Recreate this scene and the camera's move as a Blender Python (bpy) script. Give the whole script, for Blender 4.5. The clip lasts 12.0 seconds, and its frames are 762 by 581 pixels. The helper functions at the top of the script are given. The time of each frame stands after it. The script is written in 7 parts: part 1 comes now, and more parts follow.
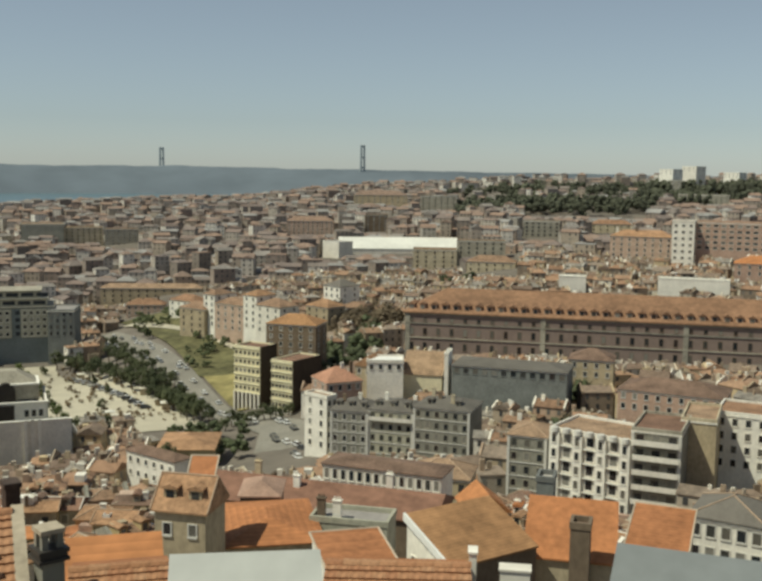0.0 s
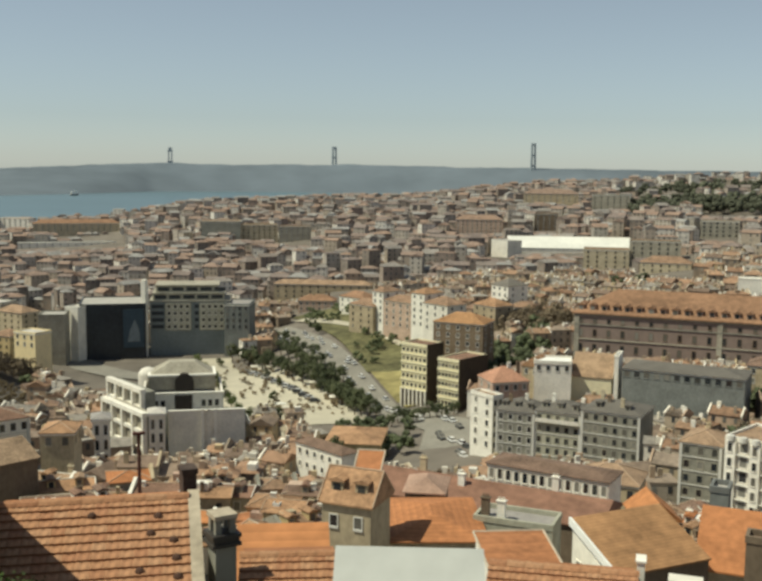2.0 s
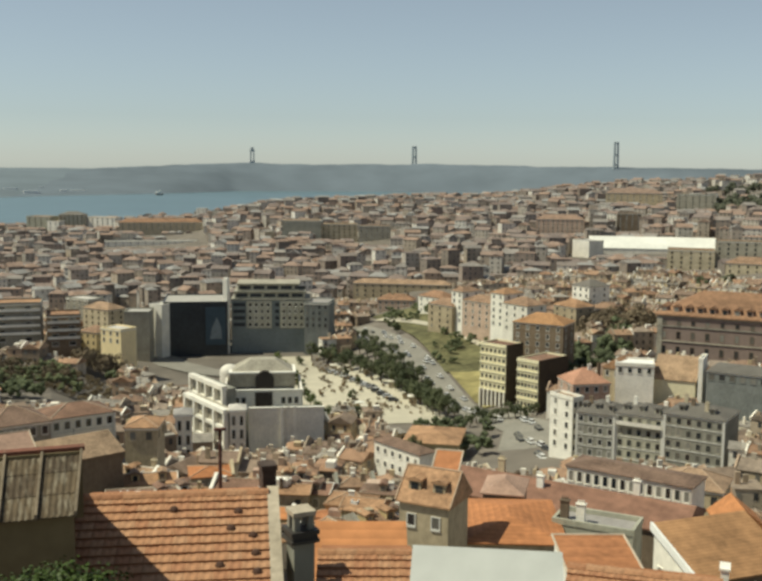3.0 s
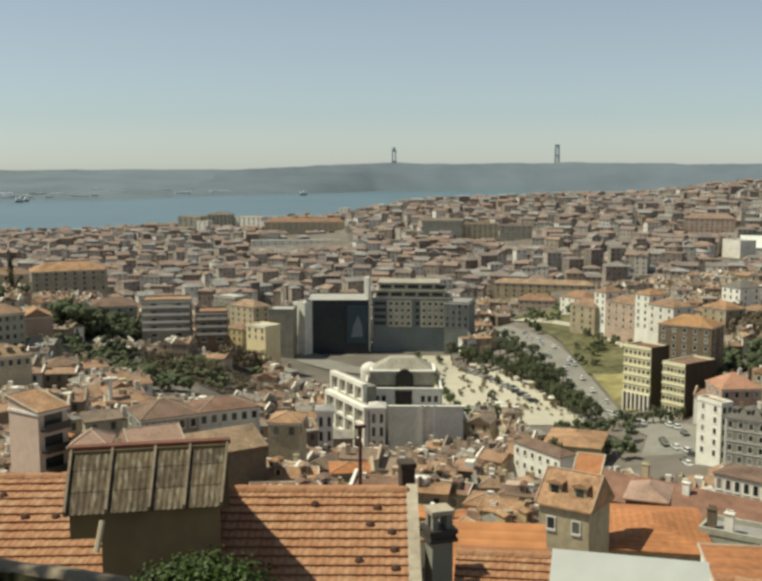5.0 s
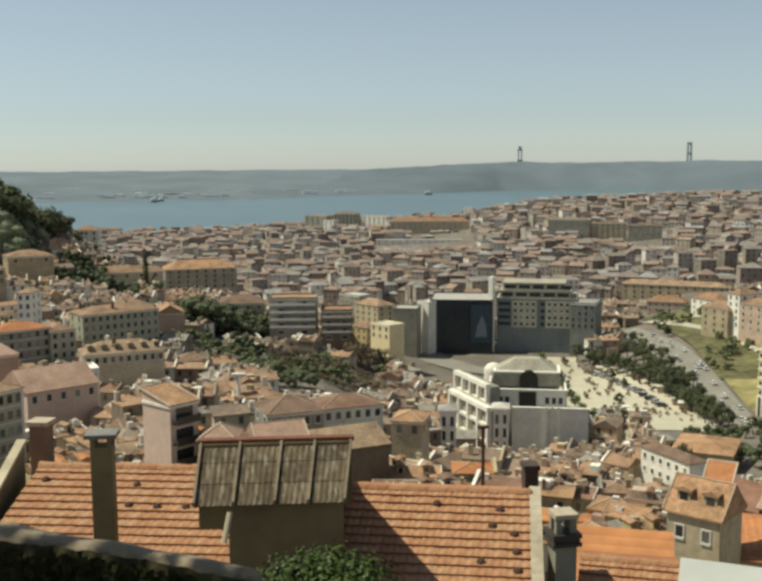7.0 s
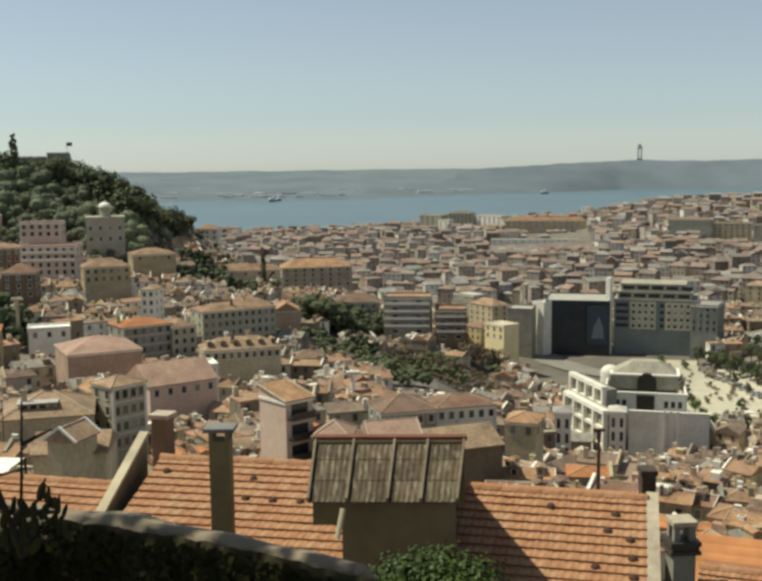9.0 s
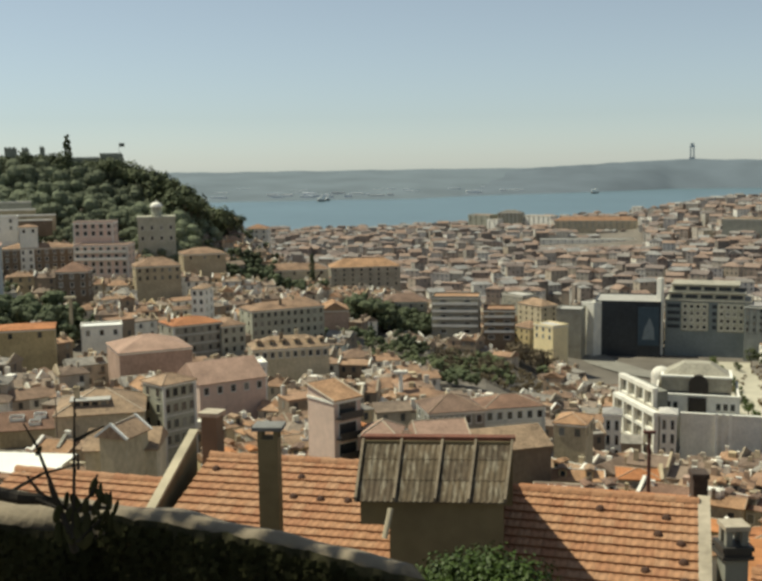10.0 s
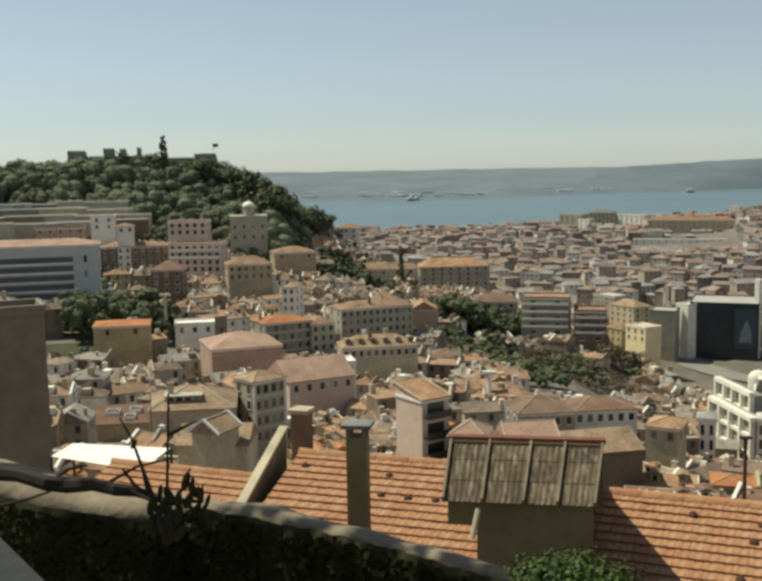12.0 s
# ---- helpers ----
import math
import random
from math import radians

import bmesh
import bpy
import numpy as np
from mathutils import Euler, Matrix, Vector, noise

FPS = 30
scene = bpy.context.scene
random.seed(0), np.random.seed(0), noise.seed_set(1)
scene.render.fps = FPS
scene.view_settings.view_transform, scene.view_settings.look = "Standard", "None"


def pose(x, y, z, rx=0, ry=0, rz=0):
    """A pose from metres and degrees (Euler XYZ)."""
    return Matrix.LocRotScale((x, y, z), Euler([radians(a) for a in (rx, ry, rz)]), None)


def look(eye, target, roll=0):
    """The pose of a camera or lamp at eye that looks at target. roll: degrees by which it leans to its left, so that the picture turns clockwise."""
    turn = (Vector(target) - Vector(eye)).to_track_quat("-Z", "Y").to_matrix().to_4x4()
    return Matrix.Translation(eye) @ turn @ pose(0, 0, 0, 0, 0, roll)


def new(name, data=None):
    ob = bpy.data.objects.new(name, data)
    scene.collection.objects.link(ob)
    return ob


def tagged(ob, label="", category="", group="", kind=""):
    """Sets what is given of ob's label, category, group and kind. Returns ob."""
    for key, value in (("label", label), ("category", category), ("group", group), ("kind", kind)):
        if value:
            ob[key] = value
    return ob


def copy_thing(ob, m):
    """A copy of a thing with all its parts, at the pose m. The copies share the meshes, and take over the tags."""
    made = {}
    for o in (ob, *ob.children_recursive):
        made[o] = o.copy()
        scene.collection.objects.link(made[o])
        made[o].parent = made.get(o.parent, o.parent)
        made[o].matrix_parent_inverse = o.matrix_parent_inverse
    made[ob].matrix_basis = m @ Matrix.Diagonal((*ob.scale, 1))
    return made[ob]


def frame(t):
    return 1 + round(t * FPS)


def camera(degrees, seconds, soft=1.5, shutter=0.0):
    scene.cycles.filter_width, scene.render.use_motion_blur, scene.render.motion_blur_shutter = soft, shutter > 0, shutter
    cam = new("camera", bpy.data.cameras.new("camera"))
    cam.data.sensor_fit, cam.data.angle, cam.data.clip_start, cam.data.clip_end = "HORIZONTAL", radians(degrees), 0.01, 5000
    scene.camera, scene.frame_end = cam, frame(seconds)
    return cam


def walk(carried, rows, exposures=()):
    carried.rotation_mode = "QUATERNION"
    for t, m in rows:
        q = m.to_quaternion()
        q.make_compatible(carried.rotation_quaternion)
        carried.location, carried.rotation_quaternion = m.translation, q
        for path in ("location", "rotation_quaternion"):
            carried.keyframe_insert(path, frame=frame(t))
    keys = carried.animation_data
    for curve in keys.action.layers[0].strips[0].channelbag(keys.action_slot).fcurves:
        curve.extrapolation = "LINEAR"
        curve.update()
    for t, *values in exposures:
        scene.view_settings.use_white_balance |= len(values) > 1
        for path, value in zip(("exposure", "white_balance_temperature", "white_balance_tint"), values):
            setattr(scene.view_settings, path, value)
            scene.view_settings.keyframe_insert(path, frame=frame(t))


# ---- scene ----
EYE = Vector((0.0, 0.0, 115.0))


def toward(az, el, far=100.0):
    """A point that far from the eye, az degrees to the left of +y and el degrees up."""
    a, e = radians(az), radians(el)
    return EYE + Vector((-math.sin(a) * math.cos(e), math.cos(a) * math.cos(e), math.sin(e))) * far


cam = camera(40.75, 12.0, soft=3.15)
PATH = [
    (0.0, look(EYE, toward(-37.994, -6.812), 0.825)),
    (0.5, look(EYE, toward(-35.586, -6.869), 0.810)),
    (1.0, look(EYE, toward(-32.858, -6.933), 0.728)),
    (1.5, look(EYE, toward(-30.648, -6.972), 0.683)),
    (2.0, look(EYE, toward(-28.580, -7.009), 0.643)),
    (2.5, look(EYE, toward(-26.545, -7.040), 0.563)),
    (3.0, look(EYE, toward(-24.133, -7.078), 0.494)),
    (3.5, look(EYE, toward(-22.113, -7.097), 0.414)),
    (5.5, look(EYE, toward(-14.433, -7.144), -0.146)),
    (6.0, look(EYE, toward(-12.774, -7.142), -0.211)),
    (6.5, look(EYE, toward(-11.141, -7.144), -0.306)),
    (7.0, look(EYE, toward(-9.274, -7.145), -0.379)),
    (9.0, look(EYE, toward(-2.849, -7.124), -0.680)),
    (9.5, look(EYE, toward(-1.476, -7.111), -0.733)),
    (10.0, look(EYE, toward(-0.135, -7.103), -0.821)),
    (10.5, look(EYE, toward(1.198, -7.088), -0.850)),
    (11.0, look(EYE, toward(2.653, -7.078), -0.901)),
    (11.5, look(EYE, toward(3.801, -7.068), -1.014)),
    (12.0, look(EYE, toward(4.867, -7.057), -1.029)),
]
walk(cam, PATH, exposures=((0.0, -0.32, 6180, 1), (1.5, -0.17, 6270, 1), (3.0, -0.07, 6300, 1), (12.0, 0.02, 6300, 1)))

# ---- light ----
SUN_AZ, SUN_EL = 73.0, 57.0
world = bpy.data.worlds.new("sky")
scene.world = world
world.use_nodes = True
wn = world.node_tree.nodes
sky = wn.new("ShaderNodeTexSky")
sky.sky_type, sky.sun_disc = "NISHITA", False
sky.sun_elevation, sky.sun_rotation = radians(SUN_EL), radians(-SUN_AZ)
sky.altitude, sky.air_density, sky.dust_density, sky.ozone_density = 900, 1.0, 0.35, 3.5
haze = wn.new("ShaderNodeHueSaturation")
haze.inputs["Saturation"].default_value = 0.5
world.node_tree.links.new(sky.outputs[0], haze.inputs["Color"])
world.node_tree.links.new(haze.outputs[0], wn["Background"].inputs[0])
wn["Background"].inputs[1].default_value = 0.09
sun = new("sun", bpy.data.lights.new("sun", "SUN"))
sun.data.energy, sun.data.angle, sun.data.color = 4.85, radians(0.5), (1.0, 0.905, 0.72)
sun.matrix_world = look(toward(SUN_AZ, SUN_EL, 900), EYE)

# ---- materials ----
def mat(name, palette, rough=0.85, grain=3.0, spread=0.25, bump=0.3, island=False, metal=0.0, streak=0.0, courses=0.0, spec=0.3):
    """A rough surface: one of the palette's colours for each object (or each island), mottled at two scales."""
    m = bpy.data.materials.new(name)
    m.use_nodes = True
    n, l = m.node_tree.nodes, m.node_tree.links
    b = n["Principled BSDF"]
    b.inputs["Roughness"].default_value, b.inputs["Metallic"].default_value = rough, metal
    b.inputs["Specular IOR Level"].default_value = spec
    ramp = n.new("ShaderNodeValToRGB")
    ramp.color_ramp.interpolation = "CONSTANT"
    while len(ramp.color_ramp.elements) < len(palette):
        ramp.color_ramp.elements.new(0.5)
    for i, c in enumerate(palette):
        ramp.color_ramp.elements[i].position = i / len(palette)
        ramp.color_ramp.elements[i].color = (*c, 1)
    if island:
        g = n.new("ShaderNodeNewGeometry")
        l.new(g.outputs["Random Per Island"], ramp.inputs[0])
    else:
        g = n.new("ShaderNodeObjectInfo")
        l.new(g.outputs["Random"], ramp.inputs[0])
    co = n.new("ShaderNodeTexCoord")
    na, nb = n.new("ShaderNodeTexNoise"), n.new("ShaderNodeTexNoise")
    na.inputs["Scale"].default_value, nb.inputs["Scale"].default_value = grain, grain * 0.13
    na.inputs["Detail"].default_value = 6
    where = co.outputs["Object"]
    if streak:
        run = n.new("ShaderNodeMapping")
        run.inputs["Scale"].default_value = (1, 1, streak)
        l.new(where, run.inputs["Vector"])
        l.new(run.outputs[0], na.inputs["Vector"])
    else:
        l.new(where, na.inputs["Vector"])
    l.new(where, nb.inputs["Vector"])
    mid = n.new("ShaderNodeMath")
    mid.operation = "ADD"
    l.new(na.outputs[0], mid.inputs[0])
    l.new(nb.outputs[0], mid.inputs[1])
    span = n.new("ShaderNodeMapRange")
    span.inputs["From Min"].default_value, span.inputs["From Max"].default_value = 0.65, 1.35
    span.inputs["To Min"].default_value, span.inputs["To Max"].default_value = 1 - spread, 1 + spread
    l.new(mid.outputs[0], span.inputs["Value"])
    mul = n.new("ShaderNodeVectorMath")
    mul.operation = "SCALE"
    l.new(ramp.outputs[0], mul.inputs[0])
    l.new(span.outputs[0], mul.inputs["Scale"])
    if courses:
        wave = n.new("ShaderNodeTexWave")
        wave.wave_type, wave.bands_direction, wave.wave_profile = "BANDS", "Z", "SAW"
        wave.inputs["Scale"].default_value, wave.inputs["Distortion"].default_value, wave.inputs["Detail"].default_value = 0.314 / courses, 0.6, 2
        l.new(where, wave.inputs["Vector"])
        band = n.new("ShaderNodeMapRange")
        band.inputs["To Min"].default_value, band.inputs["To Max"].default_value = 0.84, 1.08
        l.new(wave.outputs["Fac"], band.inputs["Value"])
        mul2 = n.new("ShaderNodeVectorMath")
        mul2.operation = "SCALE"
        l.new(mul.outputs[0], mul2.inputs[0])
        l.new(band.outputs[0], mul2.inputs["Scale"])
        mul = mul2
    l.new(mul.outputs[0], b.inputs["Base Color"])
    if bump:
        bp = n.new("ShaderNodeBump")
        bp.inputs["Strength"].default_value, bp.inputs["Distance"].default_value = bump, 0.05
        l.new(na.outputs[0], bp.inputs["Height"])
        l.new(bp.outputs[0], b.inputs["Normal"])
    return m


WALLS = {
    "white": mat("white_render", [(0.8, 0.765, 0.67), (0.73, 0.69, 0.6), (0.83, 0.795, 0.7)], grain=1.6, spread=0.18, streak=0.6),
    "cream": mat("cream_render", [(0.46, 0.38, 0.25), (0.4, 0.33, 0.22), (0.5, 0.43, 0.3)], grain=1.6, spread=0.3, streak=0.6),
    "pink": mat("pink_render", [(0.46, 0.32, 0.24), (0.5, 0.37, 0.28), (0.42, 0.29, 0.22)], grain=1.6, spread=0.28, streak=0.6),
    "ochre": mat("ochre_render", [(0.46, 0.36, 0.19), (0.5, 0.4, 0.22)], grain=1.6, spread=0.28, streak=0.6),
    "grey": mat("grey_render", [(0.31, 0.29, 0.235), (0.26, 0.25, 0.205), (0.36, 0.33, 0.26)], grain=1.6, spread=0.3, streak=0.6),
    "sage": mat("grey_green_render", [(0.42, 0.4, 0.31), (0.38, 0.37, 0.29)], grain=1.6, spread=0.25, streak=0.6),
    "slate": mat("blue_grey_render", [(0.2, 0.21, 0.195), (0.17, 0.175, 0.165)], grain=1.6, spread=0.3, streak=0.6),
    "bluewhite": mat("cool_white_panel", [(0.5, 0.52, 0.5)], grain=1.6, spread=0.12),
    "brown": mat("brown_render", [(0.17, 0.13, 0.09), (0.2, 0.15, 0.1)], grain=1.6, spread=0.3, streak=0.6),
}
ROOFS = {
    "orange": mat("orange_roof_tile", [(0.42, 0.178, 0.073), (0.46, 0.2, 0.08), (0.37, 0.16, 0.07)], grain=1.2, spread=0.32, bump=0.5, courses=0.16),
    "old": mat("weathered_roof_tile", [(0.32, 0.19, 0.105), (0.28, 0.165, 0.098), (0.38, 0.225, 0.125), (0.27, 0.175, 0.112), (0.33, 0.225, 0.145)], grain=2.0, spread=0.5, bump=0.5, courses=0.16),
    "brown": mat("brown_roof_tile", [(0.21, 0.125, 0.085), (0.19, 0.125, 0.09)], grain=2.0, spread=0.45, bump=0.5, courses=0.16),
    "redbrown": mat("dull_red_brown_roof_tile", [(0.25, 0.135, 0.09)], grain=0.8, spread=0.35, bump=0.5, courses=0.16),
    "olive": mat("olive_brown_roof_tile", [(0.33, 0.225, 0.14), (0.3, 0.21, 0.135)], grain=2.0, spread=0.5, bump=0.5, courses=0.16),
    "paleroof": mat("pale_sheet_roof", [(0.7, 0.69, 0.62)], grain=0.4, spread=0.15),
    "pinkroof": mat("faded_pink_roof", [(0.38, 0.25, 0.185)], grain=2.0, spread=0.3, bump=0.4, courses=0.16),
    "dull": mat("dull_faded_roof_tile", [(0.28, 0.19, 0.135), (0.255, 0.18, 0.135)], grain=2.0, spread=0.4, bump=0.4, courses=0.16),
    "salmon": mat("salmon_roof_tile", [(0.4, 0.215, 0.14), (0.43, 0.25, 0.17)], grain=1.2, spread=0.35, bump=0.5, courses=0.16),
    "flat": mat("flat_roof_felt", [(0.4, 0.38, 0.34), (0.3, 0.28, 0.26), (0.5, 0.47, 0.42)], grain=1.5, spread=0.2),
    "ochre": mat("ochre_brown_roof_tile", [(0.36, 0.2, 0.095)], grain=0.9, spread=0.4, bump=0.5, courses=0.16),
    "slate": mat("slate_grey_roof", [(0.14, 0.128, 0.11), (0.165, 0.15, 0.128)], grain=2.0, spread=0.2),
    "whiteroof": mat("white_roof", [(0.8, 0.79, 0.74)], grain=1.0, spread=0.08),
}
FAR_WALL = mat("far_house_render", [(0.46, 0.37, 0.25), (0.56, 0.49, 0.37), (0.42, 0.31, 0.22), (0.33, 0.27, 0.2), (0.5, 0.4, 0.25), (0.28, 0.23, 0.17), (0.74, 0.69, 0.58), (0.7, 0.66, 0.57), (0.34, 0.26, 0.185), (0.78, 0.74, 0.65), (0.24, 0.19, 0.14), (0.44, 0.38, 0.3)], grain=0.5, spread=0.3, bump=0, island=True)
# distant tiles and render are greyed: haze is put into their colours
HAZED_ROOF = mat("hazed_roof_tile", [(0.255, 0.187, 0.147), (0.23, 0.177, 0.149), (0.275, 0.197, 0.152), (0.22, 0.186, 0.162), (0.255, 0.23, 0.205), (0.29, 0.203, 0.152), (0.3, 0.287, 0.268), (0.205, 0.165, 0.144)], grain=0.7, spread=0.3, bump=0, island=True)
HAZED_WALL = mat("hazed_house_render", [(0.36, 0.305, 0.25), (0.45, 0.4, 0.335), (0.31, 0.25, 0.205), (0.52, 0.475, 0.405), (0.265, 0.218, 0.178), (0.41, 0.345, 0.27), (0.62, 0.575, 0.5), (0.38, 0.345, 0.295), (0.235, 0.2, 0.167), (0.7, 0.66, 0.58)], grain=0.5, spread=0.25, bump=0, island=True)
FAR_ROOF = mat("far_roof_tile", [(0.26, 0.16, 0.1), (0.235, 0.156, 0.107), (0.3, 0.193, 0.123), (0.228, 0.172, 0.128), (0.262, 0.208, 0.16), (0.33, 0.205, 0.128), (0.265, 0.24, 0.205), (0.19, 0.136, 0.1)], grain=0.7, spread=0.45, bump=0, island=True)
PANE = mat("window_glass", [(0.03, 0.035, 0.04), (0.05, 0.05, 0.05), (0.02, 0.025, 0.03), (0.14, 0.13, 0.11), (0.06, 0.06, 0.055), (0.24, 0.23, 0.2), (0.035, 0.03, 0.03)], rough=0.15, grain=1, spread=0.2, bump=0, spec=0.5)
# paler than the near panes, so that the glass carries the haze
FAR_PANE = mat("hazed_window_glass", [(0.07, 0.07, 0.07), (0.1, 0.1, 0.095), (0.05, 0.052, 0.055), (0.16, 0.15, 0.13), (0.24, 0.23, 0.2)], rough=0.3, grain=1, spread=0.2, bump=0, island=True)
FRAME = mat("window_surround", [(0.62, 0.6, 0.54)], grain=3, spread=0.1, bump=0)
DARK = mat("dark_metal", [(0.05, 0.045, 0.04)], rough=0.5, spread=0.2, bump=0)
GRASS = mat("grass_slope", [(0.14, 0.132, 0.062)], rough=0.95, grain=0.25, spread=0.6, bump=0.2)
DRY_GRASS = mat("dry_yellow_grass", [(0.3, 0.26, 0.11)], rough=0.95, grain=0.2, spread=0.5, bump=0.2)
GRASS_GREEN = mat("lawn_grass", [(0.052, 0.06, 0.03)], rough=0.95, grain=0.3, spread=0.5, bump=0.2)
EARTH = mat("city_ground", [(0.16, 0.14, 0.115)], rough=0.95, grain=0.08, spread=0.35, bump=0.1)
PAVING = mat("pale_limestone_paving", [(0.47, 0.43, 0.33)], rough=0.9, grain=0.15, spread=0.15, bump=0.1)
ASPHALT = mat("asphalt", [(0.24, 0.225, 0.19)], rough=0.9, grain=0.8, spread=0.2, bump=0.1)
LEAF = mat("dark_foliage", [(0.1, 0.115, 0.055), (0.12, 0.135, 0.065), (0.085, 0.1, 0.05)], rough=0.8, grain=0.2, spread=0.6, bump=0.2)
LEAF_LIGHT = mat("light_foliage", [(0.12, 0.15, 0.04), (0.09, 0.12, 0.035)], rough=0.8, grain=0.6, spread=0.35, bump=0.2)
BARK = mat("bark", [(0.1, 0.075, 0.05)], grain=4, spread=0.3)
STONE = mat("old_castle_stone", [(0.23, 0.235, 0.19)], grain=0.8, spread=0.3, bump=0.5)
# hills and far steel hold the haze in their blue-grey
HAZE_HILL = mat("haze_blue_hill", [(0.145, 0.172, 0.198)], rough=1.0, grain=0.006, spread=0.2, bump=0, spec=0)
HAZE_HILL_PALE = mat("haze_pale_hill", [(0.165, 0.196, 0.22)], rough=1.0, grain=0.005, spread=0.2, bump=0, spec=0)
HAZE_STEEL = mat("hazed_steel", [(0.3, 0.34, 0.36)], rough=0.9, spread=0.05, bump=0, spec=0)
WATER = mat("river_water", [(0.11, 0.17, 0.195)], rough=0.35, grain=0.02, spread=0.12, bump=0, spec=0.4)


# ---- mesh helpers ----
def mesh(name, verts, faces, mats, slots=None):
    me = bpy.data.meshes.new(name)
    me.from_pydata([tuple(v) for v in verts], [], faces)
    for m in mats:
        me.materials.append(m)
    if slots is not None:
        me.polygons.foreach_set("material_index", slots)
    me.update()
    return me


def box_data(x0, x1, y0, y1, z0, z1):
    v = [(x0, y0, z0), (x1, y0, z0), (x1, y1, z0), (x0, y1, z0), (x0, y0, z1), (x1, y0, z1), (x1, y1, z1), (x0, y1, z1)]
    f = [(0, 1, 5, 4), (1, 2, 6, 5), (2, 3, 7, 6), (3, 0, 4, 7), (4, 5, 6, 7), (3, 2, 1, 0)]
    return v, f


class Shape:
    """Gathers boxes and prisms into one mesh."""

    def __init__(self):
        self.v, self.f = [], []

    def add(self, v, f):
        n = len(self.v)
        self.v += v
        self.f += [tuple(i + n for i in q) for q in f]
        return self

    def box(self, x0, x1, y0, y1, z0, z1):
        return self.add(*box_data(x0, x1, y0, y1, z0, z1))

    def cylinder(self, x, y, z0, z1, r0, r1=None, sides=10):
        r1 = r0 if r1 is None else r1
        v = [(x + r * math.cos(2 * math.pi * i / sides), y + r * math.sin(2 * math.pi * i / sides), z) for z, r in ((z0, r0), (z1, r1)) for i in range(sides)]
        f = [(i, (i + 1) % sides, sides + (i + 1) % sides, sides + i) for i in range(sides)]
        return self.add(v, f + [tuple(range(sides - 1, -1, -1)), tuple(range(sides, 2 * sides))])

    def dome(self, x, y, z, r, squash=1.0, sides=14, rings=6):
        v, f = [], []
        for k in range(rings):
            a = math.pi / 2 * k / rings
            v += [(x + r * math.cos(a) * math.cos(2 * math.pi * i / sides), y + r * math.cos(a) * math.sin(2 * math.pi * i / sides), z + r * squash * math.sin(a)) for i in range(sides)]
        v.append((x, y, z + r * squash))
        for k in range(rings - 1):
            f += [(k * sides + i, k * sides + (i + 1) % sides, (k + 1) * sides + (i + 1) % sides, (k + 1) * sides + i) for i in range(sides)]
        f += [((rings - 1) * sides + i, (rings - 1) * sides + (i + 1) % sides, rings * sides) for i in range(sides)]
        return self.add(v, f)

    def tube(self, points, radii, sides=6):
        v, f = [], []
        for k, (p, r) in enumerate(zip(points, radii)):
            d = (Vector(points[min(k + 1, len(points) - 1)]) - Vector(points[max(k - 1, 0)])).normalized()
            a = d.orthogonal().normalized()
            b = d.cross(a)
            v += [tuple(Vector(p) + (a * math.cos(2 * math.pi * i / sides) + b * math.sin(2 * math.pi * i / sides)) * r) for i in range(sides)]
        for k in range(len(points) - 1):
            f += [(k * sides + i, k * sides + (i + 1) % sides, (k + 1) * sides + (i + 1) % sides, (k + 1) * sides + i) for i in range(sides)]
        f += [tuple(range(sides - 1, -1, -1)), tuple(range(len(v) - sides, len(v)))]
        return self.add(v, f)

    def hip(self, x0, x1, y0, y1, z, rise, gable=False, over=0.35, thick=0.18):
        """A hip or gable roof with eaves, its ridge along the longer side."""
        x0, x1, y0, y1 = x0 - over, x1 + over, y0 - over, y1 + over
        w, d = x1 - x0, y1 - y0
        if w >= d:
            k = 0 if gable else min(d / 2, w * 0.45)
            r = [(x0 + k, (y0 + y1) / 2, z + rise), (x1 - k, (y0 + y1) / 2, z + rise)]
            f = [(4, 5, 9, 8), (6, 7, 8, 9), (5, 6, 9), (7, 4, 8)]
        else:
            k = 0 if gable else min(w / 2, d * 0.45)
            r = [((x0 + x1) / 2, y0 + k, z + rise), ((x0 + x1) / 2, y1 - k, z + rise)]
            f = [(4, 5, 8), (5, 6, 9, 8), (6, 7, 9), (7, 4, 8, 9)]
        v = [(x, y, zz) for zz in (z - thick * 0.3, z + thick * 0.7) for x, y in ((x0, y0), (x1, y0), (x1, y1), (x0, y1))] + r
        return self.add(v, f + [(0, 1, 5, 4), (1, 2, 6, 5), (2, 3, 7, 6), (3, 0, 4, 7), (3, 2, 1, 0)])

    def ridges(self, x0, x1, y0, y1, z, rise, gable=False, over=0.35, thick=0.14):
        """The capping along the ridge and hips of such a roof."""
        x0, x1, y0, y1 = x0 - over, x1 + over, y0 - over, y1 + over
        w, d = x1 - x0, y1 - y0
        if w >= d:
            k = 0 if gable else min(d / 2, w * 0.45)
            a, b = (x0 + k, (y0 + y1) / 2, z + rise), (x1 - k, (y0 + y1) / 2, z + rise)
            ends = (((x0, y0), a), ((x0, y1), a), ((x1, y0), b), ((x1, y1), b))
        else:
            k = 0 if gable else min(w / 2, d * 0.45)
            a, b = ((x0 + x1) / 2, y0 + k, z + rise), ((x0 + x1) / 2, y1 - k, z + rise)
            ends = (((x0, y0), a), ((x1, y0), a), ((x0, y1), b), ((x1, y1), b))
        self.tube([a, b], [thick, thick], 5)
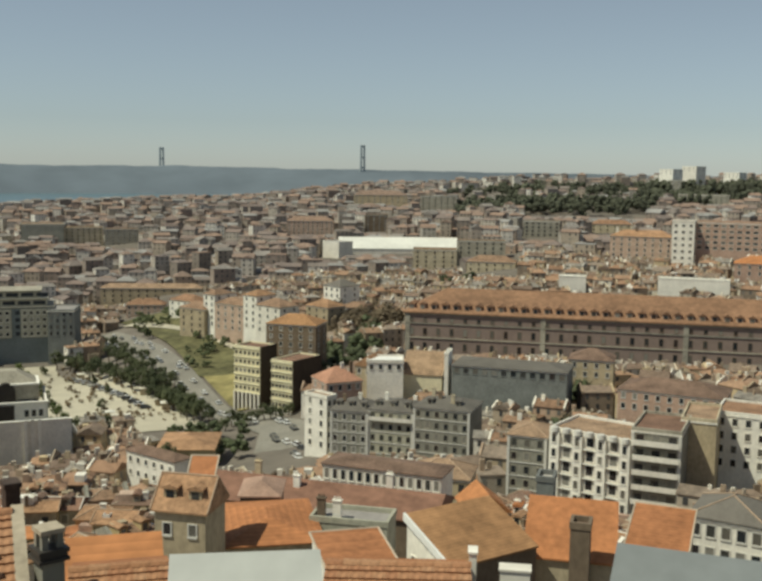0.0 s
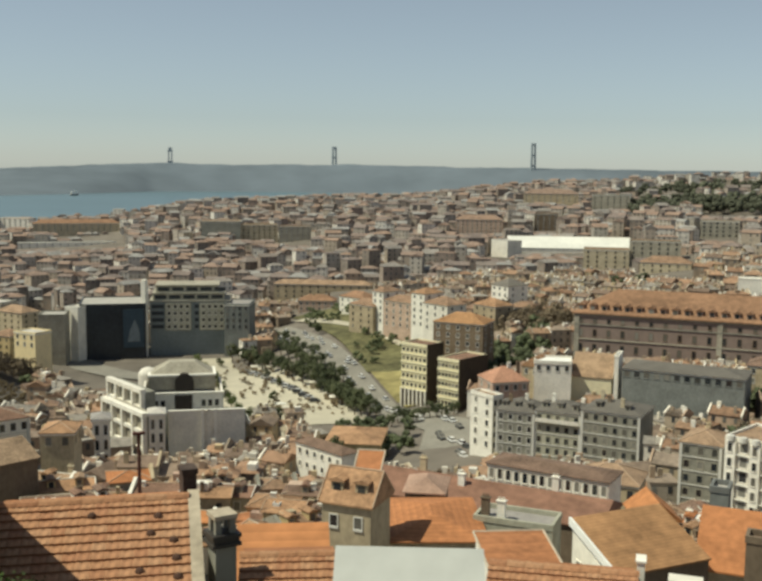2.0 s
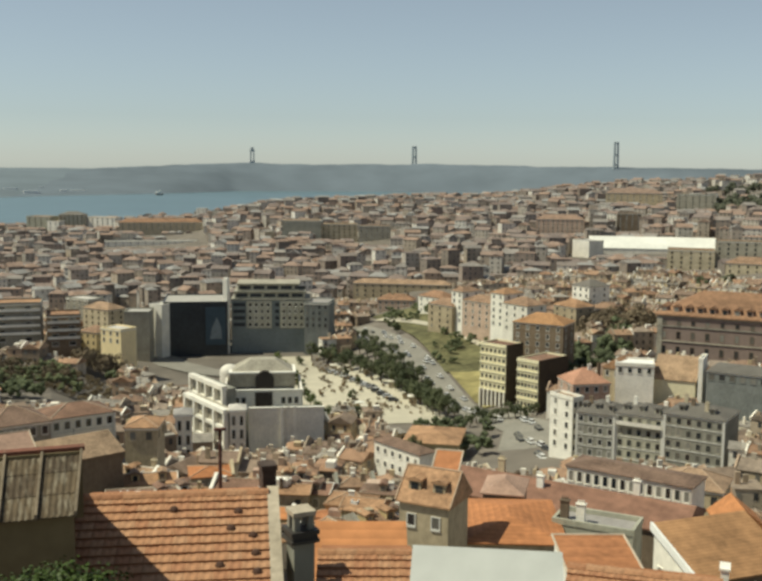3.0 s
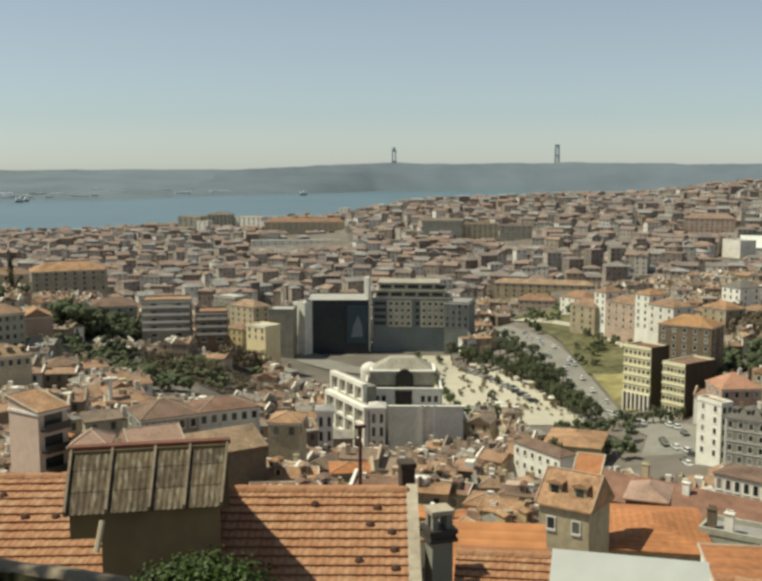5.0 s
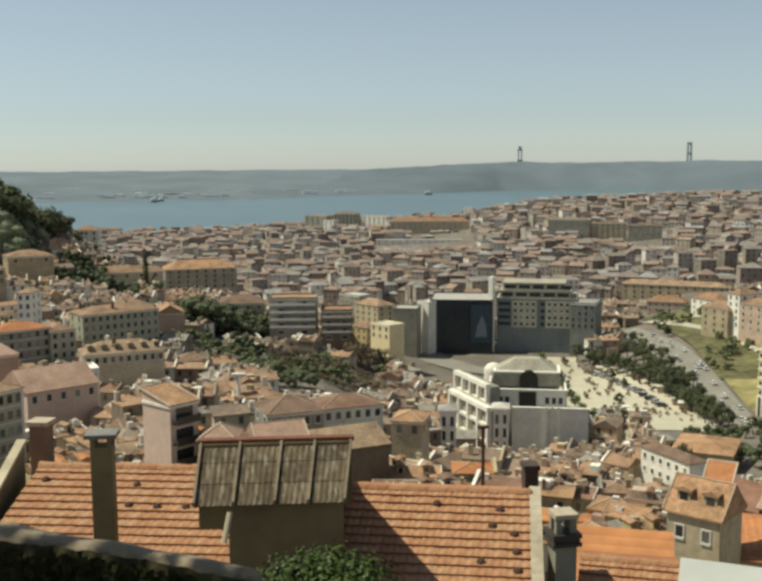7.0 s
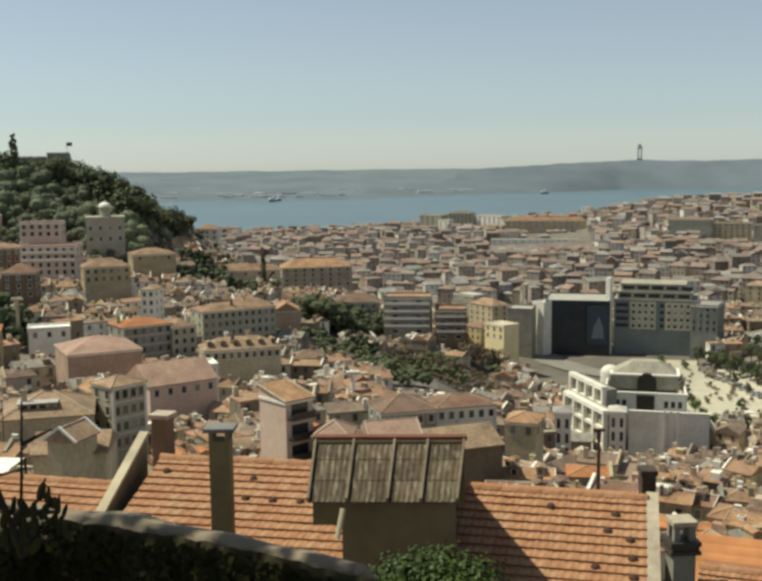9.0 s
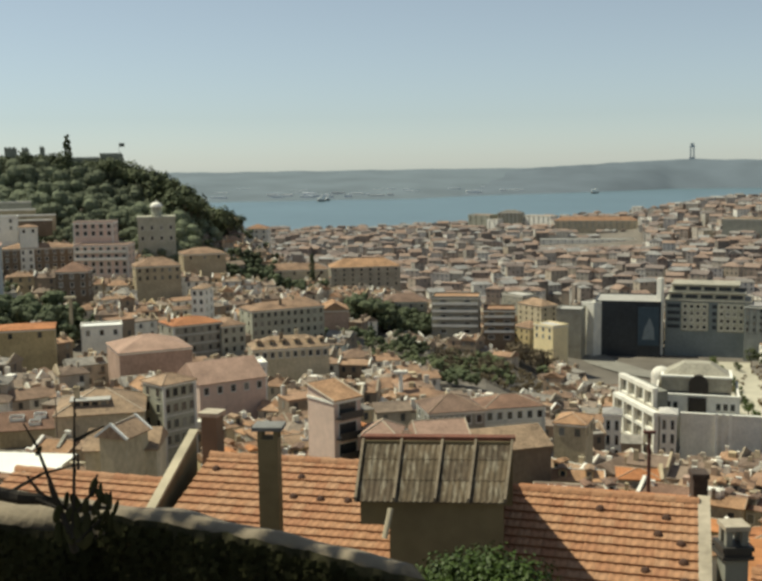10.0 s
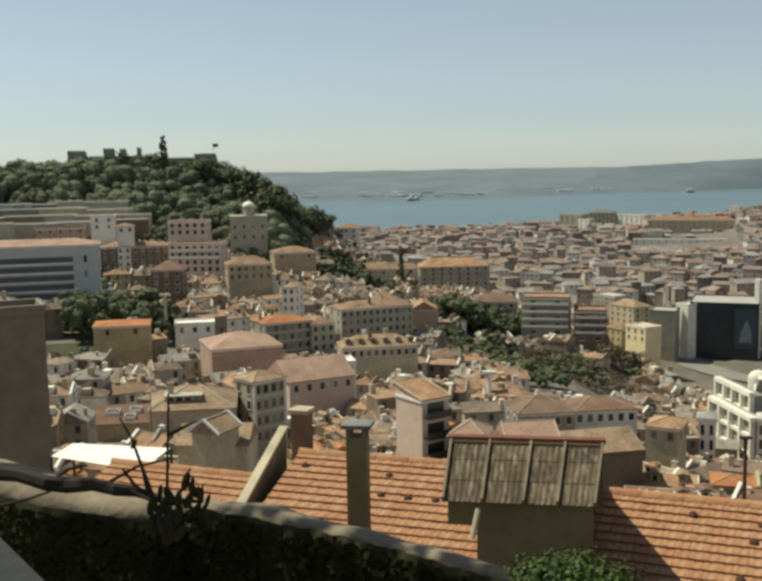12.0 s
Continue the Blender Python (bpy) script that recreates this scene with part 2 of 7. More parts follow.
        for (px, py), q in ends:
            self.tube([(px, py, z + 0.15), q], [thick, thick], 5)
        return self

    def put(self, name, material, parent=None, label=""):
        ob = new(name, mesh(name, self.v, self.f, [material]))
        ob.parent = parent
        return tagged(ob, label)


def thing(name, m, label, category, group="", kind=""):
    ob = new(name)
    ob.matrix_world = m
    ob.empty_display_size = 0.3
    return tagged(ob, label, category, group, kind)


# ---- the lie of the land ----
LAND_R = (0, 5, 9, 15, 30, 60, 120, 200, 300, 400, 500, 600, 700, 900, 1100, 1300, 1500, 1620, 2000)
LAND = {
    -62: (113.4, 112.3, 105, 101, 94, 78, 58, 44, 36, 40, 54, 62, 64, 68, 76, 88, 96, 98, 60),
    -48: (113.4, 112.3, 105, 101, 94, 78, 58, 43, 35, 37, 50, 56, 58, 62, 70, 80, 90, 92, 60),
    -38: (113.4, 112.3, 105, 101, 94, 78, 58, 43, 31, 33, 38, 42, 45, 52, 58, 68, 76, 76, 30),
    -28: (113.4, 112.3, 105, 101, 94, 78, 58, 42, 25, 20, 31, 34, 36, 40, 50, 58, 52, 30, -6),
    -20: (113.4, 112.3, 105, 101, 94, 78, 58, 44, 24, 18, 18, 20, 22, 28, 40, 54, 44, 10, -6),
    -12: (113.4, 112.3, 105, 101, 94, 78, 58, 48, 32, 22, 18, 17, 16, 16, 18, 26, 22, 4, -6),
    -5: (113.4, 112.3, 105, 101, 94, 78, 58, 54, 44, 40, 28, 18, 15, 13, 14, 20, 8, 0, -6),
    3: (113.4, 112.3, 105, 101, 94, 78, 58, 56, 46, 46, 50, 42, 22, 12, 10, 8, 4, -1, -6),
    9: (113.4, 112.3, 105, 101, 94, 78, 62, 55, 48, 50, 60, 80, 62, 18, 12, 8, 4, -1, -6),
    15: (113.4, 112.3, 105, 101, 94, 78, 62, 56, 52, 58, 72, 102, 88, 40, 14, 8, 4, -1, -6),
    22: (113.4, 112.3, 105, 101, 94, 78, 62, 56, 54, 60, 74, 104, 100, 60, 20, 8, 4, -1, -6),
    34: (113.4, 112.3, 105, 101, 94, 78, 62, 54, 54, 66, 78, 88, 90, 60, 20, 8, 4, -1, -6),
}
LAND_AZ = sorted(LAND)
LAND_TABLE = np.array([LAND[a] for a in LAND_AZ], float)


def polar(x, y):
    return math.degrees(math.atan2(-x, y)), math.hypot(x, y)


def spot(az, r):
    return -r * math.sin(radians(az)), r * math.cos(radians(az))


def ground(x, y):
    az, r = polar(x, y)
    az, r = min(max(az, LAND_AZ[0]), LAND_AZ[-1]), min(r, LAND_R[-1])
    i = min(max(int(np.searchsorted(LAND_AZ, az, "right")) - 1, 0), len(LAND_AZ) - 2)
    j = min(max(int(np.searchsorted(LAND_R, r, "right")) - 1, 0), len(LAND_R) - 2)
    u, v = (az - LAND_AZ[i]) / (LAND_AZ[i + 1] - LAND_AZ[i]), (r - LAND_R[j]) / (LAND_R[j + 1] - LAND_R[j])
    u = u * u * (3 - 2 * u)
    t = LAND_TABLE
    side = abs(polar(x, y)[0] + 14)                 # behind the eye the hilltop stays level
    keep = min(max((110 - side) / 50, 0), 1)
    keep = keep * keep * (3 - 2 * keep)
    return 113.4 * (1 - keep) + keep * float((t[i, j] * (1 - u) + t[i + 1, j] * u) * (1 - v) + (t[i, j + 1] * (1 - u) + t[i + 1, j + 1] * u) * v)


def build_ground():
    rings = [1.5, 3, 5, 7, 9, 12, 15, 20, 30, 45, 60, 90, 120, 160, 200, 240, 280, 320, 360, 400, 440, 480, 520, 560, 600, 650, 700, 800, 900, 1000, 1100, 1200, 1300, 1400, 1500, 1560, 1620, 1750, 2000, 2600, 3400, 4500]
    n = 180
    v = [(0, 0, ground(0, 0))]
    for r in rings:
        for k in range(n):
            x, y = spot(k * 360 / n - 180, r)
            v.append((x, y, ground(x, y)))
    f = [(0, 1 + (k + 1) % n, 1 + k) for k in range(n)]
    for q in range(len(rings) - 1):
        f += [(1 + q * n + k, 1 + q * n + (k + 1) % n, 1 + (q + 1) * n + (k + 1) % n, 1 + (q + 1) * n + k) for k in range(n)]
    tagged(new("ground", mesh("ground", v, f, [EARTH])), "earth and street ground of a hilly old city", "ground", kind="structure")
    v, f = [], []
    for k in range(61):
        for r in (1450, 2200, 3200, 4900):
            x, y = spot(-60 + k * 2, r)
            v.append((x, y, 0.0))
    f = [(k * 4 + j, k * 4 + j + 1, k * 4 + 5 + j, k * 4 + 4 + j) for k in range(60) for j in range(3)]
    tagged(new("water", mesh("water", v, f, [WATER])), "calm wide blue-grey river estuary", "river", kind="structure")


build_ground()


def far_shore(name, material, label, az0, az1, near, ridge, height, rough):
    """A range of hills beyond the river, rising from its near edge to its ridge."""
    n = int((az1 - az0) * 3)
    v, f = [], []
    steps = (0.0, 0.15, 0.45, 0.8, 1.0, 1.15)
    for k in range(n + 1):
        az = az0 + (az1 - az0) * k / n
        top = height(az) + rough * (noise.noise((az * 0.5, 0.3, 0)) + 0.5 * noise.noise((az * 1.7, 1.3, 0)))
        start = near(az) + 60 * noise.noise((az * 0.25, 5.0, 0))
        for s in steps:
            r = start + (ridge - start) * s
            up = (0, 0.2, 0.6, 0.93, 1.0, 0.7)[steps.index(s)]
            x, y = spot(az, r)
            v.append((x, y, -1 + top * up + rough * 0.4 * noise.noise((az * 1.3, r * 0.01, 2)) * (s > 0)))
    m = len(steps)
    f = [(k * m + j, k * m + j + 1, (k + 1) * m + j + 1, (k + 1) * m + j) for k in range(n) for j in range(m - 1)]
    me = mesh(name, v, f, [material])
    me.polygons.foreach_set("use_smooth", [True] * len(f))
    return tagged(new(name, me), label, "hills", kind="structure")


def ridge_near(az):
    return float(np.interp(az, (-75, -45, -36, -30, -27, -23, -20, -17, -14, -12, -9, -5, -2), (100, 104, 106, 110, 114, 110, 108, 112, 106, 96, 88, 60, 3)))


far_shore("backdrop", HAZE_HILL, "hazy blue-grey hills on the far bank", -75, -2, lambda az: float(np.interp(az, (-40, -20, -16, -12, -2), (4150, 4150, 4080, 3750, 3250))), 4480, ridge_near, 4)
far_shore("backdrop", HAZE_HILL_PALE, "pale hazy low hills beyond the estuary", -12, 60, lambda az: float(np.interp(az, (-12, -2, 60), (3900, 3230, 3100))), 4600, lambda az: 84.0, 3)


# ---- builders of houses ----
MORTAR = mat('pale_mortar', [(0.45, 0.33, 0.23), (0.5, 0.42, 0.32)], grain=3, spread=0.2, bump=0)
PALE_PINK = mat('pale_pink_plaster', [(0.62, 0.47, 0.38)], grain=1.0, spread=0.15)
YELLOW_RENDER = mat('sunny_yellow_render', [(0.82, 0.69, 0.42)], grain=1.0, spread=0.12)
PALE_YELLOW = mat('pale_yellow_cladding', [(0.76, 0.7, 0.48)], grain=1.0, spread=0.12)
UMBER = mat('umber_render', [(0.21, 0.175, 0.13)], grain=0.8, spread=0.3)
BLACK_GLASS = mat('black_curtain_glass', [(0.04, 0.047, 0.054)], rough=0.3, grain=0.5, spread=0.3, bump=0, spec=0.3)
TAKEN = []          # footprints that the loose houses keep clear of
SHIELD = []         # what loose houses in front must leave in view: az from, to, distance, lowest elevation
WINDOWS = {}


def window_mesh(w, h, surround=FRAME):
    """A window: a raised surround with a sill and a dark pane set back in it; its foot's middle at the origin, facing -y."""
    key = (w, h, surround.name)
    if key not in WINDOWS:
        s = Shape()
        b, out = 0.14, 0.09
        s.box(-w / 2 - b, -w / 2, -out, 0.02, -b, h + b)
        s.box(w / 2, w / 2 + b, -out, 0.02, -b, h + b)
        s.box(-w / 2, w / 2, -out, 0.02, h, h + b)
        s.box(-w / 2 - b, w / 2 + b, -out - 0.06, 0.02, -b - 0.1, 0)
        n = len(s.f)
        s.add([(-w / 2, -0.04, 0), (w / 2, -0.04, 0), (w / 2, -0.04, h), (-w / 2, -0.04, h)], [(0, 1, 2, 3)])
        WINDOWS[key] = mesh("window", s.v, s.f, [surround, PANE], [0] * n + [1])
    return WINDOWS[key]


def claim(x, y, turn, w, d):
    TAKEN.append((x, y, math.cos(radians(turn)), math.sin(radians(turn)), w, d))


def is_free(x, y, pad=1.0):
    for cx, cy, c, s, w, d in TAKEN:
        u, v = (x - cx) * c + (y - cy) * s, -(x - cx) * s + (y - cy) * c
        if -w / 2 - pad < u < w / 2 + pad and -pad < v < d + pad:
            return False
    return True


def face_windows(parent, w, d, floors, cols, storey, win, side, mat_surround=FRAME, skip=(), z0=0.9):
    """Rows of windows on one face of a house: side 0 front, 1 right, 2 back, 3 left."""
    span = w if side in (0, 2) else d
    me = window_mesh(win[0], win[1], mat_surround)
    for i in range(floors):
        for j in range(cols):
            if (i, j) in skip:
                continue
            u = -span / 2 + span * (j + 0.5) / cols
            ob = new("window", me)
            ob.parent = parent
            z = i * storey + z0
            ob.matrix_local = {0: pose(u, 0, z), 1: pose(w / 2, d / 2 + u, z, 0, 0, 90), 2: pose(-u, d, z, 0, 0, 180), 3: pose(-w / 2, d / 2 - u, z, 0, 0, -90)}[side]


def bay_front(ob, w, h, floors, cols, storey, win, z0, material):
    """A front of projecting bays under a scalloped cornice, with large dark panes for the shaded loggias between them.
    """
    cw = w / cols
    # the wide pane's darkness stands for shade in loggias that are not recessed
    me, deep = window_mesh(win[0], win[1], material), window_mesh(cw * 0.6, storey * 0.7, material)
    for j in range(cols):
        u = -w / 2 + cw * (j + 0.5)
        out = j % 2 == 0
        if out:
            Shape().box(u - cw * 0.42, u + cw * 0.42, -0.8, 0, 0, h - 0.4).put("bay", material, ob)
        else:
            for i in range(floors):
                z = z0 + i * storey - 0.5
                Shape().box(u - cw * 0.55, u + cw * 0.55, -0.75, 0, z - 0.14, z).put("balcony", FRAME, ob)
        for i in range(floors):
            win_ob = new("window", me if out else deep)
            win_ob.parent = ob
            win_ob.matrix_local = pose(u, -0.8 if out else 0, z0 + i * storey)
        Shape().cylinder(u, -0.5, h - 0.1, h + 0.9, cw * 0.34, cw * 0.3, 10).put("crest", FRAME, ob, "rounded crest on the cornice")


def building(label, az, r, w, d, top, floors, cols, turn=0.0, wall="white", roof="hip", tiles="old", name="house", win=(1.1, 1.6), side_cols=2, right_cols=None, rise=None,
             category="house", group="", balcony=0, dormers=0, chimneys=0, storey=None, band=True, back=False, wall_mat=None, show=None, piers=0, bays=0, verge=0, longdormer=0, capped=True):
    """A house whose front's middle stands at az, r, facing the eye but for its turn; top is the height of its eaves."""
    x, y = spot(az, r)
    rot = az + turn
    m = pose(x, y, 0, 0, 0, rot)
    base = min(ground(*(m @ Vector(c)).xy) for c in ((-w / 2, 0, 0), (w / 2, 0, 0), (w / 2, d, 0), (-w / 2, d, 0))) - 0.4
    m = pose(x, y, base, 0, 0, rot)
    h = top - base
    storey = storey or 3.1
    z0 = h - floors * storey + 0.7
    ob = thing(name, m, label, category, group)
    claim(x, y, rot, w, d)
    if not group:
        half = math.degrees(w * 0.5 * math.cos(radians(turn)) / r)
        SHIELD.append((az - half, az + half, r, math.atan2(top - min(h, show or max(floors * storey * 0.85, 5)) - 115, r)))
    material = wall_mat or WALLS[wall]
    s = Shape().box(-w / 2, w / 2, 0, d, 0, h)
    if roof == "gable":
        rs = rise or d * 0.25
        if w >= d:
            for gx in (-w / 2, w / 2 - 0.3):
                s.add([(gx, 0, h), (gx + 0.3, 0, h), (gx + 0.3, d, h), (gx, d, h), (gx, d / 2, h + rs - 0.1), (gx + 0.3, d / 2, h + rs - 0.1)], [(0, 1, 5, 4), (2, 3, 4, 5), (1, 2, 5), (3, 0, 4)])
        else:
            for gy in (0, d - 0.3):
                s.add([(-w / 2, gy, h), (w / 2, gy, h), (w / 2, gy + 0.3, h), (-w / 2, gy + 0.3, h), (0, gy, h + rs - 0.1), (0, gy + 0.3, h + rs - 0.1)], [(0, 1, 4), (2, 3, 5), (1, 2, 5, 4), (3, 0, 4, 5)])
    if roof == "shed":
        s.add([(-w / 2, 0, h), (w / 2, 0, h), (w / 2, d, h), (-w / 2, d, h), (w / 2, d, h + rise - 0.1), (-w / 2, d, h + rise - 0.1)], [(1, 2, 4), (0, 5, 3), (2, 3, 5, 4)])
    wall_ob = s.put("wall", material, ob)
    if roof in ("hip", "gable"):
        rs = rise or min(w, d) * 0.27
        Shape().hip(-w / 2, w / 2, 0, d, h + 0.05, rs, roof == "gable").put("roof", ROOFS[tiles], ob)
        if r < 235 and capped:
            Shape().ridges(-w / 2, w / 2, 0, d, h + 0.1, rs, roof == "gable", thick=0.1).put("capping", WALLS["white"] if roof == "gable" and int(r * 7 + w * 10) % 3 == 0 else MORTAR, ob, "pale mortar capping")
    elif roof == "shed":
        a, b = w / 2 + 0.25, d + 0.2
        v = [(-a, -0.35, h - 0.05), (a, -0.35, h - 0.05), (a, b, h + rise), (-a, b, h + rise)]
        Shape().add(v + [(i, j, k + 0.2) for i, j, k in v], [(3, 2, 1, 0), (4, 5, 6, 7), (0, 1, 5, 4), (1, 2, 6, 5), (2, 3, 7, 6), (3, 0, 4, 7)]).put("roof", ROOFS[tiles], ob)
        if capped:
            Shape().tube([(-a, -0.35, h + 0.15), (-a, b, h + rise + 0.2)], [0.12, 0.12], 5).tube([(a, -0.35, h + 0.15), (a, b, h + rise + 0.2)], [0.12, 0.12], 5).tube([(-a, b, h + rise + 0.2), (a, b, h + rise + 0.2)], [0.12, 0.12], 5).put("capping", MORTAR, ob, "pale mortar capping")
    else:
        s = Shape().box(-w / 2 + 0.35, w / 2 - 0.35, 0.35, d - 0.35, h, h + 0.15)
        s.put("roof", ROOFS[tiles if tiles in ("flat", "slate", "whiteroof", "orange", "brown", "old") else "flat"], ob)
        s = Shape()
        s.box(-w / 2 - 0.1, w / 2 + 0.1, -0.1, 0.25, h, h + 0.7).box(-w / 2 - 0.1, w / 2 + 0.1, d - 0.25, d + 0.1, h, h + 0.7)
        s.box(-w / 2 - 0.1, -w / 2 + 0.25, 0.25, d - 0.25, h, h + 0.7).box(w / 2 - 0.25, w / 2 + 0.1, 0.25, d - 0.25, h, h + 0.7)
        s.put("parapet", material, ob)
    if band:
        s = Shape()
        s.box(-w / 2 - 0.18, w / 2 + 0.18, -0.18, 0, h - 0.4, h - 0.02).box(-w / 2 - 0.18, -w / 2, 0, d, h - 0.4, h - 0.02).box(w / 2, w / 2 + 0.18, 0, d, h - 0.4, h - 0.02)
        s.put("cornice", WALLS["white"], ob)
    if longdormer:
        z = h + (rise or 4) * 0.35
        dm = Shape().box(-w * 0.32, w * 0.1, d * 0.16, d * 0.4, z - 0.6, z + 1.0).put("dormer", material, ob, "long low dormer")
        Shape().box(-w * 0.34, w * 0.12, d * 0.13, d * 0.42, z + 1.0, z + 1.2).put("dormer_roof", ROOFS["flat"], dm)
        for i in range(4):
            u = -w * 0.29 + w * 0.1 * i
            Shape().box(u, u + w * 0.07, d * 0.16 - 0.08, d * 0.16, z - 0.1, z + 0.8).put("pane", PANE, dm)
    plain = FRAME if wall in ("pink", "brown") or int(r * 3 + w * 7) % 3 == 0 else material
    if bays:
        bay_front(ob, w, h, floors, cols, storey, win, z0, material)
    elif floors and cols:
        face_windows(ob, w, d, floors, cols, storey, win, 0, plain, z0=z0)
    if piers:
        for u in (-w / 2 - 0.1, w / 2 - 0.5):
            Shape().box(u, u + 0.6, -0.22, 0, 0, h - 0.4).put("pier", FRAME, ob, "pale corner pier")
        for i in range(floors):
            Shape().box(-w / 2, w / 2, -0.16, 0, z0 + i * storey - 0.75, z0 + i * storey - 0.5).put("string_course", FRAME, ob)
    if verge and roof == "gable":
        rs = rise or d * 0.25
        for sx in (-1, 1):
            a = sx * (w / 2 + 0.3) if w >= d else 0
            s = Shape()
            if w >= d:
                s.tube([(a, -0.4, h + 0.1), (a, d / 2, h + rs + 0.25)], [0.22, 0.22], 4).tube([(a, d / 2, h + rs + 0.25), (a, d + 0.4, h + 0.1)], [0.22, 0.22], 4)
            else:
                yy = -0.3 if sx < 0 else d + 0.3
                s.tube([(-w / 2 - 0.4, yy, h + 0.1), (0, yy, h + rs + 0.25)], [0.22, 0.22], 4).tube([(0, yy, h + rs + 0.25), (w / 2 + 0.4, yy, h + 0.1)], [0.22, 0.22], 4)
            s.put("verge", ROOFS["whiteroof"], ob, "white painted verge")
    if verge and roof == "shed":
        Shape().add([(-w / 2 - 0.4, -0.4, h - 0.5), (-w / 2 - 0.12, -0.4, h - 0.5), (-w / 2 - 0.12, d + 0.2, h + rise - 0.5), (-w / 2 - 0.4, d + 0.2, h + rise - 0.5), (-w / 2 - 0.4, -0.4, h + 0.25), (-w / 2 - 0.12, -0.4, h + 0.25), (-w / 2 - 0.12, d + 0.2, h + rise + 0.3), (-w / 2 - 0.4, d + 0.2, h + rise + 0.3)],
                    [(0, 1, 5, 4), (1, 2, 6, 5), (2, 3, 7, 6), (3, 0, 4, 7), (4, 5, 6, 7), (3, 2, 1, 0)]).put("verge", ROOFS["whiteroof"], ob, "white painted verge")
    if floors and side_cols:
        face_windows(ob, w, d, floors, side_cols, storey, win, 3, plain, z0=z0)
    rc = side_cols if right_cols is None else right_cols
    if floors and rc:
        face_windows(ob, w, d, floors, rc, storey, win, 1, plain, z0=z0)
    if back:
        face_windows(ob, w, d, floors, cols, storey, win, 2, z0=z0)
    for i in range(balcony):
        z = z0 + (floors - 1 - i) * storey - 0.25
        s = Shape().box(-w / 2 + 0.4, w / 2 - 0.4, -1.2, 0, z - 0.15, z).box(-w / 2 + 0.4, w / 2 - 0.4, -1.2, -1.1, z, z + 0.95)
        s.put("balcony", DARK if wall == "pink" and r < 200 else WALLS["white"], ob)
    rs = rise or min(w, d) * 0.27
    for i in range(dormers):
        u = -w / 2 + w * (i + 0.5) / dormers
        yy = d * 0.14
        zz = h + rs * 0.24
        s = Shape().box(u - 0.7, u + 0.7, yy, yy + 2.2, zz, zz + 1.5)
        dm = s.put("dormer", material, ob)
        Shape().hip(u - 0.7, u + 0.7, yy, yy + 2.6, zz + 1.5, 0.45, True, 0.2).put("dormer_roof", ROOFS[tiles] if tiles in ROOFS else ROOFS["old"], dm)
        Shape().box(u - 0.4, u + 0.4, yy - 0.05, yy, zz + 0.3, zz + 1.25).put("pane", PANE, dm)
    rnd = random.Random(int(az * 100) + int(r))
    for i in range(chimneys):
        u, v = rnd.uniform(-w * 0.42, w * 0.42), rnd.uniform(d * 0.2, d * 0.8)
        s = Shape().box(u - 0.5, u + 0.5, v - 0.3, v + 0.3, h, h + rs + 1.0).box(u - 0.6, u + 0.6, v - 0.4, v + 0.4, h + rs + 1.0, h + rs + 1.15)
        for q in (-0.3, 0, 0.3):
            s.cylinder(u + q, v, h + rs + 1.15, h + rs + 1.55, 0.1, 0.08, 6)
        s.put("chimney", WALLS[rnd.choice(("white", "cream", "brown"))], ob)
    return ob


# ---- landmark houses ----
building("narrow white five-storey corner house in full sun", -34.37, 292, 9.2, 4, 49.2, 5, 2, -46, wall='white', roof='flat', side_cols=2)
building("grey rendered terrace house with carved bays and slate roof", -36.28, 280, 10.8, 13, 47.6, 4, 4, -16, wall='grey', tiles='slate', category='apartment block', name='apartment_block', side_cols=0, chimneys=2, dormers=3, piers=1, rise=2.6)
building("grey-green rendered terrace house with two dark balconies", -38.65, 277, 12.8, 13, 48.5, 4, 5, -16, wall='sage', tiles='slate', category='apartment block', name='apartment_block', side_cols=0, chimneys=1, dormers=3, piers=1, balcony=1, rise=2.2)
building("grey-green rendered terrace house with a corner turret", -41.54, 272, 15.7, 14, 50.4, 4, 6, -16, wall='grey', tiles='slate', category='apartment block', name='apartment_block', side_cols=0, chimneys=3, dormers=2, piers=1, rise=2.4)
building("pale grey narrow apartment house with corner piers", -46.42, 226, 8.8, 11, 56.0, 4, 3, -12, wall='grey', tiles='old', chimneys=1, side_cols=0, piers=1, rise=2)
building("white apartment block with deep bays and a scalloped cornice", -49.92, 215, 18.6, 14, 59.7, 5, 7, -24, wall='white', roof='flat', name='apartment_block', category='apartment block', win=(0.9, 1.7), side_cols=0, bays=1)
building("grey apartment block with long balconies", -53.48, 211, 9.8, 16, 62.5, 6, 3, -8, piers=1, wall='grey', roof='flat', tiles='brown', name='apartment_block', category='apartment block', balcony=5, side_cols=0, win=(1.6, 1.7))
building("beige apartment block with blank side", -55.68, 222, 7.1, 16, 62.9, 0, 0, -4, wall='cream', roof='flat', name='apartment_block', category='apartment block', side_cols=0)
building("white terraced apartment house with dark windows", -58.55, 236, 17.1, 14, 61.6, 4, 6, -6, wall='white', roof='flat', side_cols=0)
building("pale pink house with a white cornice and brown roof", -54.08, 300, 29.8, 16, 51.8, 2, 9, -10, wall='pink', tiles='brown', rise=3.0, side_cols=2)
building("long beige institute block with horizontal bands", -58.23, 600, 67.6, 14, 87.3, 5, 16, -4, wall='pink', roof='flat', name='institute', category='office block', win=(2.4, 1.4))
building("striped stair tower of the institute", -54.37, 596, 12.0, 12, 87.8, 7, 3, -4, wall='white', roof='flat', name='stair_tower', category='tower', win=(1.5, 1.2), storey=3.6)
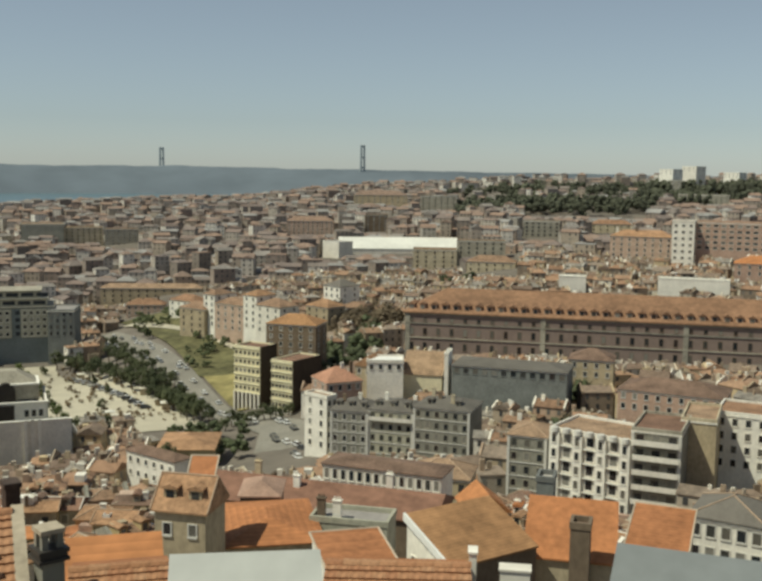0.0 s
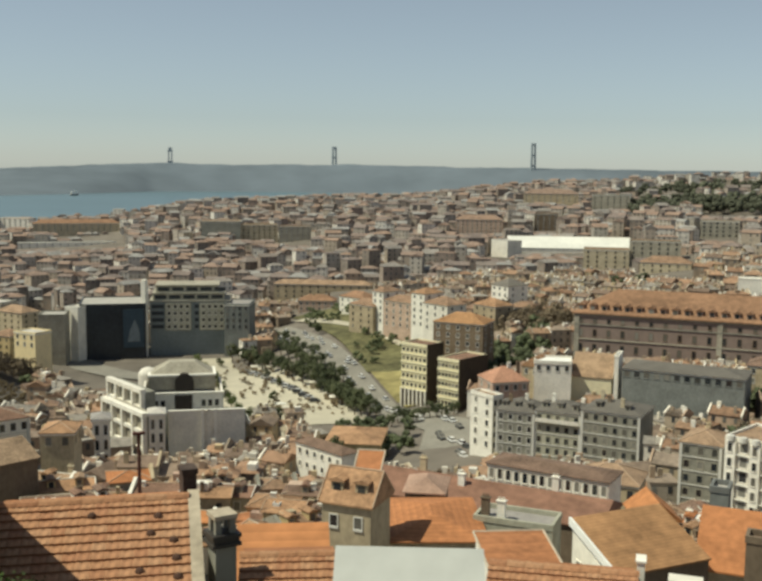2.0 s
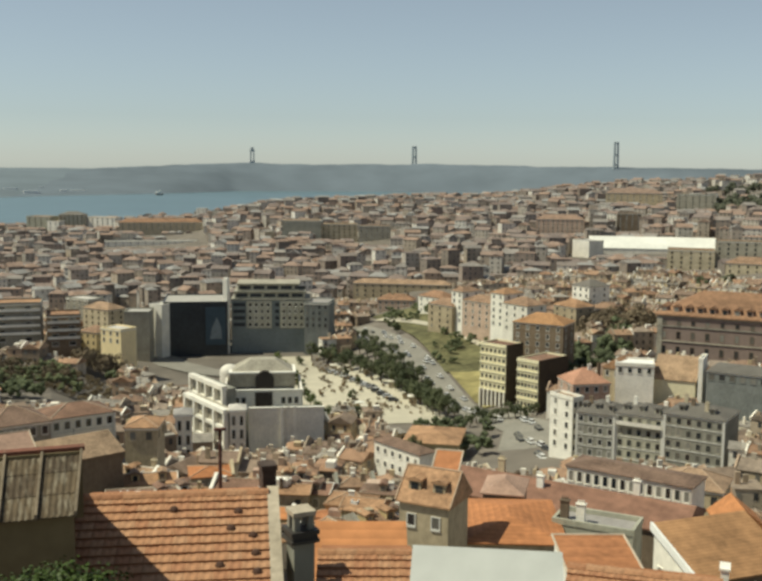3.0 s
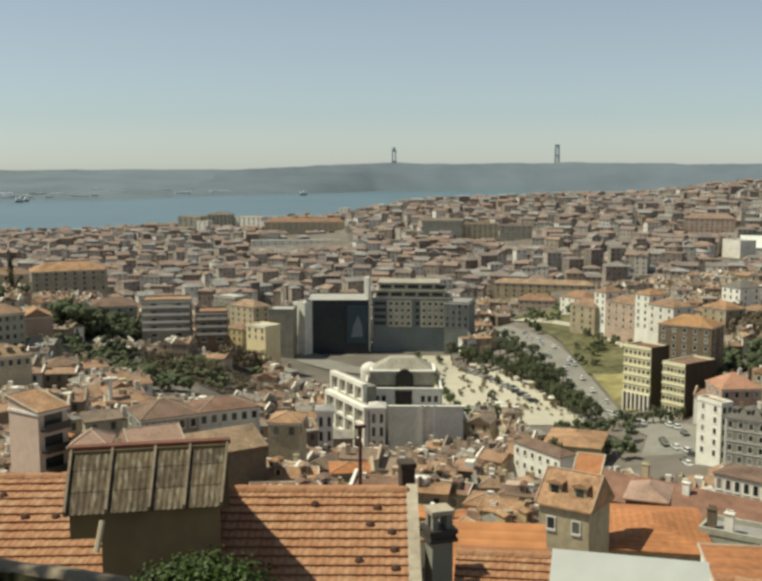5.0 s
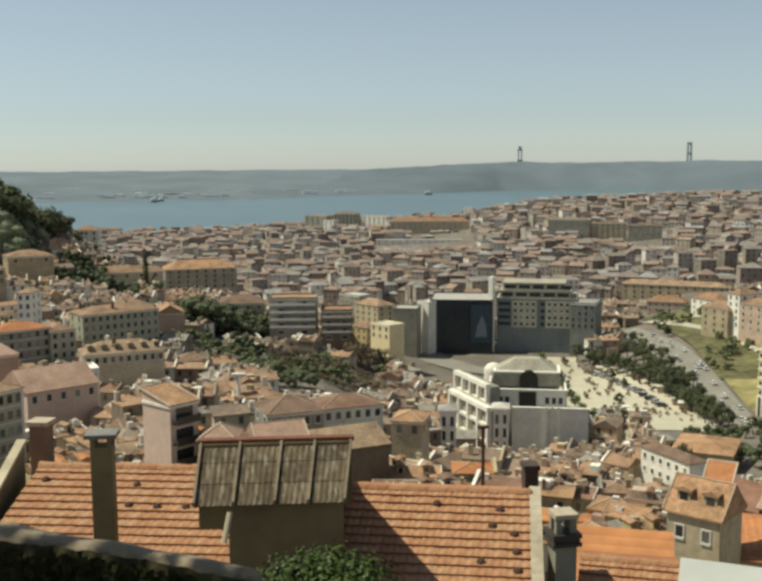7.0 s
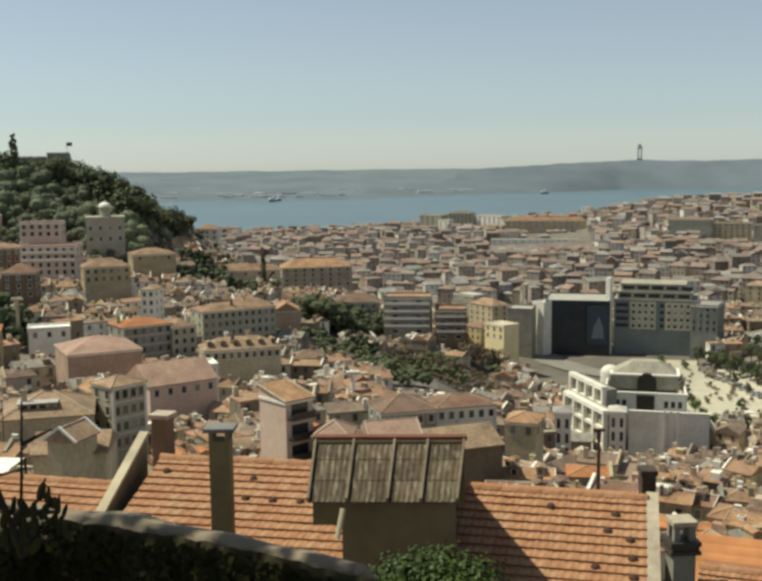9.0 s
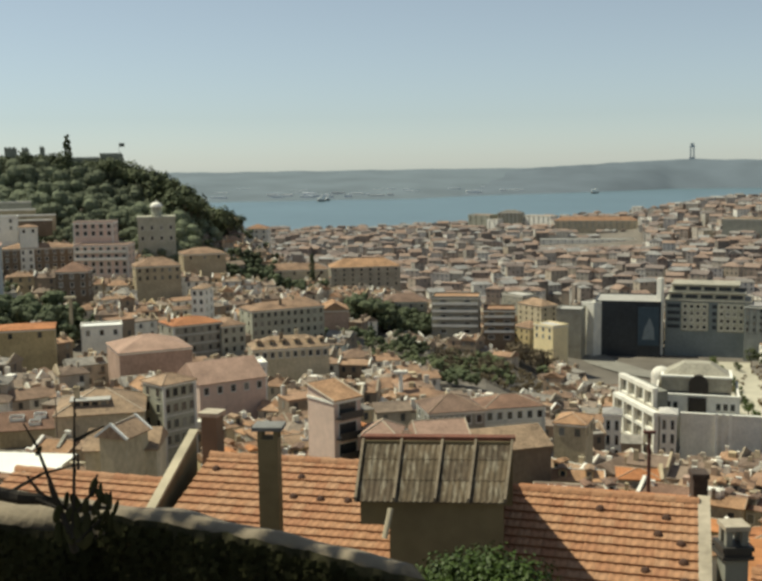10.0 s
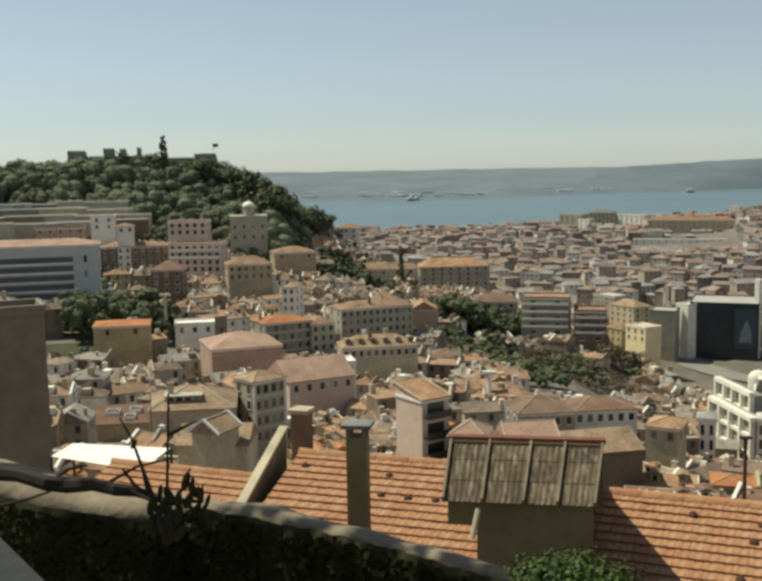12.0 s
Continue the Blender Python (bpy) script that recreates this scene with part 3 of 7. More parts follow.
building("orange-pink rendered terrace house", -52.20, 625, 36.0, 14, 76.7, 4, 8, -4, wall='pink', tiles='old', chimneys=2)
building("orange tiled block beside the institute", -58.59, 540, 29.2, 14, 70.2, 2, 6, 0, wall='pink', tiles='orange')
building("low white flat-roofed pavilion", -48.61, 505, 13.0, 8, 63.5, 0, 0, 0, wall='white', roof='flat', tiles='whiteroof', name='pavilion', category='building', band=False, side_cols=0, show=0.8)
building("long low white-roofed shed", -55.03, 500, 32.4, 6, 64.8, 0, 0, 0, wall='white', roof='flat', tiles='whiteroof', name='shed', category='building', band=False, side_cols=0, show=0.8)
building("pale grey office block on the far hill", -46.84, 850, 29.1, 16, 73.4, 6, 6, 0, wall='grey', roof='flat', name='office_block', category='office block', win=(1.6, 1.5))
building("greenish flat apartment block", -43.54, 700, 32.9, 16, 66.4, 4, 6, 0, wall='grey', roof='flat', name='apartment_block', category='apartment block')
building("beige apartment block on the slope", -40.98, 690, 29.4, 16, 60.6, 4, 5, 0, wall='cream', roof='flat', name='apartment_block', category='apartment block')
building("pale modern block on the skyline", -41.12, 1150, 40.6, 20, 84.1, 5, 6, 0, wall='grey', roof='flat', name='office_block', category='office block')
building("orange-roofed mansion on the skyline", -37.89, 1180, 61.3, 20, 84.0, 3, 9, 0, wall='cream', tiles='dull')
building("warehouse with a yellowish tile roof and white verge", -40.4, 330, 13.0, 10, 48.0, 0, 0, -8, wall_mat=PALE_YELLOW, tiles='olive', roof='shed', side_cols=0, rise=6.0, show=1, verge=0, band=False)
building("white gable end wall beside the warehouse", -41.75, 329, 1.3, 9, 55.0, 0, 0, -8, wall='white', roof='flat', tiles='whiteroof', side_cols=0, band=False, show=4)
building("large blue-grey rendered block with a dark roof", -45.26, 322, 36.7, 16, 52.4, 1, 12, -10, wall='slate', tiles='slate', side_cols=0, rise=1.6, win=(1.6, 1.8))
building("cream house with a brown roof above the trees", -49.79, 345, 14.7, 12, 52.1, 2, 4, -4, wall='cream', tiles='brown', side_cols=0)
building("red-roofed old house above the street", -36.0, 312, 12.0, 12, 49.0, 1, 4, 24, wall='pink', tiles='salmon', chimneys=2, rise=4.0)
building("orange gabled roof among the red roofs", -37.3, 330, 9.0, 10, 50.5, 1, 3, -24, wall='cream', tiles='old', roof='gable', rise=3.6, side_cols=0, band=False)
building("low workshop with a white flat roof", -38.29, 325, 11.7, 10, 53.0, 1, 4, 0, wall='white', roof='flat', tiles='whiteroof', side_cols=0, show=2)
building("long white arcaded wall house with brown tiles", -38.13, 168, 21.2, 7, 64.4, 1, 14, -20, wall='white', tiles='brown', win=(0.8, 1.7), side_cols=0, rise=0.8, show=2.5, capped=False)
building("long low house with a dull red-brown tile roof", -33.96, 142.2, 36.8, 12, 66.4, 0, 0, -21.2, wall='brown', tiles='redbrown', roof='gable', side_cols=0, chimneys=3, band=False, show=1, rise=2.4, capped=False)
building("low ochre-tiled house behind the white arcade", -41.49, 182, 11.0, 9, 59.0, 1, 4, -10, wall='cream', tiles='old', side_cols=0, rise=2.4, show=2)
building("yellow office block with lit side", -30.5, 388, 12.2, 10, 46.4, 5, 6, -38, wall='ochre', roof='flat', tiles='brown', name='office_block', category='office block', side_cols=0, win=(1.2, 1.4), right_cols=0, storey=3.4, show=14, wall_mat=PALE_YELLOW)
building("yellow office block with a brown end wall darkened for shade", -32.45, 364, 9.4, 17, 45.3, 5, 6, -38, wall='ochre', roof='flat', tiles='brown', name='office_block', category='office block', side_cols=0, win=(1.2, 1.4), right_cols=0, storey=3.4, show=15, wall_mat=PALE_YELLOW)
# cream walls drawn brown: their shade is put into the colour
building("cream block with a red domed roof", -32.94, 395, 20.4, 14, 54.1, 4, 5, -20, wall='brown', tiles='ochre', rise=3.5)
building("white tall lit terraced house", -30.66, 470, 8.9, 12, 56.1, 5, 2, -48, wall='white', tiles='old')
building("white tall lit terraced house", -28.41, 500, 7.8, 12, 53.0, 5, 2, -48, wall='white', tiles='old')
building("cream house with tiled roof above the park", -27.46, 505, 16.9, 11, 45.5, 4, 3, -46, wall='cream', tiles='old')
building("pinkish house with tiled roof above the park", -29.50, 490, 18.6, 11, 49.3, 4, 4, -44, wall='pink', tiles='old', chimneys=1)
building("white lit house beside the park", -31.65, 460, 15.4, 12, 52.5, 4, 3, -46, wall='white', tiles='old')
building("cream house beside the park", -35.23, 520, 11.9, 14, 54.8, 5, 3, -46, wall='white', tiles='slate')
building("cream house with a lit gable", -34.39, 480, 14.8, 12, 49.7, 4, 3, -46, wall='cream', tiles='old')
building("white lit house row on the ridge", -26.92, 560, 19.1, 12, 42.1, 4, 4, -46, wall='white', tiles='old')
building("pink house row above the park", -24.95, 600, 21.7, 12, 34.8, 4, 6, -8, wall='pink', tiles='old', chimneys=2)
building("low red-tiled long house", -25.28, 660, 63.4, 10, 37.3, 3, 12, -8, wall='cream', tiles='old')
building("slab apartment block on the far hill", -19.67, 1000, 37.8, 30, 58.5, 0, 0, 0, wall='sage', roof='flat', name='apartment_block', category='apartment block')
building("pale slab block on the far hill", -21.77, 1010, 35.9, 16, 54.8, 5, 7, 0, wall='cream', roof='flat', name='apartment_block', category='apartment block')
building("pale green slab block on the far hill", -23.74, 1005, 31.4, 16, 53.5, 6, 6, 0, wall='grey', roof='flat', name='apartment_block', category='apartment block')
building("long pale convent block", -34.01, 950, 43.0, 16, 65.4, 4, 10, 0, wall='pink', tiles='dull')
building("dark slab block on the far hill", -37.70, 980, 21.5, 16, 70.5, 6, 4, 0, wall='brown', roof='flat', name='office_block', category='office block')
building("long warehouse with a white sheet roof in full sun", -39.11, 800, 96.0, 30, 52.4, 0, 0, 6, wall='white', roof='shed', rise=7.0, tiles='paleroof', show=3, name='warehouse', category='warehouse', side_cols=0, band=False)
building("white end block of the long warehouse", -35.15, 785, 19.0, 14, 58.2, 0, 0, -50, wall='white', roof='flat', tiles='paleroof', name='warehouse', category='warehouse', side_cols=0, band=False, show=13)
building("pale yellow corner house in full sun", -9.2, 452, 12.5, 9, 42.8, 2, 3, -48, wall_mat=YELLOW_RENDER, tiles='flat', roof='flat', side_cols=2, right_cols=0)
building("grey house with a blank end wall", -10.6, 500, 12.0, 14, 42.8, 0, 0, -10, wall='grey', tiles='flat', roof='flat', side_cols=0, band=False)
building("ochre lit street front", -8.0, 480, 11.0, 10, 37.5, 3, 3, -48, wall='ochre', tiles='old')
building("pale street front in the sun", -7.48, 620, 19.4, 12, 34.5, 4, 4, -50, wall='grey', tiles='flat', roof='flat')
building("pale street front in the sun", -8.43, 570, 20.0, 12, 35.5, 4, 4, -50, wall='cream', tiles='old')
building("grey apartment block with white balconies", -4.3, 425, 19.8, 14, 58.6, 5, 2, -4, wall='grey', roof='flat', name='apartment_block', category='apartment block', balcony=4, win=(2.4, 1.5), side_cols=3)
building("low stepped apartment block with balconies", -6.76, 420, 13.0, 14, 53.9, 4, 2, 0, wall='brown', roof='flat', name='apartment_block', category='apartment block', balcony=3, win=(2.4, 1.5), side_cols=0)
building("long tiled house with dark windows", 4.56, 400, 18.5, 12, 59.4, 3, 5, 6, wall='grey', tiles='old', chimneys=2)
building("pinkish blank gabled house", 2.48, 395, 10.6, 14, 58.2, 0, 0, 4, wall='pink', roof='gable', tiles='old', side_cols=0)
building("green-brown apartment block among trees", -1.50, 440, 18.9, 12, 55.0, 4, 4, 0, wall='grey', tiles='brown')
building("brown palace with an orange roof", 0.70, 640, 43.9, 18, 50.3, 4, 8, 8, wall='grey', tiles='old', name='palace', category='palace')
building("grey-green riverfront block with a sunlit pale corner", -5.64, 1400, 34.0, 22, 42.4, 6, 4, -30, wall='sage', roof='flat', name='office_block', category='office block', win=(2.0, 1.6), show=12)
building("pale riverfront apartment block with bright end bays", -6.37, 1380, 16.7, 14, 36.9, 5, 2, -34, wall='white', roof='flat', name='office_block', category='office block', win=(1.6, 1.6), show=10)
building("grey riverfront block with a dark roof", -7.31, 1390, 32.4, 20, 45.2, 6, 6, -14, wall='sage', roof='hip', tiles='slate', rise=4, name='office_block', category='office block', win=(2.0, 1.6), show=12)
building("pale riverfront block with bright end bays", -8.79, 1385, 43.6, 20, 41.4, 5, 6, -30, wall='white', roof='flat', name='office_block', category='office block', win=(2.2, 1.6), show=10)
building("long red-tiled hilltop building", -12.02, 1290, 100.4, 18, 40.3, 3, 14, 0, wall='cream', tiles='old')
building("pale long hillside terrace", -11.76, 1180, 113.9, 14, 25.2, 2, 14, 0, wall='white', tiles='flat', roof='flat')
building("pink rendered house with pale upper terrace", 15.15, 455, 23.1, 14, 81.2, 4, 7, -14, wall='pink', tiles='old', roof='flat', wall_mat=PALE_PINK, piers=1, win=(1.4, 1.9), balcony=2)
building("pale pink setback upper house", 15.49, 470, 17.3, 10, 90.4, 2, 5, -14, wall='pink', tiles='pinkroof', roof='flat', wall_mat=PALE_PINK, piers=1, win=(1.5, 1.8))
building("long red-brown brick terrace house on the castle slope", 18.33, 470, 29.5, 12, 80.1, 3, 9, 0, wall='brown', tiles='old', side_cols=0, rise=2)
building("cream house with a row of arched windows", 12.14, 420, 17.9, 12, 75.0, 2, 6, 8, wall='cream', tiles='old')
building("brown house with hipped roof", 16.72, 400, 12.0, 12, 75.9, 3, 3, -10, wall='brown', tiles='brown')
building("narrow house with a sunlit white front", 10.07, 380, 5.0, 10, 69.9, 4, 2, -20, wall='white', tiles='old')
building("low white flat-roofed house", 15.30, 330, 12.5, 9, 64.9, 1, 3, 0, wall='white', roof='flat', tiles='whiteroof', side_cols=0)
building("low ochre hall with an orange roof", 19.26, 310, 16.2, 12, 68.5, 1, 2, -4, wall='ochre', tiles='orange', rise=1.2, side_cols=0)
building("wide low hall with a broad tiled roof", 12.45, 270, 19.0, 18, 67.2, 1, 0, 12, wall='pink', tiles='pinkroof', rise=3.2, side_cols=0, show=2.5)
building("grey apartment row with dark windows under tiles", 10.14, 335, 16.7, 13, 63.7, 3, 6, 22, wall='grey', tiles='orange', chimneys=2, rise=2, piers=1, right_cols=0)
building("pale apartment house with dark windows", 8.16, 338, 8.3, 12, 62.4, 3, 3, 22, wall='sage', tiles='old', chimneys=1, rise=2, right_cols=0)
building("pale grey-green apartment row with many windows", 5.08, 368, 28.0, 13, 63.2, 4, 11, 22, wall='sage', tiles='old', chimneys=3, rise=2.2, right_cols=0)
building("long ochre house with many tiled dormers", 4.97, 290, 21.9, 11, 62.7, 1, 10, 10, wall='cream', tiles='olive', dormers=6, chimneys=3)
building("tall pale pink house with dark balconies", 1.88, 150, 5.1, 6.5, 80.1, 4, 1, 38, wall='pink', roof='shed', tiles='old', wall_mat=PALE_PINK, side_cols=0, right_cols=0, balcony=4, win=(3.2, 1.9), rise=1.6)
building("large hall with a broad brown clay roof and a long dormer", 15.64, 190, 15.8, 15, 70.1, 0, 0, -4, wall='cream', tiles='olive', longdormer=1, chimneys=3, side_cols=0, rise=3.4, roof='hip', band=False, show=2)
building("tall grey-green house with a bright sunlit edge", 11.28, 200, 7.5, 7, 73.0, 4, 4, 34, wall='sage', tiles='old', side_cols=2, right_cols=0, show=15, rise=1.5, piers=1)
building("grey-green gabled house with dark windows", 12.63, 205, 3.9, 8, 70.6, 3, 2, 20, wall='sage', tiles='old', roof='gable', side_cols=0, right_cols=0, show=10, rise=1.8)
building("long pale house with a pink shallow roof", 8.29, 238, 16.8, 14, 64.8, 1, 5, 24, wall='pink', wall_mat=PALE_PINK, tiles='pinkroof', roof='gable', rise=4.2, side_cols=2, band=False)
building("white flat terrace house beside the pink roof", 7.24, 262, 8.1, 8, 63.6, 1, 3, 10, wall='white', roof='flat', tiles='whiteroof', side_cols=0)
building("small house with a white-edged tile roof", 15.0, 136, 4.2, 5.0, 79.6, 0, 0, -36, wall='cream', tiles='old', rise=1.7, roof='gable', side_cols=0, band=False, verge=1, show=1)
building("plain beige house with a broad blank gable", 14.6, 139, 9.5, 8, 77.0, 0, 0, -12, wall='cream', tiles='olive', rise=2.2, roof='gable', side_cols=0, band=False, show=2, capped=False)
building("white sunlit tiled house with diagonal front", -25.1, 235, 16.5, 5, 48.6, 2, 6, -50, wall='white', tiles='brown', roof='hip', rise=1.4, side_cols=0, win=(0.9, 1.2))
building("grey house with a brown hipped roof", -4.38, 205, 11.7, 11, 64.3, 2, 5, 16, wall='grey', tiles='brown', rise=2.6, show=5)
building("brown-roofed house with a white lattice terrace", -7.64, 222, 13.7, 10, 61.2, 1, 6, 18, wall='white', tiles='brown', rise=2.0, show=4, piers=1)
# brown wall stands for the shade below this roof
building("long house with an ochre-brown gable roof", -7.45, 172, 15.0, 12, 65.9, 0, 0, 24, wall='brown', tiles='olive', roof='gable', rise=2.66, band=False, show=1, verge=0, side_cols=0, capped=False)
building("low house with a faded pink tile roof", -3.6, 145, 7.2, 6, 75.4, 0, 0, 14, wall='cream', tiles='pinkroof', roof='gable', rise=1.9, side_cols=0, band=False, show=1, verge=0)
building("low house with an orange-pink gable", 0.1, 145, 5.2, 6, 75.4, 0, 0, -10, wall='cream', tiles='pinkroof', roof='hip', rise=1.9, side_cols=0, band=False, show=1)
building("small white house with an orange roof", -10.70, 205, 6.4, 8, 62.2, 1, 2, -12, wall='cream', tiles='old', rise=1.4, show=4)
building("white house on the wooded skyline", -53.34, 1340, 24.0, 16, 118.0, 2, 3, -48, wall='white', tiles='flat', roof='flat', show=8)
building("white long house on the wooded skyline", -54.51, 1380, 26.0, 16, 122.0, 2, 3, -48, wall='white', tiles='whiteroof', roof='flat', show=8)
building("grey house among skyline trees", -53.87, 1260, 12.1, 12, 105.2, 5, 2, 0, wall='grey', tiles='flat', roof='flat', show=10)
building("pale long house under the skyline", -55.31, 1150, 52.2, 12, 91.1, 3, 10, -6, wall='grey', tiles='flat', roof='flat', show=8)
building("white house above the wooded skyline", -56.65, 1340, 26.0, 12, 115.0, 2, 4, -46, wall='white', tiles='flat', roof='flat', show=7)
building("pale block under the wooded hill", -50.58, 900, 34.5, 14, 69.9, 3, 6, 0, wall='cream', tiles='old', show=7)
building("dark long block under the wooded hill", -49.33, 1100, 119.9, 16, 69.5, 2, 16, 0, wall='brown', tiles='slate', roof='flat', show=8)
building("tan block beside the long warehouse", -44.11, 640, 30.2, 14, 57.7, 3, 6, -6, wall='cream', tiles='old', show=7)
building("pale pink gabled hall", -44.42, 730, 25.8, 14, 61.8, 3, 5, -6, wall='pink', tiles='flat', roof='flat', show=8)
building("dark brown lift shaft above the roofs", -49.55, 103, 2.0, 2.4, 78.7, 0, 0, -4, wall='brown', tiles='brown', roof='flat', side_cols=0, band=False, show=3)
building("low house with an ochre terracotta roof", -27.03, 300, 16.9, 20, 31.6, 0, 0, -8, wall='ochre', tiles='old', rise=2.4, side_cols=0, band=False, show=1)
building("wide house with a rounded low orange tile roof", -32.0, 112, 11.4, 15, 72.6, 0, 0, 6, wall='cream', tiles='orange', side_cols=0, band=False, show=1, rise=1.3, capped=False)
building("gabled house with an orange roof and white verges", -37.2, 92, 6.6, 8.0, 77.9, 0, 0, 14, wall='white', tiles='orange', roof='shed', side_cols=0, band=False, show=1, rise=0.6, verge=0)
building("large house with a broad ochre tile roof, white gable wall", -44.76, 100, 10.9, 7.5, 76.3, 2, 0, 41, wall='white', tiles='ochre', roof='shed', side_cols=3, right_cols=0, band=False, show=1, rise=3.1, verge=1, win=(0.7, 1.5), capped=False)
building("low grey-green house with a flat roof and pale coping", -36.3, 118, 9.5, 5, 72.8, 1, 5, -14, wall='sage', tiles='flat', roof='flat', side_cols=0, band=False, show=1, chimneys=2, win=(0.9, 1.1))
building("small orange gabled roof behind the broad ochre roof", -44.35, 116, 4.6, 5.4, 75.4, 0, 0, 16, wall='white', tiles='orange', roof='gable', side_cols=0, band=False, show=1, rise=2.2, capped=False)
building("orange-roofed house with a brick lift shaft", -49.0, 106, 9.4, 8.0, 74.2, 0, 0, -2, wall='cream', tiles='orange', roof='shed', rise=4.0, side_cols=0, band=False, show=1, capped=False)
building("orange-roofed low house beside the grey roof", -53.72, 116, 6.7, 9, 72.1, 0, 0, -6, wall='cream', tiles='orange', roof='shed', rise=2.6, side_cols=0, band=False, show=1)
building("white arcaded villa with a grey roof", -57.38, 140, 9.9, 10, 68.8, 2, 5, -10, wall='white', tiles='slate', rise=2.4, side_cols=0, show=5)
building("old house with two sunlit dormers and white verges", -26.7, 104, 5.6, 5.5, 79.5, 1, 2, -24, wall='cream', tiles='old', roof='gable', rise=3.2, dormers=2, side_cols=0, band=False, show=4, win=(0.8, 1.2))
building("orange patched roof behind the dormered house", -27.8, 111, 2.6, 4.0, 79.9, 0, 0, -10, wall='grey', tiles='orange', roof='shed', side_cols=0, band=False, show=1, rise=2.2)
building("small grey lift housing on the roofs", -47.5, 118, 2.0, 3, 78.8, 0, 0, -6, wall='slate', roof='flat', tiles='flat', side_cols=0, band=False, show=2)
building("low reddish tiled house", -31.2, 128, 5.0, 7, 73.0, 1, 3, -6, wall='brown', tiles='pinkroof', rise=1.4, side_cols=0, band=False, show=2, capped=False)
building("small white house on the terraced slope", 19.96, 482, 10.6, 9, 93.4, 2, 2, -4, wall='white', tiles='flat', roof='flat', show=5)
building("low white annex on the terraced slope", 18.79, 470, 7.5, 8, 89.3, 1, 2, 0, wall='white', tiles='old', rise=1.2, show=3)
building("long pink-cream house on the terraces", 22.17, 486, 21.8, 9, 88.5, 2, 5, -2, wall='pink', tiles='flat', roof='flat', show=5, side_cols=0)
building("broad green-roofed house below the woods", 9.62, 470, 19.1, 14, 75.2, 1, 3, 10, wall='cream', tiles='old', rise=2.5, show=2)
building("brown house under the castle slope", 8.70, 600, 22.6, 12, 83.3, 2, 4, 0, wall='pink', tiles='old', rise=2.5, show=4)
building("pinkish house under the castle slope", 6.75, 600, 13.0, 12, 77.8, 2, 3, -10, wall='white', tiles='old', rise=2.5, show=4)
building("long tiled house with deep eaves", 5.09, 520, 42.3, 12, 61.4, 1, 6, 6, wall='cream', tiles='old', rise=3, show=2)
building("long low white shed above the town", -13.41, 1250, 40.3, 10, 15.5, 0, 0, -4, wall='white', roof='flat', tiles='whiteroof', name='shed', category='building', band=False, side_cols=0, show=3)
building("small white tower house above the town", -11.40, 1300, 13.3, 10, 29.1, 3, 2, -20, wall='white', roof='flat', show=8)
building("white house at the edge of the hill", -14.16, 1450, 13.1, 12, 49.8, 2, 2, -20, wall='white', roof='flat', show=5)
building("hotel wing with black glass front", -13.8, 515, 31.5, 30, 45.0, 0, 0, -2, wall_mat=BLACK_GLASS, roof='flat', piers=0, tiles='flat', name='hotel_wing', category='hotel', side_cols=0, band=False, show=25)
building("hotel corner with sunlit white side wall", -11.62, 513, 7.6, 9, 44.4, 0, 0, -38, wall='white', roof='flat', tiles='flat', name='hotel_wing', category='hotel', side_cols=0, band=False, show=25)
building("grey end block of the hotel", -20.5, 512, 12.4, 20, 44.5, 4, 4, -10, wall='slate', roof='flat', tiles='flat', side_cols=0)
building("modern white hospital wing with strip windows and orange roof", 23.47, 400, 45.4, 18, 86.7, 0, 0, -4, wall='bluewhite', tiles='pinkroof', rise=2.2, roof='hip', name='hospital_wing', category='hospital', side_cols=2)
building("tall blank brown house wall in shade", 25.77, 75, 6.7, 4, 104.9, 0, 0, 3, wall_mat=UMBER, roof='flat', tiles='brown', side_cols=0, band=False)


for ob in [o for o in bpy.data.objects if o.get("label", "").startswith("large house with a broad ochre")]:
    h = max(v.co.z for v in ob.children[0].data.vertices) - 3.1
    # dark board laid over the white front wall to stand for its shade
    Shape().box(-5.6, 5.6, -0.12, -0.02, h - 5, h - 0.3).put("boarding", WALLS["brown"], ob, "dark brown board for the shaded front")


# ---- great buildings ----
BRICK = mat("mauve_brick_render", [(0.25, 0.192, 0.162)], grain=0.6, spread=0.15)


HOSPITAL_TILE = mat("hospital_roof_tile", [(0.27, 0.155, 0.09)], grain=0.5, spread=0.4, bump=0.4, courses=0.3)


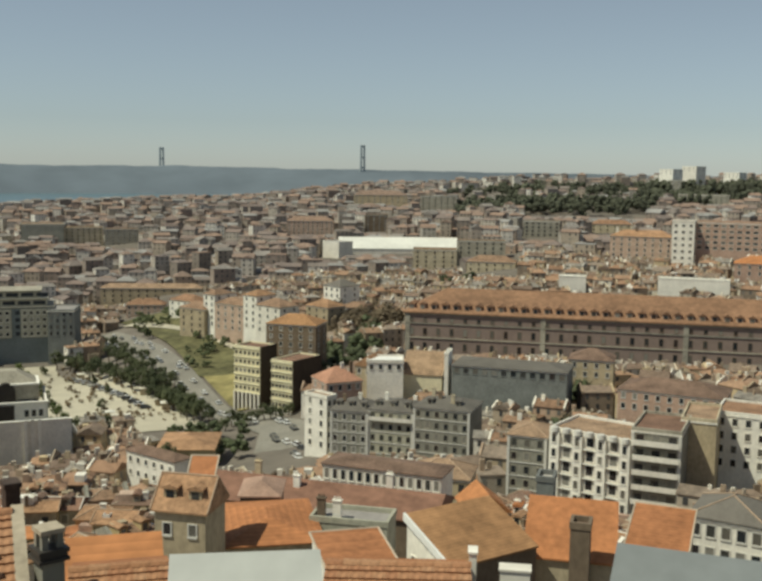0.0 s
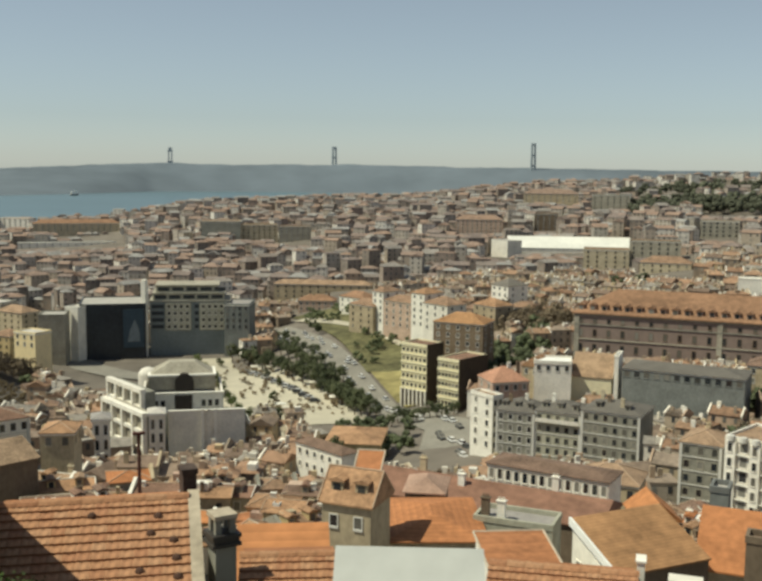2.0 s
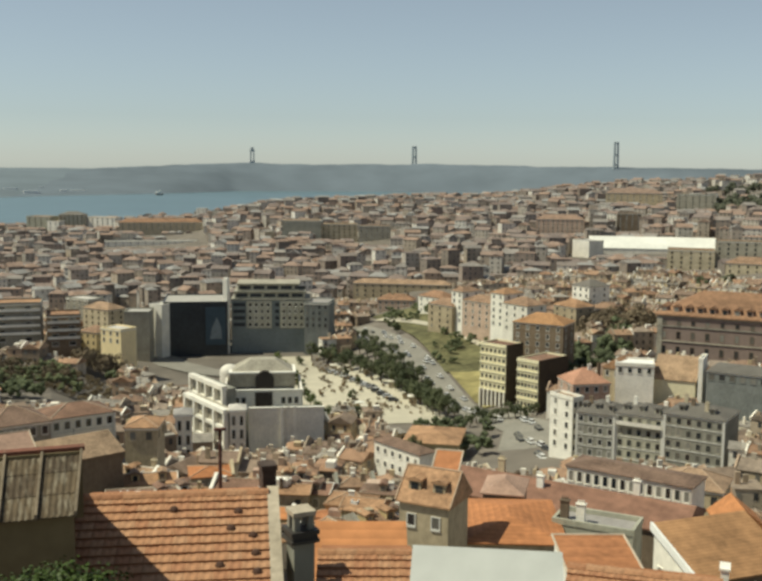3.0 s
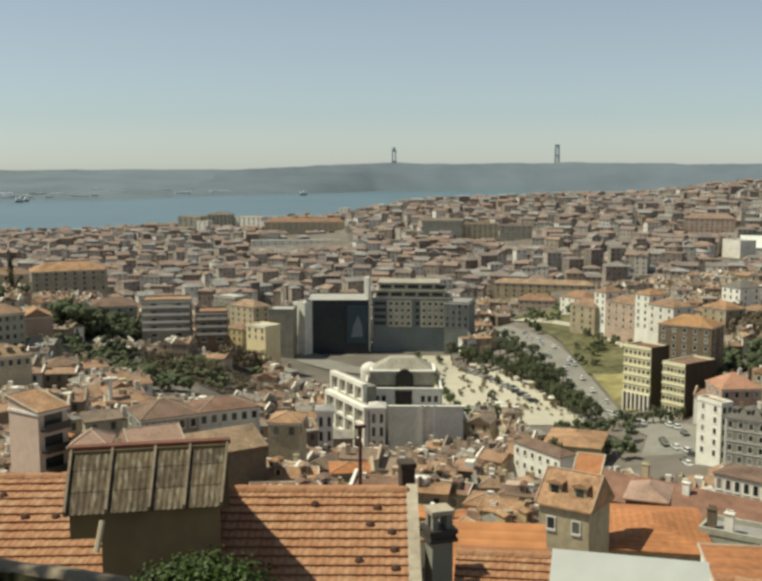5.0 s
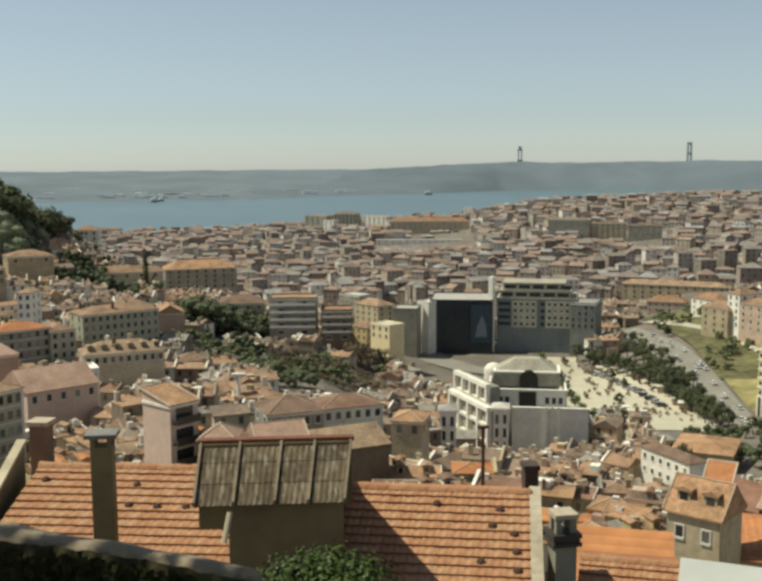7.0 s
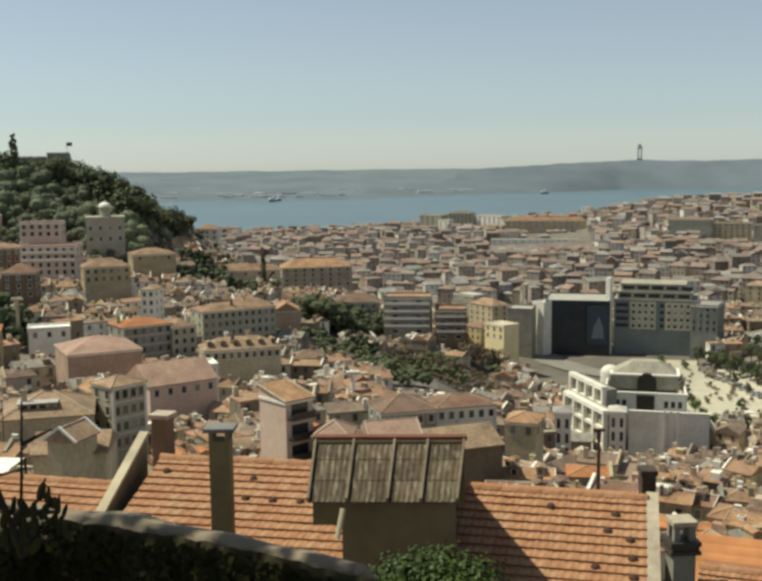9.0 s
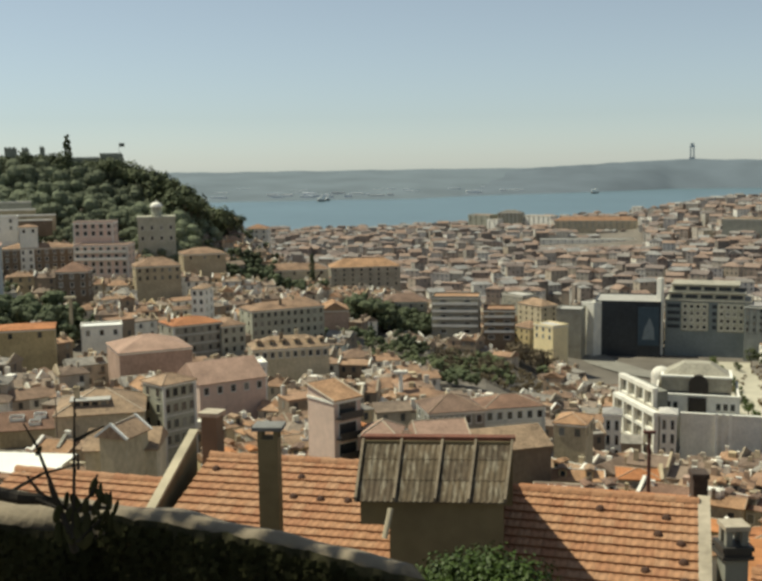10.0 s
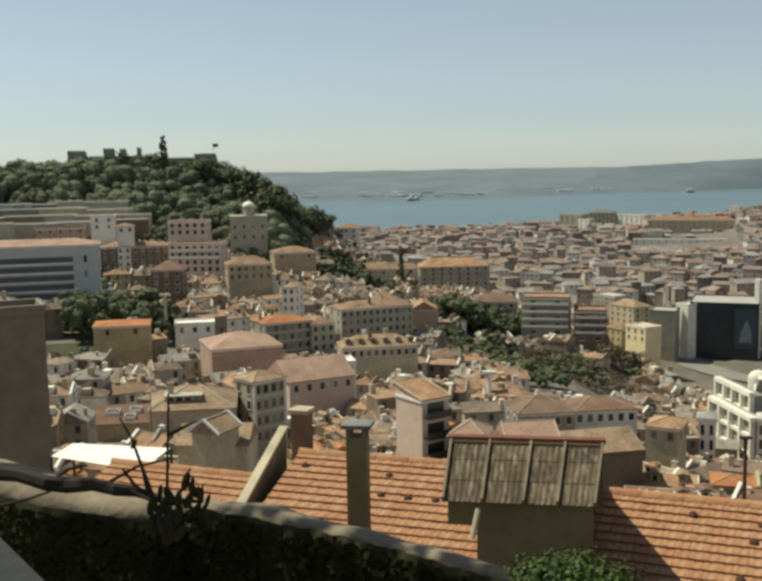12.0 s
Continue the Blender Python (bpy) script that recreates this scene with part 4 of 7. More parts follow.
def old_hospital():
    """The long old hospital: four rows of windows, string courses, corner piers and a roof with a row of dormers."""
    az, r, w, d, top = -50.8, 412.0, 166.0, 30.0, 56.2
    x, y = spot(az, r)
    base = ground(x, y) - 2
    ob = thing("hospital", pose(x, y, base, 0, 0, az + 0.5), "long mauve-brown old hospital with a dormered terracotta roof", "hospital")
    claim(x, y, az, w, d)
    SHIELD.append((-62, -39.6, r, radians(-9.9)))
    h = top - base
    Shape().box(-w / 2, w / 2, 0, d, 0, h).put("wall", BRICK, ob)
    Shape().hip(-w / 2, w / 2, 0, d, h, 9.0, False, 0.8, 0.5).put("roof", HOSPITAL_TILE, ob, "broad weathered terracotta tile roof")
    for z, t in ((h - 0.8, 0.8), (h - 4.6, 0.4), (h - 10.6, 0.5)):
        Shape().box(-w / 2 - 0.3, w / 2 + 0.3, -0.35, 0, z, z + t).put("string_course", WALLS["grey"], ob, "pale stone string course")
    for u in (-w / 2, -w / 6, w / 6, w / 2 - 2.0):
        Shape().box(u, u + 2.0, -0.3, 0, 0, h - 0.8).put("pier", WALLS["grey"], ob, "pale stone pier")
    n = 36
    for i in range(n):
        u = -w / 2 + w * (i + 0.5) / n
        s = Shape().box(u - 1.2, u + 1.2, 1.2, 8, h + 0.5, h + 3.3)
        dm = s.put("dormer", WALLS["pink"], ob)
        Shape().hip(u - 1.2, u + 1.2, 1.2, 10, h + 3.3, 1.0, True, 0.35).put("dormer_roof", HOSPITAL_TILE, dm)
        Shape().box(u - 0.75, u + 0.75, 1.05, 1.2, h + 1.0, h + 3.0).put("pane", PANE, dm)
    attic, main = window_mesh(1.3, 1.6, WALLS["brown"]), window_mesh(1.4, 2.8, WALLS["brown"])
    n = 30
    for i in range(n):
        u = -w / 2 + w * (i + 0.5) / n
        for me, z in ((attic, h - 3.6), (main, h - 9.2), (main, h - 15.2)):
            win = new("window", me)
            win.parent = ob
            win.matrix_local = pose(u, 0, z)


old_hospital()


def office_details():
    """End walls darkened for shade, floor bands, and white posts before a dark sheet for the open ground floor's shade,
    for the two yellow blocks.
    """
    # brown so dark that it holds the shade of the unlit end walls
    dark = mat("shade_dark_brown", [(0.06, 0.045, 0.032)], grain=0.8, spread=0.3)
    for ob in [o for o in bpy.data.objects if o.get("label", "").startswith("yellow office block")]:
        w, d, h = 2 * max(v.co.x for v in ob.children[0].data.vertices), max(v.co.y for v in ob.children[0].data.vertices), max(v.co.z for v in ob.children[0].data.vertices)
        Shape().box(w / 2 + 0.01, w / 2 + 0.3, -0.2, d + 0.2, 0, h + 0.9).put("end_wall", dark, ob, "brown end wall darkened for its shaded side")
        for i in range(6):
            Shape().box(-w / 2 - 0.1, w / 2, -0.35, 0, h - 0.4 - i * 3.4, h - i * 3.4).put("band", PALE_YELLOW, ob, "pale floor band")
        low = h - 5 * 3.4 - 0.2
        # no opening is cut: a dark sheet stands for the shade behind the posts
        Shape().box(-w / 2 + 0.3, w / 2 - 0.3, -0.12, 0, 0, low - 0.6).put("undercroft", dark, ob, "dark sheet for the shade of the open ground floor")
        for i in range(7):
            u = -w / 2 + 0.5 + (w - 1) * i / 6
            Shape().box(u - 0.3, u + 0.3, -0.7, -0.12, 0, low).put("post", WALLS["white"], ob, "white post")


office_details()


def hotel():
    """A broad hotel: two white window panels on a grey-green front under set-back storeys with ribbon windows."""
    w, d, top = 40.0, 24.0, 45.4
    x, y = spot(-17.96, 520)
    base = ground(x, y) - 1
    h = top - base
    ob = thing("hotel", pose(x, y, base, 0, 0, -20.5), "grey-green modern hotel with two white panels of windows", "hotel")
    claim(x, y, -20.5, w, d)
    SHIELD.append((-20.2, -15.6, 520, radians(-9.4)))
    front = mat("grey_green_cladding", [(0.2, 0.225, 0.22)], grain=0.8, spread=0.2)
    Shape().box(-w / 2, w / 2, 0, d, 0, h).put("wall", front, ob)
    Shape().box(-w / 2 - 0.3, w / 2 + 0.3, -0.4, d, h, h + 0.6).put("cornice", WALLS["grey"], ob)
    for k in range(2):
        z = h + 0.6 + k * 3.8
        a = 1.5 + k * 1.5
        Shape().box(-w / 2 + a, w / 2 - a * 2, a, d - 2, z, z + 3.4).put("upper_storey", WALLS["sage"], ob)
        for i in range(5):
            u = -w / 2 + a + 1 + i * 7.0
            Shape().box(u, u + 5.6, a - 0.12, a, z + 0.8, z + 2.6).put("ribbon_window", BLACK_GLASS, ob)
        Shape().box(-w / 2 + a - 0.5, w / 2 - a * 2 + 0.5, a - 0.8, d - 2, z + 3.4, z + 3.8).put("roof_slab", WALLS["grey"], ob)
    me = window_mesh(1.5, 1.7, WALLS["white"])
    for u0, n in ((-10.5, 4), (6.5, 4)):
        Shape().box(u0 - 1.9, u0 + n * 3.0 - 1.1, -0.5, 0, h - 14.4, h - 0.6).put("panel", WALLS["sage"], ob, "white window panel")
        for i in range(4):
            for j in range(n):
                win = new("window", me)
                win.parent = ob
                win.matrix_local = pose(u0 + j * 3.0, -0.5, h - 13.4 + i * 3.4)
    for i in range(4):
        for u0, u1 in ((-19, -13), (2.2, 4.2), (17.6, 19.2)):
            Shape().box(u0, u1, -0.15, 0, h - 13.4 + i * 3.4, h - 11.6 + i * 3.4).put("ribbon_window", BLACK_GLASS, ob)


hotel()


def hotel_details():
    x, y = spot(-15.42, 519)
    s = Shape().box(-1.2, 1.2, 0, 3, 0, 56.8 - 18)
    ob = s.put("lift_tower", WALLS["white"])
    ob.matrix_world = pose(x, y, 18, 0, 0, -40)
    tagged(ob, "slim bright white lift tower between the hotel blocks", "tower")
    x, y = spot(-15.0, 513.5)
    ob = thing("advertising_banner", pose(x, y, 24, 0, 0, -13), "large dark blue banner with a pale shape on a glass front", "banner")
    Shape().box(-6, 4, -0.4, 0, 0, 19).put("cloth", mat("dark_blue_cloth", [(0.06, 0.085, 0.105)], spread=0.15, bump=0), ob)
    Shape().add([(-4, -0.5, 3), (2, -0.5, 3), (1.6, -0.5, 9), (-0.4, -0.5, 14), (-2.8, -0.5, 9)], [(0, 1, 2, 3, 4)]).put("emblem", mat("pale_blue_print", [(0.2, 0.23, 0.24)], bump=0), ob)


hotel_details()


def shopping_centre():
    """A white stepped shopping centre: low grey front wall, windowed tier, arched upper tier, glazed dome and framed side wing."""
    x, y = spot(-17.5, 290)
    ob = thing("shopping_centre", pose(x, y, 40, 0, 0, -17.5), "white stepped shopping centre with a dark round-headed entrance", "shopping centre")
    claim(x, y, -17.5, 36, 46)
    SHIELD.append((-21.4, -15.4, 288, radians(-15.0)))
    low, white = WALLS["grey"], WALLS["white"]
    Shape().box(-4.2, 17.4, 0, 0.6, -14, 4.8).put("front_wall", white, ob, "pale rendered low front wall")
    Shape().box(-4.4, 17.6, -0.2, 0.8, 4.8, 5.1).put("coping", white, ob)
    Shape().box(-4.2, 17.4, 0.6, 22, -14, 0.2).put("lower_deck", low, ob, "grey terrace deck")
    for u in (5.4, 7.2, 9.0):
        Shape().box(u - 0.4, u + 0.4, -0.5, 0, -14, 5.4).put("pilaster", white, ob)
    Shape().box(-11.5, 12, 22, 22.6, -14, 5.0).put("middle_tier", white, ob)
    Shape().box(-11.9, 12.4, 21.7, 22.8, 5.0, 5.4).put("coping", white, ob)
    Shape().box(-11.5, 12, 22.6, 36, -14, 1.4).put("upper_deck", low, ob, "grey terrace deck")
    Shape().box(-12, -11.4, 22, 46, -14, 5.4).box(11.6, 12.2, 22, 46, -14, 5.0).put("side_wall", white, ob)
    me = window_mesh(1.2, 2.0, white)
    for u in (-10, -8, -6, 6.2, 8.2, 10.2):
        win = new("window", me)
        win.parent = ob
        win.matrix_local = pose(u, 22, 1.0)
    panel = mat("dark_brown_panel", [(0.05, 0.042, 0.035)], spread=0.2, bump=0)
    Shape().box(-2.4, 2.8, 21.4, 22, -4, 4.6).put("door", panel, ob, "tall dark entrance")
    Shape().box(-10.6, 10.2, 36, 48, -14, 7.6).put("upper_tier", low, ob)
    Shape().box(-10.9, 10.5, 35.6, 48.2, 7.6, 8.1).put("coping", white, ob)
    Shape().box(-10.2, 9.8, 35.7, 36, 1.6, 3.2).put("window_band", BLACK_GLASS, ob)
    v = []
    for k in range(13):
        a = math.pi * k / 12
        v += [(0.5 + 2.9 * math.cos(a), 35.2, 5.6 + 2.9 * math.sin(a)), (0.5 + 2.9 * math.cos(a), 38, 5.6 + 2.9 * math.sin(a))]
    f = [(2 * k, 2 * k + 1, 2 * k + 3, 2 * k + 2) for k in range(12)] + [tuple(range(0, 26, 2)), tuple(range(25, 0, -2))]
    Shape().add(v, f).box(-2.4, 3.4, 35.2, 36, -2, 5.6).put("arch", panel, ob, "dark round-headed arch")
    Shape().add([(-10, 37, 8.1), (9.6, 37, 8.1), (9.6, 47, 8.1), (-10, 47, 8.1), (-4, 40, 11.4), (4, 40, 11.4), (4, 45, 11.4), (-4, 45, 11.4)], [(0, 1, 5, 4), (1, 2, 6, 5), (2, 3, 7, 6), (3, 0, 4, 7), (4, 5, 6, 7)]).put("roof", WALLS["grey"], ob)
    Shape().cylinder(-11.0, 44, 2, 6.6, 3.1, 3.1, 16).dome(-11.0, 44, 6.6, 3.1, 0.85).put("glass_dome", white, ob, "white glazed dome")
    x, y = spot(-14.35, 296)
    ob = thing("framed_wing", pose(x, y, 22, 0, 0, -79), "white concrete wing with deep framed bays in full sun", "shopping centre")
    claim(x, y, -79, 30, 10)
    SHIELD.append((-15.2, -13.6, 280, radians(-15.4)))
    L = 26
    for back, u0, u1, top in ((0.0, -L / 2, L / 2, 23.2), (4.5, -L / 2 - 6, L / 2 - 10, 27.5)):
        Shape().box(u0, u1, back, back + 3.5, -8, top).put("wall", low, ob)
        Shape().box(u0 - 0.4, u1 + 0.4, back - 1.4, back + 0.4, top - 0.2, top + 1.0).put("ledge", white, ob)
        for z in (top - 5.0, top - 10.0):
            Shape().box(u0, u1, back - 1.0, back, z, z + 0.9).put("ledge", white, ob)
        for i in range(5):
            u = u0 + (u1 - u0) * i / 4
            Shape().box(u - 0.5, u + 0.5, back - 1.3, back, -8, top).put("mullion", white, ob)
    for az, r, top, wide in ((-16.05, 284, 46.0, 4.4), (-13.05, 268, 49.2, 4.4)):
        x, y = spot(az, r)
        ob = thing("white_pavilion", pose(x, y, 30, 0, 0, az), "small white classical pavilion with tall windows", "pavilion")
        claim(x, y, az, 8, 8)
        SHIELD.append((az - 0.6, az + 0.6, r, radians(-15.3)))
        h = top - 30
        Shape().box(-wide / 2, wide / 2, 0, 6, -6, h - 0.8).box(-wide / 2 - 0.4, wide / 2 + 0.4, -0.5, 6.4, h - 0.8, h).put("wall", white, ob)
        face_windows(ob, wide, 6, 3, 2, 3.9, (0.9, 2.6), 0, white, z0=h - 12.2)
        Shape().hip(-wide / 2, wide / 2, 0, 6, h, 1.0).put("roof", ROOFS["flat"], ob)


shopping_centre()


def castle():
    """A ruined hilltop castle: curtain walls with battlements and square towers."""
    x, y = spot(17.6, 606)
    ob = thing("castle", pose(x, y, 100, 0, 0, 17.6), "grey stone hilltop castle with square towers and battlements", "castle")
    claim(x, y, 17.6, 100, 40)
    k = 606 * math.pi / 180

    def tower(az0, az1, top, back=0.0, depth=9):
        u0, u1 = -(az0 - 17.6) * k, -(az1 - 17.6) * k
        s = Shape().box(u0, u1, back, back + depth, -8, top)
        n = max(2, int((u1 - u0) / 1.7))
        for i in range(n):
            a = u0 + (u1 - u0) * i / n
            s.box(a, a + (u1 - u0) / n * 0.6, back, back + 0.7, top, top + 0.8)
            s.box(a, a + (u1 - u0) / n * 0.6, back + depth - 0.7, back + depth, top, top + 0.8)
        s.put("tower", STONE, ob)

    tower(21.6, 20.65, 24.4)
    tower(19.75, 19.15, 25.6)
    tower(18.9, 18.55, 25.4, 3, 5)
    tower(18.0, 17.75, 26.0, 3, 4)
    tower(14.95, 13.78, 21.8, -4)
    for az0, az1, top in ((20.65, 19.75, 21.5), (19.15, 17.2, 21.5), (17.2, 14.95, 20.0)):
        u0, u1 = -(az0 - 17.6) * k, -(az1 - 17.6) * k
        s = Shape().box(u0, u1, 1, 3, -8, top)
        n = int((u1 - u0) / 1.8)
        for i in range(n):
            a = u0 + (u1 - u0) * i / n
            s.box(a, a + 1.1, 1, 1.7, top, top + 0.7)
        s.put("curtain_wall", STONE, ob)
    x, y = spot(13.94, 612)
    ob = thing("flagpole", pose(x, y, 118, 0, 0, 14), "thin flagpole with a dark flag over the castle", "flagpole")
    Shape().cylinder(0, 0, -8, 10.5, 0.14, 0.09, 8).put("pole", DARK, ob)
    s = Shape()
    for i in range(6):
        a, b = i * 0.5, i * 0.5 + 0.5
        s.add([(a, 0.3 * math.sin(a * 2), 8.2), (b, 0.3 * math.sin(b * 2), 8.2), (b, 0.3 * math.sin(b * 2), 10.2), (a, 0.3 * math.sin(a * 2), 10.2)], [(0, 1, 2, 3)])
    s.put("flag", mat("dark_flag_cloth", [(0.06, 0.07, 0.06)], bump=0), ob)


castle()


def lookout():
    x, y = spot(12.15, 498)
    ob = thing("lookout_tower", pose(x, y, 70, 0, 0, 12), "grey stone block with a small white-domed turret", "tower")
    claim(x, y, 12, 18, 14)
    SHIELD.append((11, 13.2, 498, radians(-4.3)))
    Shape().box(-8.8, 8.8, 0, 13, -6, 20.6).box(-9.1, 9.1, -0.3, 13.3, 19.6, 21.2).put("wall", WALLS["sage"], ob)
    Shape().cylinder(0.2, 5, 20.6, 25.5, 2.5, 2.4, 12).put("turret", WALLS["sage"], ob)
    Shape().dome(0.2, 5, 25.5, 3.0, 0.8).cylinder(0.2, 5, 27.6, 29.0, 0.3, 0.15, 6).put("dome", WALLS["white"], ob, "small pale dome")
    face_windows(ob, 17.6, 13, 2, 4, 5.0, (1.2, 1.8), 0, z0=10)


lookout()


def terraces():
    """Retaining walls, one above another, on the slope under the castle, in uneven stretches."""
    q = random.Random(6)
    for az0, az1, r, top in ((18.6, 28, 522, 98.4), (18.4, 28, 512, 95.8), (17.4, 27, 503, 93.2), (17.6, 25, 494, 90.8)):
        a = az0
        while a < az1:
            step = q.uniform(1.2, 2.6)
            mid = a + step / 2
            rr, t = r + q.uniform(-2, 2), top + q.uniform(-0.7, 0.7)
            x, y = spot(mid, rr)
            w = rr * radians(step) + 0.6
            s = Shape().box(-w / 2, w / 2, 0, 1.0, -7, 0)
            ob = s.put("wall_terrace", WALLS[q.choice(("grey", "cream", "sage", "brown"))])
            Shape().box(-w / 2, w / 2, -0.2, 1.2, 0.004, 0.7).put("coping", WALLS["white"], ob, "pale coping")
            ob.matrix_world = pose(x, y, t, 0, 0, mid + q.uniform(-4, 4))
            tagged(ob, "weathered retaining wall on the castle slope", "retaining wall", kind="structure")
            a += step


terraces()


STRIP_GLASS = mat("blue_grey_glass", [(0.09, 0.115, 0.13)], rough=0.3, grain=0.5, spread=0.3, bump=0, spec=0.4)


def wing_strips():
    """Rows of dark strip windows along the hospital wing's front."""
    ob = bpy.data.objects["hospital_wing"]
    z = 86.7 - ob.location.z
    for i in range(5):
        Shape().box(-22.2, 13.0, -0.25, 0, z - 6.2 - i * 3.4, z - 4.2 - i * 3.4).put("strip_window", STRIP_GLASS, ob)
        Shape().box(-22.5, 13.2, -0.9, 0, z - 6.9 - i * 3.4, z - 6.3 - i * 3.4).put("ledge", WALLS["white"], ob)
    me = window_mesh(1.2, 2.6)
    for i in range(2):
        w = new("window", me)
        w.parent = ob
        w.matrix_local = pose(17.5, 0, z - 6.5 - i * 5.5)


wing_strips()


# ---- the bridge and the monument across the river ----
def bridge():
    def tower(az, r, top):
        x, y = spot(az, r)
        ob = thing("bridge_tower", pose(x, y, 0, 0, 0, az + 40), "hazy steel suspension bridge tower over the river", "bridge tower", "bridge towers")
        for sx in (-1, 1):
            Shape().add([(sx * 11 - 4, -4, -6), (sx * 11 + 4, -4, -6), (sx * 11 + 4, 4, -6), (sx * 11 - 4, 4, -6), (sx * 8 - 3, -3, top), (sx * 8 + 3, -3, top), (sx * 8 + 3, 3, top), (sx * 8 - 3, 3, top)],
                        [(0, 1, 5, 4), (1, 2, 6, 5), (2, 3, 7, 6), (3, 0, 4, 7), (4, 5, 6, 7)]).put("leg", HAZE_STEEL, ob)
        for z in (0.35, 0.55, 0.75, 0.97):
            Shape().box(-11, 11, -2, 2, top * z - 3, top * z + 3).put("cross_beam", HAZE_STEEL, ob)

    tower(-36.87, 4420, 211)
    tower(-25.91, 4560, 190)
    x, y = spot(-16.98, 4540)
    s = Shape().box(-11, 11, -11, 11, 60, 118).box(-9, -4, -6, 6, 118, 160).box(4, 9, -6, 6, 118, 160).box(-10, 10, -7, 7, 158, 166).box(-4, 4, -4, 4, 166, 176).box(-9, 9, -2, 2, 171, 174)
    ob = s.put("monument", HAZE_STEEL)
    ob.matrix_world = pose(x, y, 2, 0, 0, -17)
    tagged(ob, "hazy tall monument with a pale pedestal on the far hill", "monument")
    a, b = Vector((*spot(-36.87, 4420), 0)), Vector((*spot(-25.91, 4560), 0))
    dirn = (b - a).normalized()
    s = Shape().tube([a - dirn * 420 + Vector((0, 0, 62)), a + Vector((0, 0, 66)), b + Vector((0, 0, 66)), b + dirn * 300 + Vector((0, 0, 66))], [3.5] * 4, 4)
    ob = s.put("bridge_deck", HAZE_STEEL)
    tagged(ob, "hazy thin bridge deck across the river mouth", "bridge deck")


bridge()


def ferry(az, r, length):
    x, y = spot(az, r)
    ob = thing("ferry", pose(x, y, 0, 0, 0, az + 12), "small white ferry far out on the river", "boat", "ferries")
    k = length / 2
    Shape().add([(-k, -4, 0), (k * 0.8, -4, 0), (k * 0.8, 4, 0), (-k, 4, 0), (-k, -5, 5), (k, -4, 5), (k, 4, 5), (-k, 5, 5)], [(0, 1, 5, 4), (1, 2, 6, 5), (2, 3, 7, 6), (3, 0, 4, 7), (4, 5, 6, 7)]).put("hull", WALLS["slate"], ob)
    Shape().box(-k * 0.8, k * 0.6, -4, 4, 5, 12).box(-k * 0.1, k * 0.4, -3, 3, 12, 16).put("cabin", ROOFS["whiteroof"], ob)


for az, r, length in ((3.1, 3150, 26), (2.75, 3200, 15), (-11.95, 3600, 28), (9.4, 3050, 14)):
    ferry(az, r, length)


def far_port():
    """Low pale buildings scattered along the far bank."""
    q = random.Random(14)
    s = Shape()
    for _ in range(80):
        az = q.choice((q.uniform(-9, 10), q.uniform(-1, 6), q.uniform(-30, -12)))
        near = float(np.interp(az, (-40, -20, -16, -12, -2, 60), (4150, 4150, 4080, 3800, 3260, 3120)))
        r = near + 80 + q.random() ** 2 * 500
        x, y = spot(az, r)
        w, h = q.uniform(6, 26), q.uniform(1, 4)
        up = 6 + (r - near) * 0.06
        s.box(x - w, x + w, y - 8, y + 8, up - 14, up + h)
    # pale greys carry the haze over the far bank
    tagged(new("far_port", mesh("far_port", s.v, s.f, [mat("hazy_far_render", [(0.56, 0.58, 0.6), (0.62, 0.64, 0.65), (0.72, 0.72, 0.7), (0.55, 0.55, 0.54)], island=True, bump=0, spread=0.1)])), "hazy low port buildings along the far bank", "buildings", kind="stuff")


far_port()


# ---- square, streets and park ----
def draped(name, material, label, category, az0, az1, r0, r1, lift, n=24, kind="structure"):
    v = []
    for i in range(n + 1):
        for j in range(n + 1):
            x, y = spot(az0(j / n) + (az1(j / n) - az0(j / n)) * i / n, r0 + (r1 - r0) * j / n)
            v.append((x, y, ground(x, y) + lift))
    f = [(i * (n + 1) + j, i * (n + 1) + j + 1, (i + 1) * (n + 1) + j + 1, (i + 1) * (n + 1) + j) for i in range(n) for j in range(n)]
    return tagged(new(name, mesh(name, v, f, [material])), label, category, kind=kind)


def road_right(t):
    return float(np.interp(t, (0, 0.2, 0.4, 1), (-34.2, -29.9, -28.2, -23.4)))


def road_left(t):
    return float(np.interp(t, (0, 0.2, 0.4, 1), (-31.2, -28.2, -26.5, -21.4)))


draped("pavement", PAVING, "pale sunlit limestone paving of the square", "square", lambda t: -28.6 + 8.0 * t, lambda t: -20.0 + 2.7 * t, 362, 508, 0.3)
draped("road", ASPHALT, "grey asphalt avenue beside the square", "road", road_right, road_left, 340, 566, 0.45)
draped("road", ASPHALT, "grey asphalt end of the avenue between trees", "road", lambda t: -35.0 + 0.8 * t, lambda t: -30.6 - 0.6 * t, 290, 342, 0.45)
SHIELD.append((-33.8, -26.5, 300, radians(-16.4)))
draped("lawn", GRASS_GREEN, "green lawn beside the hospital", "park", lambda t: 21.0 - 0.6 * t, lambda t: 27.0, 296, 352, 0.5)


